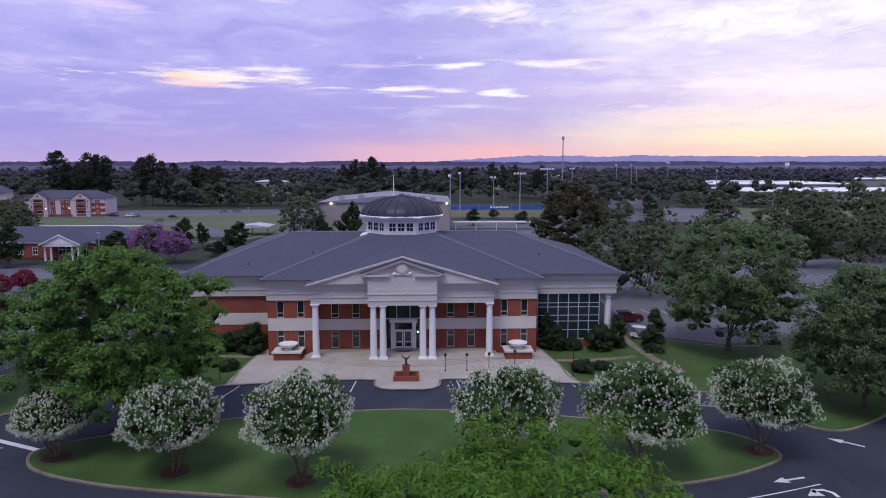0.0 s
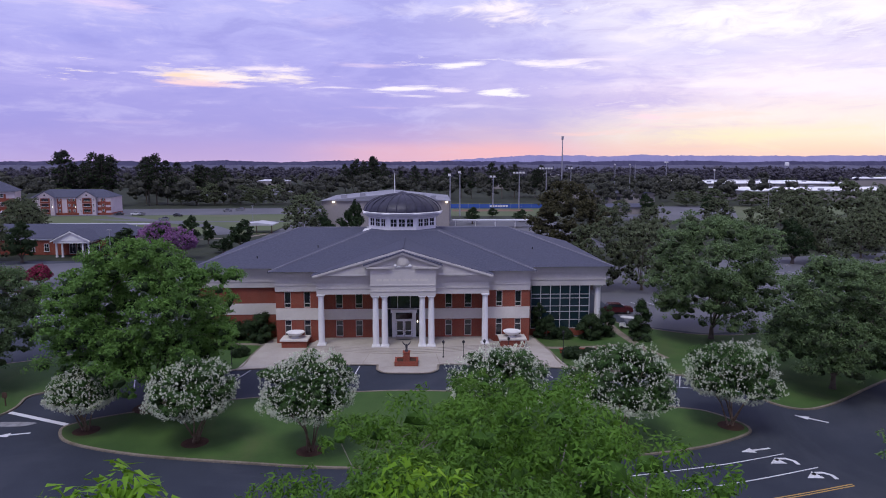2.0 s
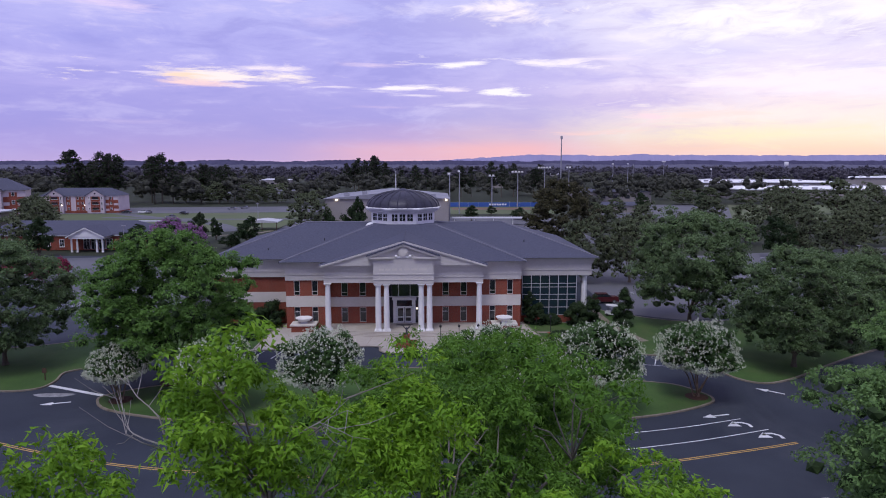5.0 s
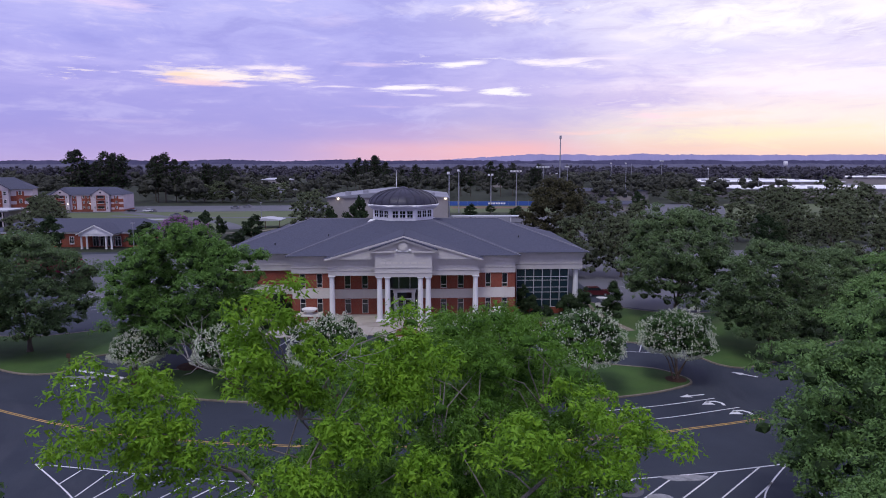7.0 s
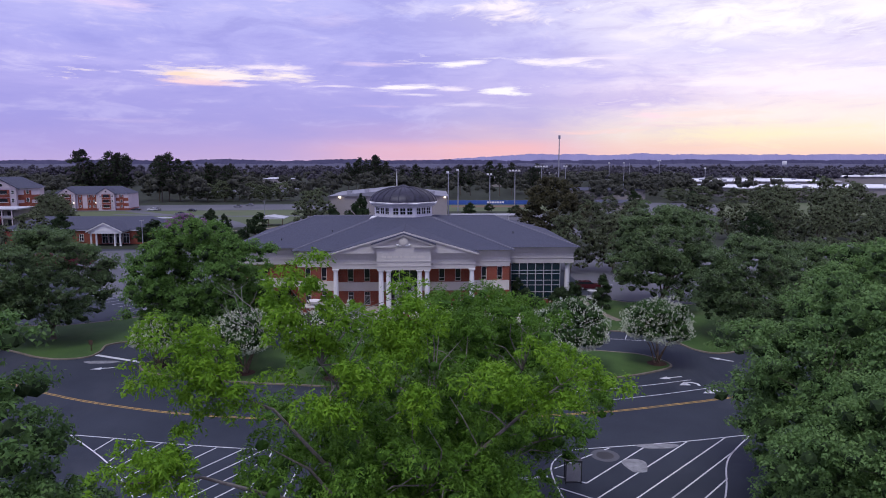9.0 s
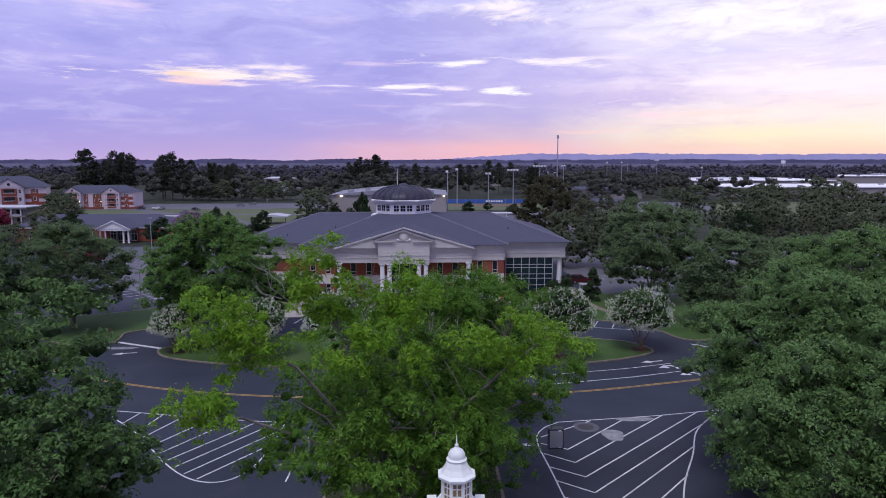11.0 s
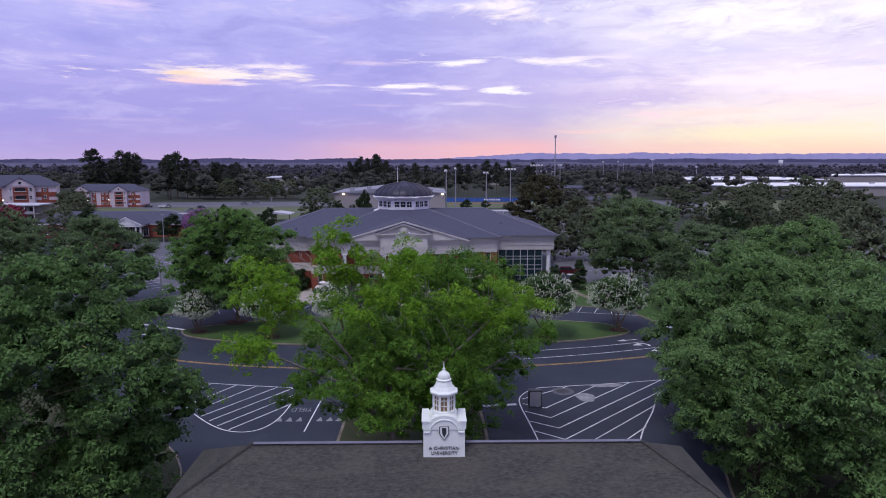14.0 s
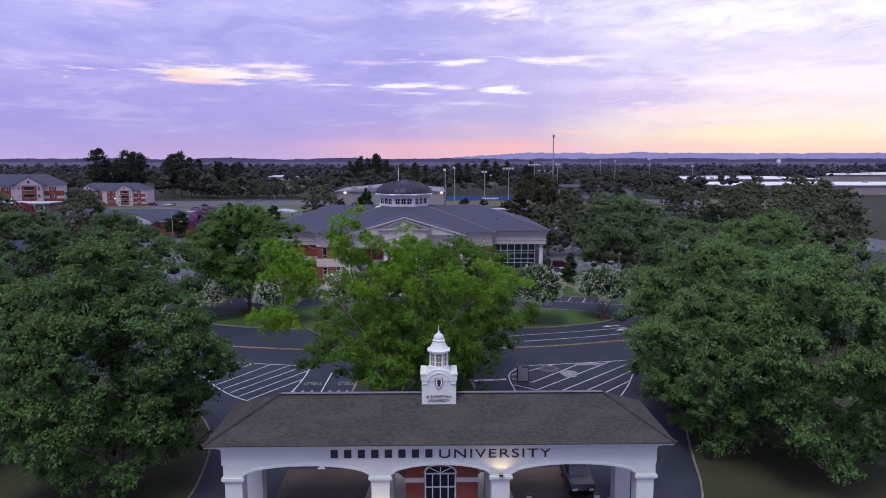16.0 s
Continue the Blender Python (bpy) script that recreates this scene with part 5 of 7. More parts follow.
# ---- cars ----
def car(name, label, x, y, turn, paint, suv=False, group=""):
    c = thing(name, label, "car", group)
    h = 0.18 if suv else 0.0
    body = [(-2.3, 0.35), (-2.35, 0.7), (-2.2, 0.95 + h), (-0.9, 1.02 + h), (2.2, 1.05 + h), (2.3, 0.75), (2.25, 0.35)]
    s = Shape()
    for a, b in ((-0.92, -0.8), (-0.8, 0.8), (0.8, 0.92)):
        k = 0.0 if b - a > 1 else 0.06
        s.slab([(px * (1 - k * 0.5), pz - k * (pz > 0.6)) for px, pz in body], a, b)
    part("body", s, paint, c)
    top = [(-1.0, 1.0 + h), (2.15 if suv else 1.8, 1.04 + h), (1.9 if suv else 1.1, 1.46 + 1.4 * h), (-0.2, 1.48 + 1.4 * h)]
    n = len(top)
    sh = Shape().add([(px, -0.82, pz) if pz < 1.3 else (px, -0.66, pz) for px, pz in top] + [(px, 0.82, pz) if pz < 1.3 else (px, 0.66, pz) for px, pz in top],
                     [tuple(range(n)), tuple(range(2 * n - 1, n - 1, -1))] + [((i + 1) % n, i, n + i, n + (i + 1) % n) for i in range(n)])
    part("windows", sh, "glass", c)
    part("roof", Shape().box(-0.25, 1.95 if suv else 1.15, -0.67, 0.67, 1.455 + 1.4 * h, 1.52 + 1.4 * h), paint, c)
    for wx in (-1.4, 1.4):
        for wy in (-0.84, 0.84):
            w = part("wheel", Shape().lathe(0, 0, [(0.3, -0.11), (0.34, -0.08), (0.34, 0.08), (0.3, 0.11)], 16), "black_metal", c)
            w.matrix_basis = pose(wx, wy, 0.34, 90, 0, 0)
            part("rim", Shape().lathe(0, 0, [(0.2, -0.115), (0.2, 0.115)], 12), "grey_metal", w)
    for ly in (-0.62, 0.62):
        part("headlight", Shape().box(-2.36, -2.28, ly - 0.18, ly + 0.18, 0.68, 0.84), "white", c)
        part("tail_light", Shape().box(2.24, 2.32, ly - 0.18, ly + 0.18, 0.75, 0.95), "tail", c)
    c.matrix_basis = pose(x, y, 0, 0, 0, turn)
    return c


car("car", "black sport utility car under the gate arch", 16.9, -84.4, 90, "car_black", True)
car("pickup_car", "dark red car parked between the trees", 36.4, 20.5, 180, "car_red", True)
for x, y, a, p in ((-150, 238, 0, "car_black"), (-142, 239, 0, "car_white"), (-139, 238.5, 90, "car_grey"), (-104, 262, 0, "car_grey"), (-116.6, 209.5, 20, "car_grey"), (-118, 230, 160, "car_black"), (-100, 272, 0, "car_grey"), (50, 28, 90, "car_grey")):
    car("car", {"car_black": "black car", "car_white": "white car", "car_grey": "grey car"}[p] + " parked on a distant lot" if y > 60 else "grey car parked behind the trees", x, y, a, p, group="parked cars")


# ---- trees ----
def leaf_mesh(name, mat, centres, radii, per, size, seed, up=0.22, droop=0.0, flat=0.8, slim=0.27, burst=0.0, cap=-0.7):
    """Many small leaf blades in clumps: centres (n, 3), radii (n,), so many blades a clump. burst: how far blades point
    away from the clump's middle; cap: the lowest part of a clump that carries leaves (-1: all round)."""
    rng = np.random.default_rng(seed)
    n = len(centres)
    d = rng.normal(size=(n, per, 3))
    d /= np.linalg.norm(d, axis=2, keepdims=True)
    d[:, :, 2] = np.where(d[:, :, 2] < cap, -d[:, :, 2], d[:, :, 2])
    r = 0.55 + 0.45 * rng.random((n, per, 1)) ** 0.7
    r *= 1 + 0.35 * rng.normal(size=(n, per, 1)) * 0.5
    off = d * r * np.asarray(radii)[:, None, None]
    off[:, :, 2] *= flat
    c = (np.asarray(centres)[:, None, :] + off).reshape(-1, 3)
    flatd = d.reshape(-1, 3)
    out = 1 - np.abs(flatd[:, 2])
    c[:, 2] -= droop * out * np.repeat(radii, per)
    nrm = flatd * 0.9 + rng.normal(size=(n * per, 3)) * 0.30 + np.array((0, 0, up))
    nrm /= np.linalg.norm(nrm, axis=1, keepdims=True)
    a = np.cross(nrm, rng.normal(size=(n * per, 3)))
    if burst:
        a = a * (1 - burst) + burst * (flatd + rng.normal(size=(n * per, 3)) * 0.45 + np.array((0, 0, -0.15)))
    a -= nrm * (a * nrm).sum(axis=1, keepdims=True) * 0.8
    a /= np.linalg.norm(a, axis=1, keepdims=True) + 1e-9
    b = np.cross(nrm, a)
    b /= np.linalg.norm(b, axis=1, keepdims=True) + 1e-9
    L = size * (0.6 + 0.8 * rng.random((n * per, 1)))
    tip = c + a * L * 0.55
    tip[:, 2] -= 0.25 * L[:, 0]
    back = c - a * L * 0.4
    v = np.stack([back + b * L * slim * 1.15, tip, back - b * L * slim * 1.15], axis=1).reshape(-1, 3)
    return raw_mesh(name, mat, v, 3)


def tufts(centres, radii, n, seed, share=0.40, cap=-0.25):
    """Splits each clump into n small tufts on its upper and outer sides."""
    rng = np.random.default_rng(seed + 9)
    centres, radii = np.asarray(centres), np.asarray(radii)
    d = rng.normal(size=(len(centres), n, 3))
    d /= np.linalg.norm(d, axis=2, keepdims=True)
    d[:, :, 2] = np.where(d[:, :, 2] < cap, -d[:, :, 2], d[:, :, 2]) * 0.8
    c = centres[:, None, :] + d * (radii[:, None] * (0.7 + 0.4 * rng.random((len(centres), n))))[:, :, None]
    r = radii[:, None] * share * (0.7 + 0.6 * rng.random((len(centres), n)))
    return c.reshape(-1, 3), r.ravel()


def raw_mesh(name, mat, v, k):
    me = bpy.data.meshes.new(name)
    m = len(v) // k
    me.vertices.add(len(v))
    me.vertices.foreach_set("co", v.astype(np.float32).ravel())
    me.loops.add(m * k)
    me.loops.foreach_set("vertex_index", np.arange(m * k, dtype=np.int32))
    me.polygons.add(m)
    me.polygons.foreach_set("loop_start", np.arange(0, m * k, k, dtype=np.int32))
    me.materials.append(M[mat])
    me.update(calc_edges=True)
    return me


def core_mesh(name, mat, centres, radii, seed, level=1):
    """Dark uneven lumps that fill the middle of each leaf clump, added for its inner shade."""
    bm = bmesh.new()
    bmesh.ops.create_icosphere(bm, subdivisions=level, radius=1.0)
    base = np.array([v.co[:] for v in bm.verts])
    tri = np.array([[v.index for v in f.verts] for f in bm.faces])
    bm.free()
    rng = np.random.default_rng(seed)
    n, k = len(centres), len(base)
    v = base[None] * (0.75 + 0.5 * rng.random((n, k, 1))) * np.asarray(radii)[:, None, None]
    v[:, :, 2] *= 0.75
    v = (v + np.asarray(centres)[:, None, :])
    return raw_mesh(name, mat, v[:, tri].reshape(-1, 3), 3)


def crown_points(n, R, z0, z1, seed, lumpy=0.25, shell=0.5, flat_bottom=0.6, middle=0.42):
    """Clump centres in an uneven crown between the heights z0 and z1."""
    rng = np.random.default_rng(seed)
    noise.seed_set(seed + 1)
    d = rng.normal(size=(n, 3))
    d /= np.linalg.norm(d, axis=1, keepdims=True)
    d[:, 2] = np.where(d[:, 2] < 0, d[:, 2] * flat_bottom, d[:, 2])
    rad = shell + (1 - shell) * rng.random(n) ** 0.6
    lump = np.array([1 + lumpy * (1.5 * noise.noise(Vector(q) * 1.9) + 0.9 * noise.noise(Vector(q) * 4.6)) for q in d])
    p = d * (rad * lump)[:, None]
    mid = z0 + (z1 - z0) * middle
    return np.stack([p[:, 0] * R, p[:, 1] * R, mid + p[:, 2] * (z1 - mid) * 0.95], axis=1)


def grouped_points(n, groups, R, z0, z1, seed, lumpy):
    """Clump centres on the upper sides of a few large boughs, so that the crown has rounded masses with gaps between."""
    rng = np.random.default_rng(seed + 50)
    noise.seed_set(seed + 2)
    i = np.arange(groups)
    up = 1 - 1.86 * (i + 0.5) / groups
    ang = i * 2.39996 + rng.normal(size=groups) * 0.25
    flat = np.sqrt(1 - up * up)
    far = np.array([1 + lumpy * 1.4 * noise.noise(Vector((math.cos(a) * f, math.sin(a) * f, u)) * 2.1) for a, f, u in zip(ang, flat, up)]) * (0.90 + 0.2 * rng.random(groups)) * 0.78
    mid = z0 + (z1 - z0) * 0.40
    big = np.stack([R * far * flat * np.cos(ang), R * far * flat * np.sin(ang), mid + np.where(up > 0, z1 - mid, (mid - z0) * 1.15) * up * far * 1.08], axis=1)
    size = R * 0.31 * (0.75 + 0.5 * rng.random(groups))
    k = rng.integers(0, groups, n)
    d = rng.normal(size=(n, 3))
    d /= np.linalg.norm(d, axis=1, keepdims=True)
    d[:, 2] = np.where(d[:, 2] < -0.35, -d[:, 2], d[:, 2]) * 0.85
    return big[k] + d * (size[k] * (0.7 + 0.35 * rng.random(n)))[:, None]


def trunk_shape(pts, base_r, z_fork, seed, limbs=7, lean=(0, 0), stems=1, twigs=46):
    """A tapered trunk that forks into limbs reaching towards the crown's clumps, with thinner branches."""
    rng = np.random.default_rng(seed + 7)
    s = Shape()
    order = np.argsort(-np.linalg.norm(pts[:, :2], axis=1))
    if stems == 1:
        s.tube([(0, 0, -0.2), (0.02, 0, 0.5), (lean[0] * 0.5, lean[1] * 0.5, z_fork * 0.6), (lean[0], lean[1], z_fork)], [base_r * 1.5, base_r * 1.05, base_r * 0.85, base_r * 0.7], 10)
    nodes = []
    for k in range(limbs):
        e = Vector(pts[order[int(k * len(order) * 0.8 / limbs)]])
        st = Vector((lean[0], lean[1], z_fork * (0.75 + 0.3 * rng.random()))) if stems == 1 else Vector((0.25 * math.cos(k * 2.4), 0.25 * math.sin(k * 2.4), -0.1))
        m1 = st.lerp(e, 0.35) + Vector((0, 0, 0.12 * (e - st).length))
        m2 = st.lerp(e, 0.7) + Vector((*(rng.normal(size=2) * 0.3), 0.10 * (e - st).length))
        r = base_r * (0.36 if stems == 1 else 0.6)
        s.tube([st, m1, m2, e], [r, r * 0.7, r * 0.4, r * 0.12], 7)
        nodes += [m1, m2, st.lerp(m1, 0.6), m2.lerp(e, 0.5), m1.lerp(m2, 0.33), m1.lerp(m2, 0.66), m2.lerp(e, 0.25), m2.lerp(e, 0.75)]
    for e in pts[rng.permutation(len(pts))[: min(len(pts), twigs)]]:
        e = Vector(e)
        st = min(nodes, key=lambda q: (q - e).length + (2 if q.z > e.z else 0))
        m = st.lerp(e, 0.5) + Vector((*(rng.normal(size=2) * 0.1 * (e - st).length), 0.12 * (e - st).length))
        r = base_r * 0.095
        s.tube([st, m, e], [r, r * 0.7, r * 0.2], 5)
    return s


def tree(label, x, y, h, R, leaf, per=260, clumps=110, size=0.34, base=0.22, seed=1, bark="bark", trunk_r=0.36, clump_r=0.19, lumpy=0.28, shell=0.5, group="", z=0.0, name="tree", limbs=7, extra=(), droop=0.15, slim=0.3, burst=0.45, twigs=46, groups=0, top="", split=9):
    t = thing(name, label, "tree", group, at=(x, y, z))
    pts = grouped_points(clumps, groups, R * 0.83, h * base, h * 0.97, seed, lumpy) if groups else crown_points(clumps, R * 0.86, h * base, h * 0.96, seed, lumpy, shell)
    if len(extra):
        pts = np.vstack([pts, np.array(extra)])
    rng = np.random.default_rng(seed + 3)
    radii = R * clump_r * (0.7 + 0.6 * rng.random(len(pts)))
    m = clumps if top else len(pts)
    each = max(5, per // split)
    ob = new("crown", leaf_mesh("crown", leaf, *tufts(pts[:m], radii[:m], split, seed), each, size, seed, droop=droop, slim=slim, burst=burst, cap=-0.35))
    ob.parent = t
    if top:
        ob = new("crown_top", leaf_mesh("crown_top", top, *tufts(pts[m:], radii[m:], split, seed + 1), each, size, seed + 1, droop=droop, slim=slim, burst=burst, cap=-0.35))
        ob.parent = t
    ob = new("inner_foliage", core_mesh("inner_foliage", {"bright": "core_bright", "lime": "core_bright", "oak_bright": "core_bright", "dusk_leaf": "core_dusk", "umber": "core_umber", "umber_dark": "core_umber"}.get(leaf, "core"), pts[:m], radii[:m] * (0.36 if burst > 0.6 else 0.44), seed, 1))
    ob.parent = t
    part("trunk", trunk_shape(pts, trunk_r, h * base * 1.1, seed, limbs, twigs=twigs), bark, t, smooth=True)
    return t


def place_tree(src, x, y, k, turn, label="", z=0.0, kz=None):
    t = copy_thing(src, pose(x, y, z, 0, 0, turn) @ Matrix.Diagonal((k, k, kz or k, 1)))
    return tagged(t, label)


LAWN = 0.12
# tall bright locusts and a rounder tree in the median
g7 = np.random.default_rng(77)


def bough(n, spread, at):
    """Clump centres scattered round the middle of one bough."""
    return g7.normal(size=(n, 3)) * spread + at


TOPS = np.vstack([bough(19, (0.85, 0.8, 0.8), (-3.2, -3.3, 19.3)), bough(6, (0.5, 0.6, 0.8), (-2.6, -2.6, 17.2)), bough(17, (0.95, 0.9, 0.6), (1.1, -1.0, 17.9)), bough(5, (0.5, 0.6, 0.6), (0.9, -1.0, 16.6)),
                  bough(28, (1.25, 1.0, 1.15), (-7.6, -3.5, 16.4)), bough(13, (1.0, 0.8, 0.55), (-8.2, -6.3, 13.4)), bough(18, (1.8, 1.0, 0.7), (-0.4, -5.0, 16.2)), bough(22, (1.4, 1.2, 0.8), (7.8, -2.5, 15.4))])
locust = tree("tall sparse lime green locust with bare twigs in the median", 2.5, -79.5, 16.2, 8.6, "bright", 330, 250, 0.2, 0.36, 11, "pale_bark", 0.44, 0.094, 0.2, 0.25, z=LAWN, limbs=14,
              extra=TOPS, droop=0.5, slim=0.18, burst=0.7, twigs=110, top="lime", split=11)
for k in range(5):
    q = Vector((-5.0 - 0.25 * k, -3.0 + 0.3 * (k % 3), 18.3 + 0.4 * (k % 2))) if k < 3 else Vector((-2.0 + 0.3 * (k - 3), -3.2, 18.6))
    line, way = [q.copy()], Vector((-0.6 if k < 3 else 0.5, -0.35 + 0.2 * (k % 3), 0.55))
    for j in range(6):
        way = (way + Vector(g7.normal(size=3) * 0.28)).normalized()
        q = q + way * 0.45
        line.append(q.copy())
    twig = Shape().tube(line, [0.026, 0.022, 0.018, 0.014, 0.011, 0.008, 0.005], 5)
    for j in (2, 3, 4, 5):
        d = Vector(g7.normal(size=3) * 0.5) + way
        twig.tube([line[j], line[j] + d * 0.45, line[j] + d * 0.8 + Vector((0, 0, 0.15))], [0.012, 0.009, 0.005], 4)
    part("bare_twig", twig, "dead_wood", locust, "bare pale dead twig")
tree("broad lime green locust in the median", 5.6, -71.0, 17.4, 10.7, "bright", 320, 340, 0.21, 0.15, 12, "pale_bark", 0.48, 0.09, 0.24, 0.3, groups=46, z=LAWN, limbs=13, droop=0.5, slim=0.18, burst=0.7, twigs=120)
tree("round green tree at the tip of the median", 7.6, -58.5, 16.4, 8.6, "oak_bright", 300, 220, 0.24, 0.16, 13, "pale_bark", 0.36, 0.10, 0.3, 0.4, z=LAWN, limbs=9, droop=0.4, slim=0.15, burst=0.7)
# large oaks
oak_a = tree("large lively green oak on the lawn", -25.6, -22.6, 17.0, 11.3, "oak_dome", 290, 430, 0.23, 0.13, 21, z=LAWN, lumpy=0.12, clump_r=0.10, groups=64, split=12)
oak_b = tree("large dense green oak beside the gate", -19.3, -84.0, 19.0, 9.4, "oak_deep", 230, 520, 0.22, 0.02, 22, z=LAWN, clump_r=0.112, groups=80, split=12)
oak_c = tree("large dense green oak beside the lane", 34.6, -65.5, 16.6, 9.4, "oak", 240, 400, 0.21, 0.02, 23, z=LAWN, clump_r=0.112, groups=70, split=12)
oak_d = tree("large shade oak with brownish green leaves", 45.2, 3.2, 18.0, 10.6, "dusk_leaf", 170, 380, 0.27, 0.10, 24, z=LAWN, lumpy=0.12, clump_r=0.115, groups=60, split=10)
place_tree(oak_d, 50.0, -18.6, 0.84, 70, "dark green shade oak on the lawn", LAWN)
place_tree(oak_c, 50.0, -47.0, 1.06, 120, "large dense green oak further along the lane", LAWN)
place_tree(oak_c, 38.0, -82.0, 1.05, 200, "dense green oak behind the gate", LAWN)
place_tree(oak_d, -50.2, -16.0, 0.90, 150, "large dark shade oak on the lawn", LAWN)
place_tree(oak_d, -63.0, -22.0, 0.94, 210, "large brownish oak on the lawn", LAWN)
place_tree(oak_b, -36.0, -78.0, 1.0, 80, "large dense green oak beside the gate road", LAWN)
place_tree(oak_d, 64, -8, 0.72, 250, "shade oak with brownish leaves", LAWN)
place_tree(oak_c, 31.0, -76.0, 0.82, 50, "dense green oak close to the gate", LAWN)

# white crape myrtles on the island
def crape(x, y, h, R, seed, leaf="crape_leaf", flower="blossom", label="white-flowering crape myrtle with several slim trunks", per=160, z=LAWN, bloom=2100, group="crape myrtles on the lawn island", head=0.10, petal=0.105):
    t = thing("crape_myrtle", label, "tree", group, at=(x, y, z))
    pts = crown_points(120, R * 0.9, h * 0.42, h * 0.96, seed, 0.16, 0.55, 0.42, 0.25)
    rng = np.random.default_rng(seed)
    ob = new("crown", leaf_mesh("crown", leaf, *tufts(pts, R * 0.17 * (0.7 + 0.6 * rng.random(120)), 8, seed), per // 8, 0.2, seed, cap=-0.5))
    ob.parent = t
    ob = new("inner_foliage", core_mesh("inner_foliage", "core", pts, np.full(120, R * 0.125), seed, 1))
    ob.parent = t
    fl = crown_points(bloom, R * 1.04, h * 0.40, h * 1.0, seed, 0.16, 0.84, 0.5, 0.25)
    ob = new("blossoms", leaf_mesh("blossoms", flower, fl, head * (0.5 + 1.1 * rng.random(bloom)), 11, petal, seed + 5, flat=1.3, cap=-1))
    ob.parent = t
    part("trunk", trunk_shape(pts, 0.16, h * 0.3, seed, 6, stems=6), "tan_bark", t, smooth=True)
    bed = single("mulch_bed", Shape().lathe(x, y, [(1.35, z - 0.05), (1.2, z + 0.02), (0.4, z + 0.06)], 20), "mulch", "round bed of red bark mulch under a tree", "mulch bed", "mulch beds on the lawn island")
    return t


crape(-29.6, -29.0, 6.6, 3.1, 31)
crape(-18.1, -32.0, 8.2, 3.9, 32)
crape(-7.1, -34.0, 9.6, 4.2, 33)
crape(10.2, -31.5, 9.3, 4.5, 34)
crape(21.5, -32.4, 9.5, 4.8, 35)
crape(33.4, -29.1, 8.8, 4.3, 36)
single("mulch_bed", Shape().lathe(-25.8, -23, [(1.9, 0.1), (1.8, 0.15), (0.5, 0.22)], 20), "mulch", "round bed of red bark mulch under an oak", "mulch bed")
# pink and lilac ones in the parking lot on the far lawn
pinky = crape(-79.5, 42.0, 4.6, 2.0, 41, flower="pink", label="dark pink flowering crape myrtle in the lot", z=0, per=64, bloom=400, group="pink crape myrtles", head=0.3, petal=0.4)
place_tree(pinky, -78.4, 47.8, 1.0, 60)
place_tree(pinky, -86.0, 44.0, 1.05, 140)
place_tree(pinky, -150, 120, 2.0, 200)
place_tree(pinky, -22, 62, 1.4, 20)
lil = crape(-69.5, 87.5, 10.0, 4.8, 43, flower="lilac", label="lilac flowering crape myrtle", z=0, per=96, bloom=600, group="lilac crape myrtles", head=0.42, petal=0.5)
place_tree(lil, -63.6, 87.0, 0.85, 100)

# dark shrubs round the offices
def shrub(x, y, h, R, seed, label="dense dark green shrub beside the wall", leaf="dark_leaf", cone=False):
    t = thing("shrub", label, "shrub", "shrubs round the offices", at=(x, y, 0.1))
    pts = crown_points(46, R * 0.85, 0.1, h, seed, 0.2, 0.4, 1.0)
    if cone:
        pts[:, :2] *= (1.15 - 0.9 * pts[:, 2:3] / h)
    pts[:, 2] = np.maximum(pts[:, 2], 0.25)
    ob = new("foliage", leaf_mesh("foliage", leaf, pts, np.full(len(pts), R * 0.3), 190, 0.19, seed))
    ob.parent = t
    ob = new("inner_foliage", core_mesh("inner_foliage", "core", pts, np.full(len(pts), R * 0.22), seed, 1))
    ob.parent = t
    part("stem", Shape().tube([(0, 0, -0.1), (0.05, 0, h * 0.4), (0, 0.05, h * 0.8)], [0.12, 0.09, 0.03], 7), "bark", t)
    return t


shrub(-21.0, 3.4, 4.2, 2.5, 51)
shrub(-24.5, 4.0, 2.6, 1.6, 52)
shrub(20.8, 3.4, 4.0, 1.6, 53)
shrub(19.8, 4.2, 5.6, 1.1, 54)
shrub(23.3, 4.0, 1.6, 1.5, 55)
shrub(27.2, 3.6, 3.8, 2.1, 56)
shrub(30.0, 5.0, 4.4, 1.8, 57)
shrub(34.6, 3.0, 6.2, 2.2, 58, "conical dark green shrub on the lawn", cone=True)
shrub(-21.8, -4.2, 1.3, 1.3, 59, "low clipped green shrub by the plaza")
shrub(22.6, -6.0, 1.3, 1.5, 60, "low clipped green shrub by the plaza")
shrub(25.5, -5.2, 1.0, 1.2, 61, "low clipped green shrub by the plaza")

# ---- middle distance: trees round the lots ----
mid = tree("dark shade tree in the middle distance", -41.5, 146, 14.8, 9.0, "umber", 48, 150, 0.54, 0.06, 71, clump_r=0.125, groups=40, split=6, twigs=20, group="trees behind the offices")
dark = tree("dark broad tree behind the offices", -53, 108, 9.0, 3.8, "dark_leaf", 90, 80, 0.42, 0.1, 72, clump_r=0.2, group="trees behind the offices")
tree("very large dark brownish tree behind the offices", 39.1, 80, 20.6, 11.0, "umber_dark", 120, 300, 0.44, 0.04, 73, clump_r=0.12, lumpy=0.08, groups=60)
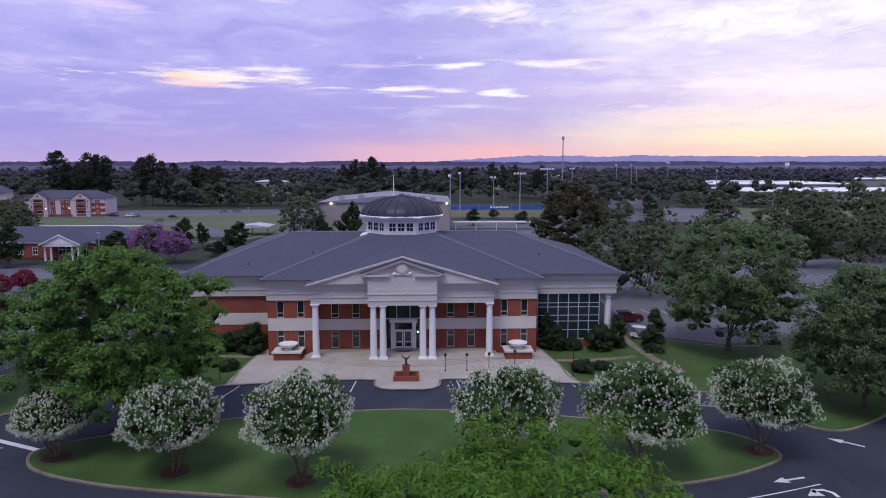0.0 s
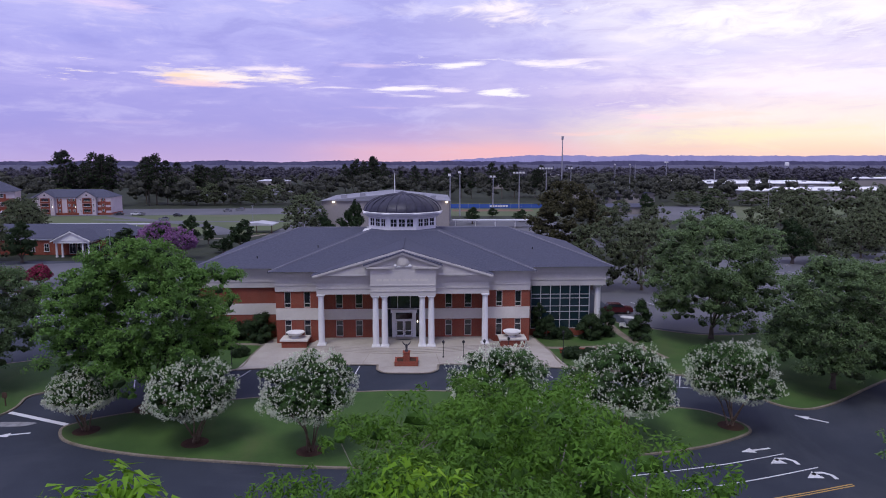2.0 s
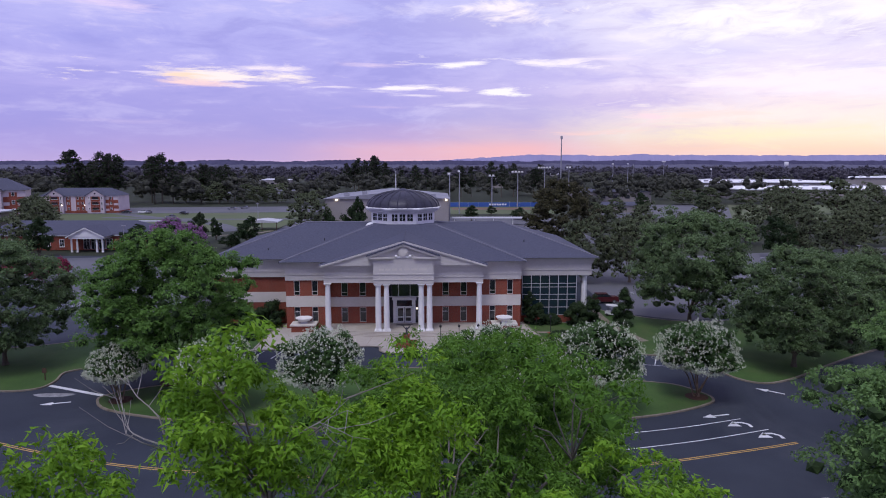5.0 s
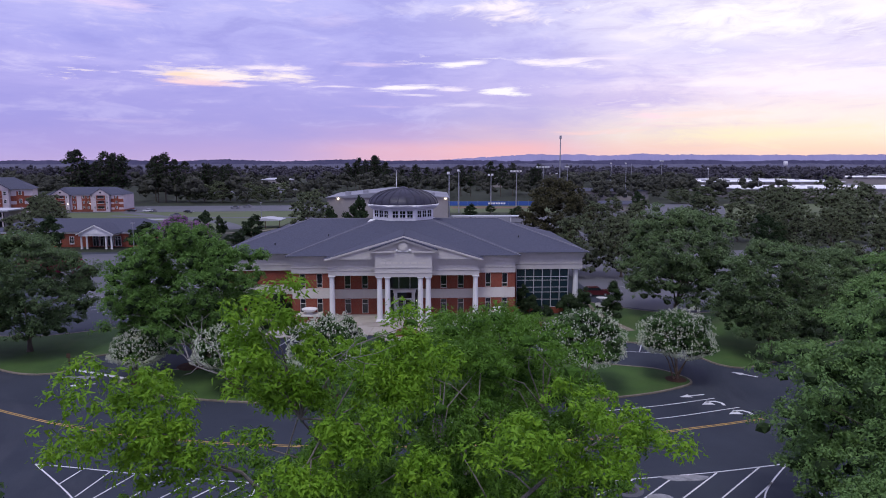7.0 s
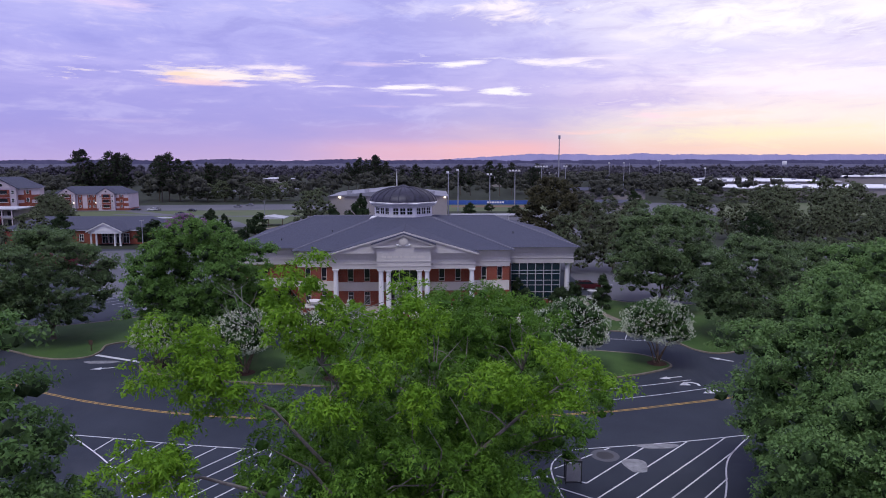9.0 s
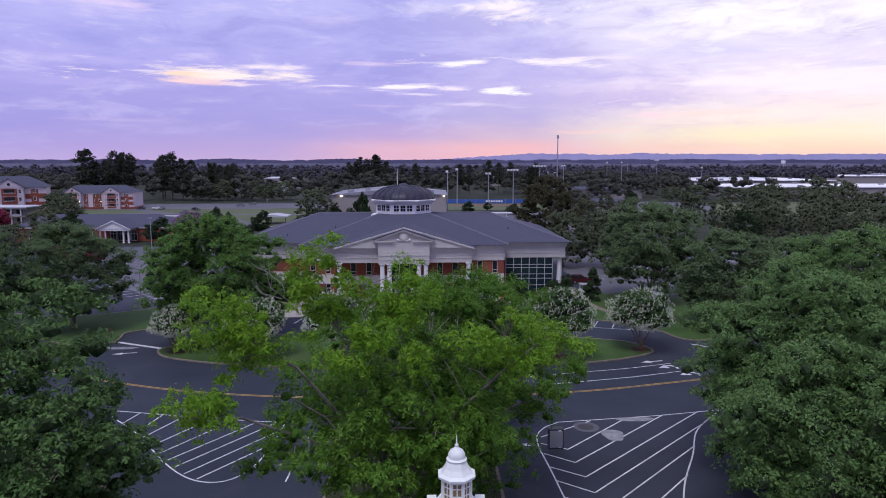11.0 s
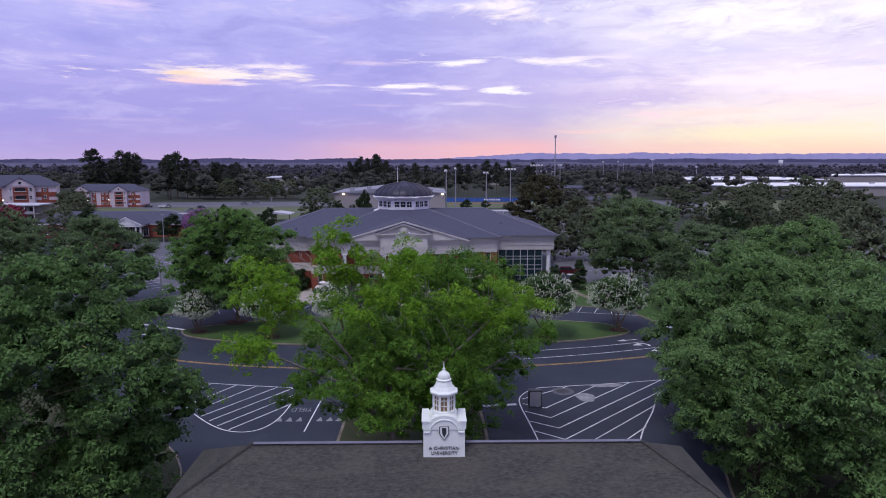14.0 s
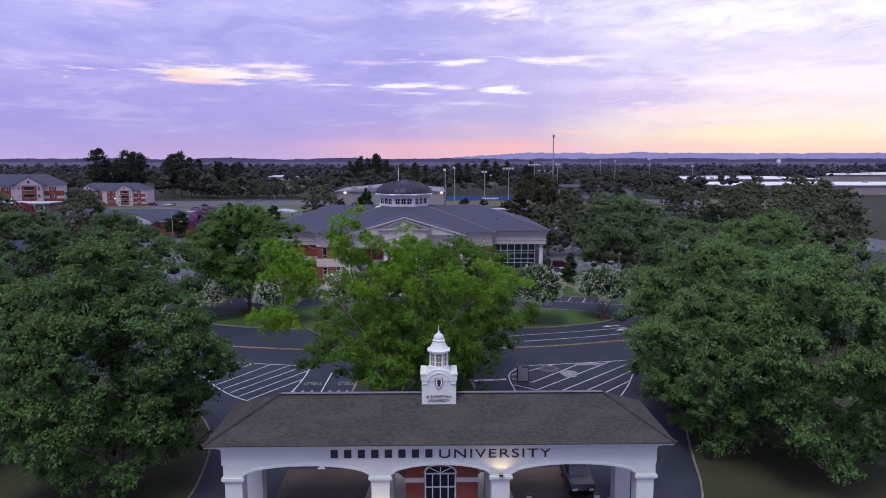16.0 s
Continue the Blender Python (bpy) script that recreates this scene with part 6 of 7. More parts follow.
# trees round the lots: source, x, y, width and height factors, turn
LEFT_TREES = [
    (mid, -152, 326, 1.0, 0.85, 40), (mid, -140, 320, 0.95, 0.8, 140), (mid, -128, 316, 1.05, 0.9, 220), (mid, -114, 322, 0.9, 0.8, 310), (mid, -188, 296, 1.0, 0.8, 15), (mid, -206, 292, 1.0, 0.8, 75),
    (dark, -102.7, 81.7, 1.05, 1.2, 80), (dark, -15.4, 72, 1.05, 1.85, 30), (dark, -22, 74, 0.8, 1.5, 160), (dark, -56, 100, 0.8, 0.5, 300), (mid, -108, 62, 0.49, 0.6, 20), (mid, -112, 84, 0.67, 0.75, 75),
    (mid, -125, 120, 0.8, 0.9, 30), (mid, -142, 96, 0.84, 0.95, 130), (mid, -128, 60, 0.8, 0.9, 200),
    (mid, -93.5, 324, 1.24, 0.82, 10), (mid, -104, 318, 0.89, 0.7, 80), (mid, -146, 153, 0.8, 0.9, 70), (dark, -79.2, 87.4, 1.15, 0.95, 10), (dark, -70.1, 112.9, 0.92, 1.1, 50),
    (dark, -67.4, 121.2, 0.55, 0.85, 200), (mid, -149, 160, 1.05, 0.8, 40),
]
NEAR_TREES = [
    (dark, 22, 190, 0.9, 0.8, 40), (dark, 34, 226, 0.7, 0.5, 70), (dark, 44, 200, 0.9, 0.6, 5), (dark, 26, 66, 1.3, 0.95, 30), (dark, 32, 62, 1.2, 0.8, 100), (dark, 38, 60, 1.1, 0.75, 210),
    (mid, 80, 98, 0.53, 0.72, 110), (mid, 72, 112, 0.76, 0.85, 300), (mid, 62, 124, 0.71, 0.8, 160), (mid, 102, 32, 0.8, 0.9, 10), (mid, 92, 30, 0.53, 0.62, 120), (mid, 78, 204, 0.71, 0.68, 300),
    (mid, 92, 212, 0.62, 0.6, 30), (dark, 97.4, 75.9, 1.2, 1.3, 110), (mid, 103.8, 106.7, 0.72, 0.88, 20), (mid, 58, 84, 0.55, 0.62, 90),
]
RIGHT_TREES = [
    (mid, 158, 302, 1.1, 0.62, 40), (mid, 176, 306, 1.1, 0.7, 100), (mid, 196, 300, 1.2, 0.6, 190), (mid, 216, 308, 1.1, 0.72, 250), (mid, 238, 304, 1.2, 0.62, 320),
    (mid, 37, 42, 0.8, 0.92, 10), (mid, 47, 41, 0.85, 0.95, 330), (mid, 66, -30, 1.1, 1.15, 20),
    (mid, 118, 104, 0.8, 0.9, 200), (mid, 130, 128, 0.98, 1.05, 45), (mid, 146, 120, 0.98, 1.05, 80), (mid, 136, 100, 0.89, 0.95, 15), (mid, 158, 110, 0.98, 1, 260), (mid, 122, 86, 0.8, 0.85, 320),
    (mid, 137, 78, 0.89, 0.9, 170), (mid, 120, 46, 0.84, 0.95, 220), (dark, 112, 236, 1, 1.2, 130), (dark, 140, 228, 1.2, 1.2, 200), (mid, 170, 200, 0.89, 1, 30), (mid, 200, 190, 0.98, 1.1, 100),
    (mid, 180, 168, 0.89, 1, 190), (mid, 150, 180, 0.8, 0.9, 10), (mid, 205, 222, 1.07, 1.2, 90), (mid, 106.9, 75.7, 0.78, 0.88, 60), (mid, 118.8, 169.9, 0.85, 0.8, 140),
]
for src, x, y, k, kz, a in LEFT_TREES + NEAR_TREES + RIGHT_TREES:
    place_tree(src, x, y, k, a, z=0.0 if y < 84 and -120 < x < 140 else -0.1, kz=kz)

# pines: tall bare trunk, layered dark crown
def pine(x, y, h, seed, label="tall dark pine with a high uneven crown"):
    t = thing("pine_tree", label, "tree", "tall pines", at=(x, y, -0.12))
    rng = np.random.default_rng(seed)
    n = 84
    u = rng.random(n)
    zz = h * (0.34 + 0.63 * u)
    rr = h * 0.19 * np.sin(math.pi * (0.12 + 0.84 * u)) * rng.random(n) ** 0.5 * (0.7 + 0.6 * rng.random(n))
    an = rng.random(n) * 6.28
    pts = np.stack([rr * np.cos(an), rr * np.sin(an), zz], axis=1)
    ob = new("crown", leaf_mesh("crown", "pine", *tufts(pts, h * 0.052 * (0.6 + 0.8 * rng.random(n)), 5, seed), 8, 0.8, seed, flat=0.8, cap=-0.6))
    ob.parent = t
    ob = new("inner_foliage", core_mesh("inner_foliage", "core", pts, np.full(n, h * 0.026), seed, 1))
    ob.parent = t
    s = Shape().tube([(0, 0, -0.2), (0.2, 0.1, h * 0.5), (0, 0, h * 0.97)], [0.42, 0.3, 0.06], 8)
    for p in pts[::2]:
        s.tube([(0.1, 0.05, p[2] - 0.06 * h), tuple(p)], [0.12, 0.03], 4)
    part("trunk", s, "bark", t)
    return t


pines = [pine(-213, 302, 32, 81), pine(-186, 308, 30, 82), pine(-46, 512, 31, 83)]
rng = random.Random(5)
SPOTS = [(-208, 296, 1.0), (-200, 300, 0.96), (-194, 298, 0.98), (-186, 300, 0.97), (-203, 306, 0.9), (-191, 308, 0.9), (-168, 318, 1.0), (-162, 320, 0.98), (-172, 322, 0.95), (-156, 316, 0.84), (-152, 352, 0.84), (-146, 356, 0.82),
         (-160, 350, 0.85)]
SPOTS += [(-138, 348, 0.8), (-130, 340, 0.74), (-142, 340, 0.78), (-122, 330, 0.7), (-60, 506, 1.0), (-50, 500, 1.02), (-66, 510, 0.9), (-56, 496, 0.96), (-44, 505, 0.94), (-36, 500, 0.86), (-70, 500, 0.86), (-30, 380, 0.72),
         (-20, 390, 0.7), (-8, 385, 0.78), (4, 390, 0.74), (14, 385, 0.72), (26, 390, 0.8), (36, 384, 0.74), (46, 390, 0.82), (56, 384, 0.8), (66, 392, 0.8), (78, 390, 0.72), (88, 396, 0.76)]
for i, (x, y, k) in enumerate(SPOTS):
    place_tree(pines[i % 3], x + rng.uniform(-3, 3), y + rng.uniform(-4, 4), k * rng.uniform(0.92, 1.06), rng.uniform(0, 360), z=-0.12)


# ---- far woods: one mass of low tree crowns to the horizon ----
def woods(name, n, near, reach, size, clumps, blades, blade, seed, mat, label, keep):
    """A mass of uneven crowns: n trees of about that size, each of a few clumps of blades."""
    g = np.random.default_rng(seed)
    xs, ys = [], []
    while len(xs) < n:
        y = near + (reach - near) * g.random() ** 1.3
        x = g.uniform(-1, 1) * (y * 0.8 + 130)
        if keep(x, y):
            xs.append(x), ys.append(y)
    grow = (0.6 + 0.75 * g.random(n) ** 1.5)[:, None]
    d = g.normal(size=(n, clumps, 3))
    d /= np.linalg.norm(d, axis=2, keepdims=True)
    d[:, :, 2] = np.abs(d[:, :, 2]) * 1.1 - 0.25
    R = size * 0.36 * grow
    c = np.stack([np.array(xs)[:, None] + d[:, :, 0] * R, np.array(ys)[:, None] + d[:, :, 1] * R, size * 0.55 * grow + d[:, :, 2] * R], axis=2).reshape(-1, 3)
    rad = np.repeat((size * 0.19 * grow).ravel(), clumps)
    me = leaf_mesh(name, mat, c, rad, blades, blade, seed, cap=-0.5, slim=0.36)
    bm = bmesh.new()
    bm.from_mesh(me)
    bm.from_mesh(core_mesh(name, mat, c, rad * 0.7, seed, 1))
    bm.to_mesh(me)
    bm.free()
    return tagged(new(name, me), label, "woods", kind="stuff")


def open_ground(x, y):
    if (225 < x < 375 and 440 < y < 575) or (205 < x < 460 and 325 < y < 425) or (440 < x < 860 and 560 < y < 790):
        return False
    if -185 < x < -115 and 400 < y < 570:
        return False
    if -60 < x < 75 and y < 345:
        return False
    if x < -50 and y < 300:
        return False
    if 190 < y < 560 and (x - 4) / (y + 110) > 0.57 and x < 520:
        return False
    if 325 < y < 560 and 0.41 < (x - 4) / (y + 90) < 0.75:
        return False
    return not (80 < x < 260 and y < 300)


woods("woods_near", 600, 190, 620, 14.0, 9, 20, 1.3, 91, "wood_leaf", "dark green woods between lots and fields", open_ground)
woods("woods_far", 1900, 560, 1350, 16.0, 5, 7, 2.6, 92, "hazed_leaf", "distant woods that run to the horizon", open_ground)


def ridge_line(name, y, height, seed, mat, label, x0, x1, rough):
    noise.seed_set(seed)
    vs, n = [], 700
    for k in range(n + 1):
        x = x0 + (x1 - x0) * k / n
        h = height(x) + rough * noise.noise(Vector((x * 0.004, seed, 0))) + rough * 0.5 * noise.noise(Vector((x * 0.02, seed, 3))) + rough * 0.5 * noise.noise(Vector((x * 0.09, seed, 7)))
        vs += [(x, y, -2), (x, y + 60, max(h, 1.0)), (x, y + 400, -2)]
    fs = []
    for k in range(n):
        for j in range(2):
            fs.append((3 * k + j, 3 * k + 3 + j, 3 * k + 4 + j, 3 * k + 1 + j))
    return single(name, Shape().add(vs, fs), mat, label, "hills", kind="structure")


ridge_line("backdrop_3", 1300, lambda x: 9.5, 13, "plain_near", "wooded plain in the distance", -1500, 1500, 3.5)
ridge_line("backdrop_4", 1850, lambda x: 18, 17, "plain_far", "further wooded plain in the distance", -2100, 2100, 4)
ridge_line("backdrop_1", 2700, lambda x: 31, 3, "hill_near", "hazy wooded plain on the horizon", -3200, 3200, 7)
ridge_line("backdrop_2", 4100, lambda x: 20 + 50 * max(0, min(1, (x + 250) / 900)), 6, "hill", "low haze-blue hills on the horizon", -4500, 4500, 9)

# ---- distant buildings ----
def gable_block(parent, x0, x1, y0, y1, z0, z1, zr, wall="white", roof="shingle", over=0.6):
    part("wall", Shape().box(x0, x1, y0, y1, z0, z1), wall, parent)
    a = min((y1 - y0) / 2, (x1 - x0) / 2) * 0.8
    ym = (y0 + y1) / 2
    part("roof", Shape().add([(x0 - over, y0 - over, z1), (x1 + over, y0 - over, z1), (x1 + over, y1 + over, z1), (x0 - over, y1 + over, z1), (x0 + a, ym, zr), (x1 - a, ym, zr)],
                             [(0, 1, 5, 4), (1, 2, 5), (2, 3, 4, 5), (3, 0, 4), (3, 2, 1, 0)]), roof, parent)


def dormitory(x, y, turn, k=1.0):
    d = thing("dormitory", "three-storey white and red brick student housing with grey roof and gables", "building", "student housing")
    gable_block(d, -21, 21, 0, 16, 0, 9.8, 14.0, "pink_white")
    part("brick_base", Shape().box(-21.05, 21.05, -0.05, 16.05, 0, 1.2), "brick", d)
    for z in (3.4, 6.5):
        part("brick_band", Shape().box(13.9, 20.9, -0.08, 0.02, z - 1.0, z + 0.9), "brick", d)
    for gx in (-13.0, 9.0):
        part("gable_bay", Shape().box(gx - 4.6, gx + 4.6, -1.6, 0.0, 0, 9.8).slab([(gx - 5.2, 9.8), (gx + 5.2, 9.8), (gx, 13.0)], -1.8, 4.0), "pink_white", d)
        for sgn in (-1, 1):
            part("gable_roof", rake(gx + sgn * 5.6, 9.7, gx, 13.3, -2.1, 4.2, 0.25), "shingle", d)
        part("gable_window", Shape().slab([(gx + 0.5 * math.cos(a), 11.1 + 0.5 * math.sin(a)) for a in np.linspace(0, 6.28, 13)[:-1]], -1.9, -1.7), "glass", d)
        for f in range(3):
            z = 0.9 + 3.0 * f
            bal = part("balcony", Shape().box(gx - 2.5, gx + 2.5, -1.75, -1.55, z - 0.3, z + 2.5), "brick", d, "recessed brick balcony")
            part("opening", Shape().box(gx - 1.7, gx + 1.7, -1.8, -1.7, z + 1.0, z + 2.3), "glass", bal)
            part("railing", Shape().box(gx - 2.0, gx + 2.0, -1.9, -1.82, z + 0.85, z + 1.0), "white", bal)
            for o in (-3.4, 3.4):
                window(d, gx + o - 0.5, gx + o + 0.5, z + 0.8, z + 2.3, -1.62, (z + 1.5,), (), "glass", "white", 0.1, False)
    for bx in (-6.2, -1.0, 1.5, 17.0):
        part("brick_bay", Shape().box(bx - 1.2, bx + 1.2, -0.14, 0.05, 0.4, 9.0), "brick", d)
        for f in range(3):
            window(d, bx - 0.5, bx + 0.5, 1.7 + 3.0 * f, 3.2 + 3.0 * f, -0.2, (2.45 + 3.0 * f,), (), "glass", "white", 0.1, False)
    for lx in (-9.0, 3.2):
        part("lamp", Shape().lathe(lx, -2.2, [(0.18, 4.4), (0.3, 4.6), (0.18, 4.8)], 8), "lamp", d)
    d.matrix_basis = pose(x, y, -0.1, 0, 0, turn) @ Matrix.Diagonal((k, k, k, 1))
    return d


dormitory(-174.5, 241, 4, 0.9)
dormitory(-212, 206, 25, 1.3)

lodge = thing("lodge_building", "long two-storey grey building with open galleries", "building")
part("wall", Shape().box(-222, -160, 156, 166, -0.1, 6.6), "beige", lodge)
part("roof", Shape().box(-223, -159, 153, 167, 6.6, 7.1), "pale_roof", lodge)
part("gallery_floor", Shape().box(-222, -160, 153.4, 156, 3.1, 3.4), "beige", lodge)
for k in range(16):
    x = -220 + 3.9 * k
    part("pillar", Shape().box(x - 0.2, x + 0.2, 153.4, 153.8, -0.1, 6.6), "pink_white", lodge)
    if k < 15:
        for z in (0.2, 3.6):
            part("opening", Shape().box(x + 0.7, x + 3.0, 155.9, 156.1, z, z + 2.2), "glass", lodge)
        part("railing", Shape().box(x + 0.2, x + 3.7, 153.45, 153.55, 3.4, 4.3), "grey_metal", lodge)
hall = thing("hall_building", "long low red brick building with a white columned porch", "building")
gable_block(hall, -128, -79.0, 96, 112, 0, 4.7, 8.1, "brick")
part("cornice", Shape().box(-128.4, -78.6, 95.6, 96.2, 4.2, 4.75), "white", hall)
part("pediment", Shape().slab([(-99.7, 4.5), (-89.5, 4.5), (-94.6, 7.0)], 90.6, 96.5), "white", hall)
for sgn in (-1, 1):
    part("raking_cornice", rake(-94.6 + sgn * 5.5, 4.55, -94.6, 7.25, 90.2, 90.55, 0.35), "white", hall)
    part("porch_roof", rake(-94.6 + sgn * 5.7, 4.6, -94.6, 7.4, 90.3, 100, 0.14), "shingle", hall)
part("architrave", Shape().box(-99.5, -89.7, 90.7, 96.0, 3.9, 4.5), "white", hall)
for x in (-99.0, -97.4, -91.8, -90.2):
    part("column", Shape().lathe(x, 91.3, [(0.36, 0), (0.36, 0.2), (0.28, 0.3), (0.25, 3.7), (0.34, 3.9)], 12), "white", hall)
for x in (-98.0, -95.8, -93.6, -91.4):
    window(hall, x, x + 1.9, 0.3, 3.4, 95.9, (2.5,), (x + 0.95,), "glass", "white", 0.1, False)
for x in (-124, -119, -114, -109, -105):
    window(hall, x, x + 1.4, 1.0, 3.2, 95.9, (2.2,), (x + 0.7,), "glass", "white", 0.1)

gym = thing("gymnasium", "large beige metal gymnasium with a pale low roof", "building")
part("wall", Shape().box(-36, 11, 152, 196, -0.1, 11.9), "beige", gym)
part("roof", Shape().add([(-36.6, 151.4, 11.9), (11.6, 151.4, 11.9), (11.6, 196.6, 11.9), (-36.6, 196.6, 11.9), (-12.5, 151.4, 14.3), (-12.5, 196.6, 14.3)], [(0, 1, 4), (1, 2, 5, 4), (2, 3, 5), (3, 0, 4, 5), (3, 2, 1, 0)]), "gym_roof", gym)
for x, z in ((-28, 13.2), (-21, 13.8), (-4, 13.8), (1, 13.3), (5, 12.9)):
    part("roof_unit", Shape().box(x - 1.0, x + 1.0, 154, 156, z - 1, z + 0.9), "grey_metal", gym)
for x in (-31.5, 10.0):
    part("flood_lamp", Shape().box(x - 0.35, x + 0.35, 151.0, 151.9, 11.3, 11.8), "lamp", gym)
canopy = thing("covered_walk", "long low white-roofed covered walk behind the offices", "canopy", at=(0, 0, -0.1))
part("roof", Shape().box(13, 45, 172, 177, 2.7, 3.1), "pale_roof", canopy)
for x in (14, 22, 30, 38, 46):
    part("post", Shape().box(x - 0.1, x + 0.1, 172.3, 172.5, 0, 2.7), "white", canopy)
walkway = thing("covered_walk", "long low white-roofed covered walk behind the brick hall", "canopy", at=(0, 0, -0.1))
part("roof", Shape().box(-147, -97, 160, 163.5, 2.6, 2.95), "pale_roof", walkway)
for k in range(11):
    part("post", Shape().box(-146.6 + 4.9 * k, -146.4 + 4.9 * k, 160.3, 160.5, 0, 2.6), "white", walkway)
shed = thing("picnic_shelter", "open shelter with a pale metal roof", "shelter", at=(0, 0, 0))
part("roof", Shape().slab([(-66, 2.9), (-54, 2.9), (-54, 3.2), (-60, 4.0), (-66, 3.2)], 152, 162), "pale_roof", shed)
for x in (-65.5, -60, -54.5):
    part("post", Shape().box(x - 0.12, x + 0.12, 152.2, 152.5, -0.1, 2.9), "wood", shed)
for i, (x, y, w, d, h) in enumerate(((118, 330, 60, 26, 6.5), (104, 240, 26, 12, 3.6), (300, 520, 90, 40, 8), (-150, 560, 30, 15, 8), (-25, 620, 22, 14, 9), (80, 560, 30, 18, 9), (150, 760, 60, 30, 10))):
    b = thing("distant_building", "low distant building with a pale roof", "building", "distant buildings", at=(x, y, -0.12))
    gable_block(b, -w / 2, w / 2, 0, d, 0, h, h + 1.6, "beige", "shingle" if i < 2 else "pale_roof")
    for k in range(int(w // 8)):
        part("window", Shape().box(-w / 2 + 3 + 8 * k, -w / 2 + 6 + 8 * k, -0.1, 0.1, h * 0.35, h * 0.7), "glass", b)
# wide white roofs by the horizon
for x, y, w, d, h in ((300, 468, 130, 94, 8), (330, 345, 230, 66, 7), (560, 640, 220, 60, 8), (720, 700, 240, 70, 8)):
    b = thing("warehouse", "very wide warehouse with a flat white roof", "building", "warehouses", at=(x, y, -0.12))
    part("wall", Shape().box(-w / 2, w / 2, 0, d, 0, h), "beige", b)
    part("roof", Shape().box(-w / 2 - 1, w / 2 + 1, -1, d + 1, h, h + 0.6), "white_roof", b)
    for k in range(7):
        u, v = -w / 2 + w * ((0.37 * k + 0.11) % 1.0), d * ((0.61 * k + 0.2) % 1.0)
        part("roof_unit", Shape().box(u - 1.6, u + 1.6, v - 1.0, v + 1.0, h + 0.6, h + 1.9), "grey_metal", b)
tank = thing("water_tower", "small white water tower on the horizon", "water tower", at=(868, 1500, -0.12))
part("leg", Shape().lathe(0, 0, [(3, 0), (1.6, 4), (1.6, 16)], 12), "white", tank)
part("bowl", Shape().lathe(0, 0, [(1.6, 16), (4.6, 17), (5, 18), (5, 25), (4.4, 26), (1, 26.5)], 20), "white", tank, smooth=True)

# sports ground: fence, light poles, mast
fence = thing("field_fence", "blue windscreen fence round the sports field", "fence", at=(0, 0, -0.1))
for k in range(9):
    part("panel", Shape().box(14 + 6 * k, 19.9 + 6 * k, 284, 284.1, 0.1, 2.6), "blue", fence)
    part("post", Shape().box(13.9 + 6 * k, 14.0 + 6 * k, 283.9, 284.2, 0, 3.0), "grey_metal", fence)
for k in range(7):
    part("bar", Shape().box(38 + 1.5 * k, 39.1 + 1.5 * k, 283.9, 283.99, 0.9, 1.9), "white", fence)
single("infield", Shape().add([(16, 262, -0.09), (60, 262, -0.09), (60, 276, -0.09), (16, 276, -0.09)], [(0, 1, 2, 3)]), "red_clay", "strip of red clay on the sports field", "field", kind="structure")


def light_pole(x, y, h, heads, label="tall grey floodlight pole by the sports field"):
    p = thing("floodlight_pole", label, "light pole", "floodlight poles", at=(x, y, -0.1))
    part("pole", Shape().tube([(0, 0, 0), (0, 0, h)], [0.35, 0.2], 8), "grey_metal", p)
    if heads:
        part("crossarm", Shape().box(-heads * 0.9, heads * 0.9, -0.1, 0.1, h - 0.4, h - 0.1), "grey_metal", p)
        for k in range(heads):
            part("floodlight", Shape().box(-heads * 0.9 + 1.8 * k, -heads * 0.9 + 1.2 + 1.8 * k, -0.4, 0.4, h - 0.1, h + 0.8), "white", p)


for x, y, h, n in ((12.4, 190, 20.5, 1), (18.5, 232, 21, 1), (37.4, 260, 18.3, 2), (54, 280, 20, 4), (78, 330, 22, 5), (98, 350, 22, 2), (150, 430, 24, 1), (168, 450, 24, 1), (184, 488, 24, 0), (205, 470, 26, 2), (225, 420, 20, 1)):
    light_pole(x, y, h, n)
mast = thing("radio_mast", "tall slim radio mast over the trees", "mast", at=(126.3, 522, -0.12))
part("pole", Shape().tube([(0, 0, 0), (0, 0, 49)], [0.7, 0.4], 8), "grey_metal", mast)
part("antenna", Shape().box(-0.9, 0.9, -0.9, 0.9, 47, 50), "grey_metal", mast)
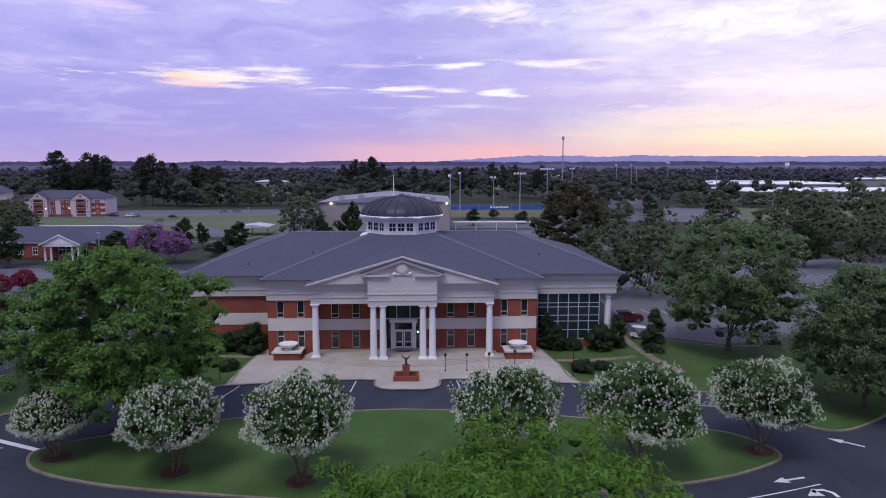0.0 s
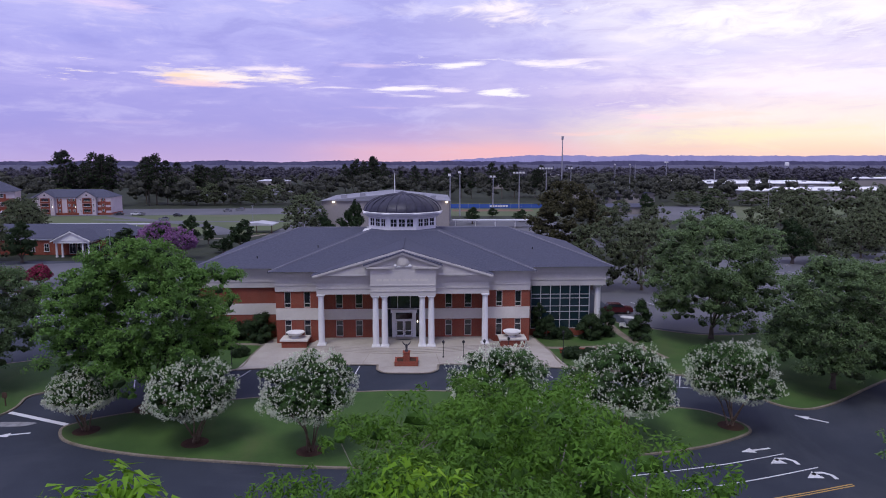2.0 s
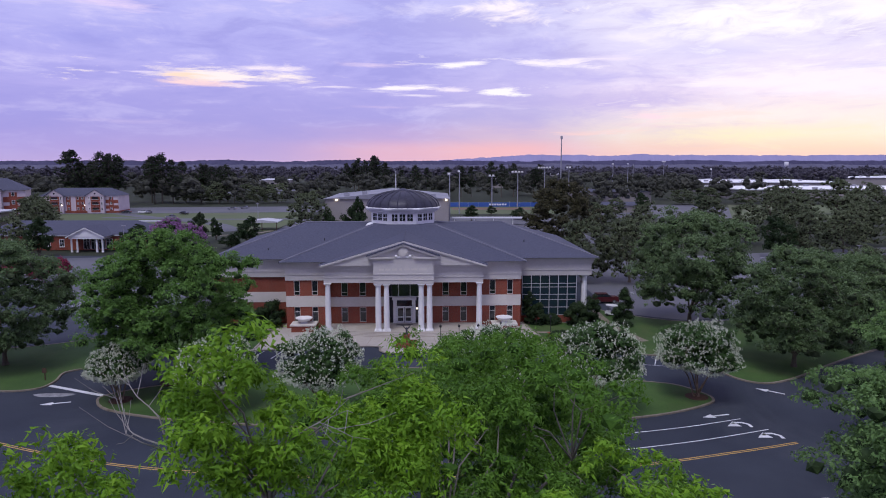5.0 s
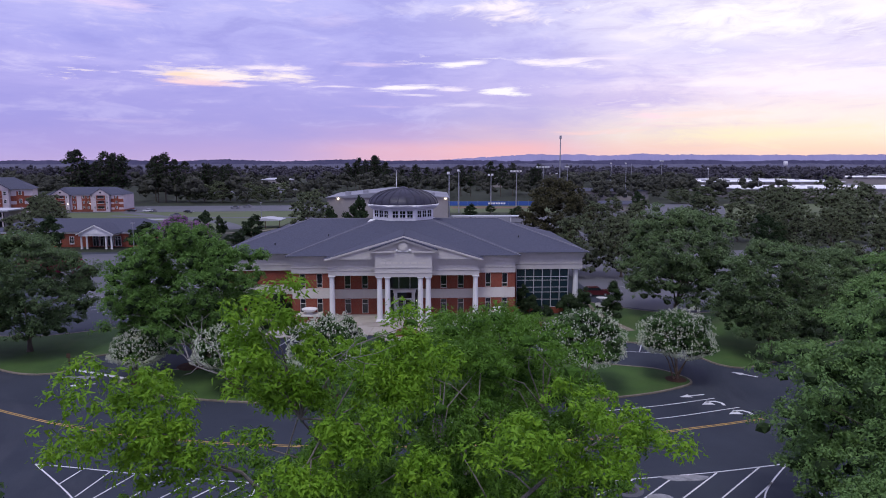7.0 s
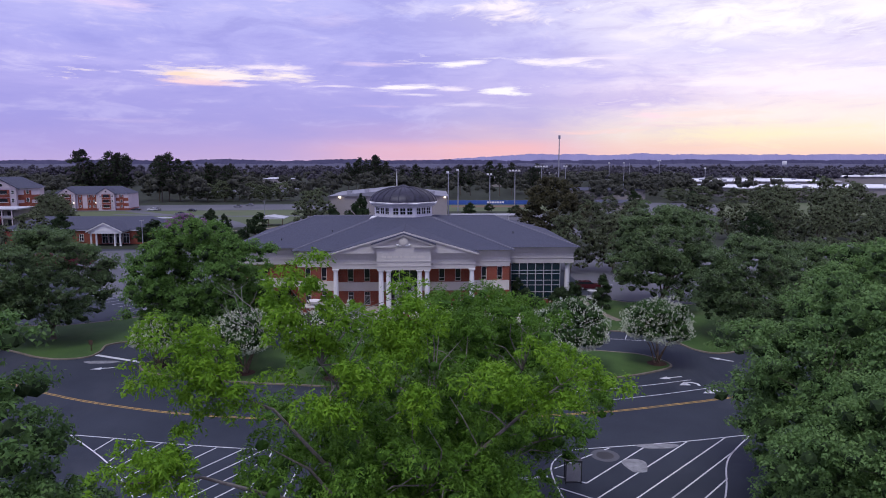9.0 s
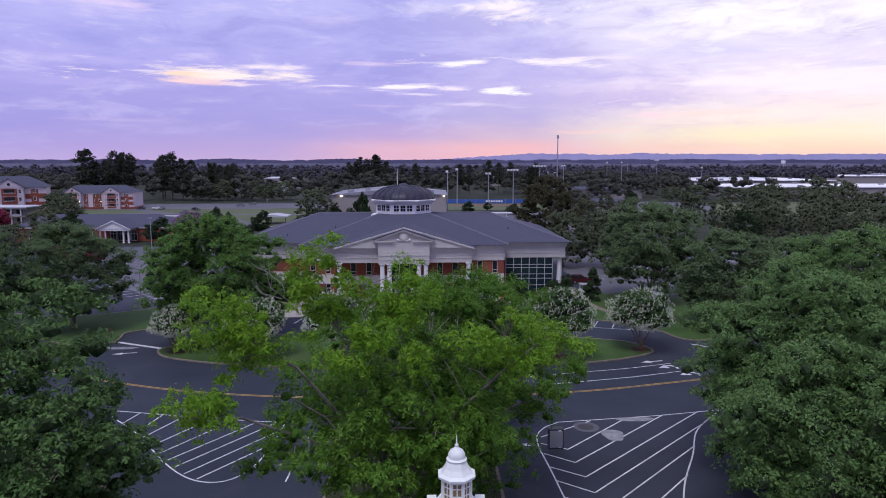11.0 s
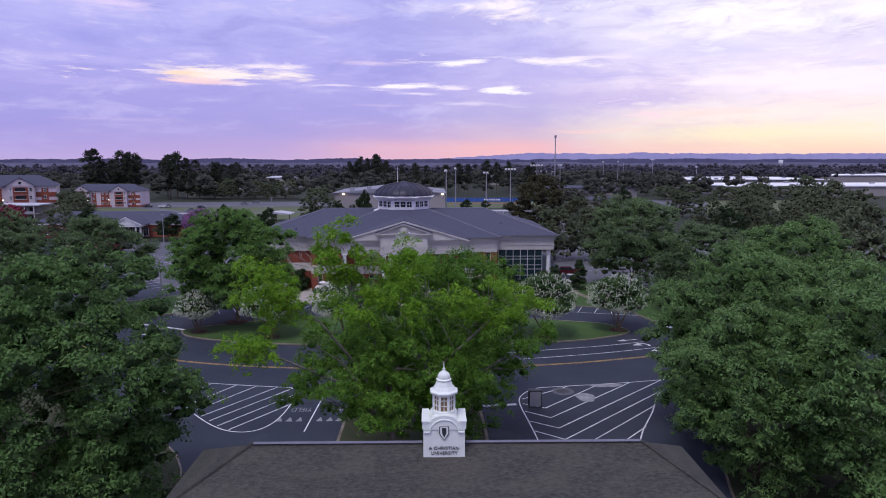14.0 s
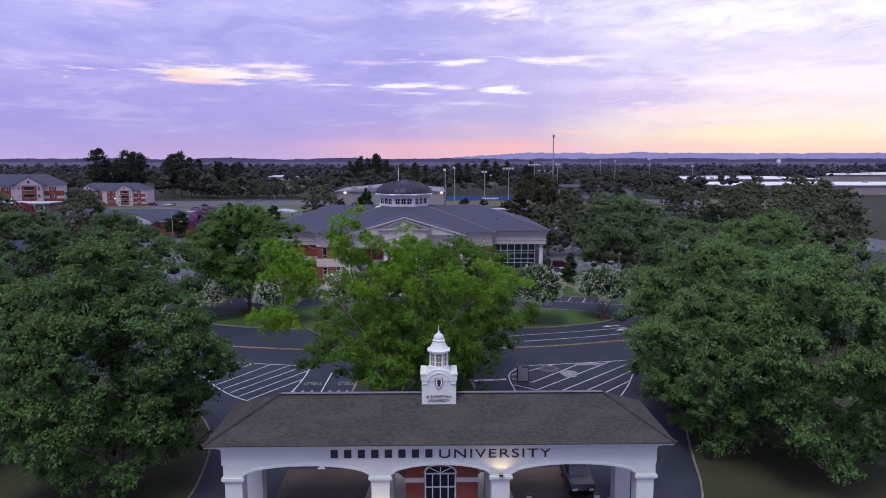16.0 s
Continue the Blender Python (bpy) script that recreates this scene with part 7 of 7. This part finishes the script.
for x, y, h in ((-75, 72, 9.5), (-66, 170, 9), (197, 282, 18), (66, 22, 8), (80, 34, 8), (96, 40, 8), (-46, -2, 7)):
    u = thing("utility_pole", "slim grey pole with a small lamp head", "pole", "lot poles", at=(x, y, 0.0))
    part("pole", Shape().tube([(0, 0, -0.15), (0, 0, h)], [0.14, 0.08], 8), "grey_metal", u)
    part("head", Shape().box(-0.5, 0.5, -0.15, 0.15, h - 0.1, h + 0.1), "grey_metal", u)
sign = thing("road_sign", "small sign on a post by the junction", "sign", at=(-41.6, -22.2, LAWN))
part("post", Shape().box(-0.05, 0.05, -0.05, 0.05, 0, 1.5), "wood", sign)
part("board", Shape().box(-0.25, 0.25, -0.09, -0.051, 0.9, 1.5), "wood", sign)
rack = thing("gate_cabinet", "low black metal enclosure on the hatched island", "cabinet", at=(16.0, -60.0, 0.0))
for x in (-0.62, 0.62):
    for y in (-0.3, 0.3):
        part("post", Shape().box(x - 0.04, x + 0.04, y - 0.04, y + 0.04, 0, 1.9), "black_metal", rack)
part("panel", Shape().box(-0.58, 0.58, -0.34, -0.3, 0.25, 1.75), "grey_metal", rack)
part("frame", Shape().box(-0.67, 0.67, -0.35, 0.35, 1.85, 1.94), "black_metal", rack)
part("rail", Shape().box(-0.58, 0.58, -0.33, -0.29, 0.12, 0.2), "black_metal", rack)

# words on the road at the end of the hatched island, to be read by drivers leaving
for x, wide in ((-8.2, 2.1), (-4.4, 1.8)):
    word = thing("road_word", "faded white word painted on the asphalt", "road marking", "words on the road", at=(x, -60.6, 0.0))
    ob = lettering("YIELD", 0, 0, 0, 1.0, word, 1.05, wide)
    ob.data.materials[0] = M["paint_worn"]
    ob.matrix_basis = pose(0, 0.9, -0.012, 0, 0, 180) @ Matrix.Diagonal((ob.matrix_basis.col[0].length, 1.5, 1, 1))

# manhole on the hatched island
hole = thing("manhole", "dark round manhole cover in a pale worn ring of asphalt", "manhole", at=(19.9, -55.2, 0.0))
part("ring", Shape().lathe(0, 0, [(1.25, 0.003), (0.95, 0.012), (0.55, 0.012)], 24), "asphalt_old", hole)
part("cover", Shape().lathe(0, 0, [(0.78, 0.013), (0.74, 0.02), (0.02, 0.022)], 24), "black_metal", hole)
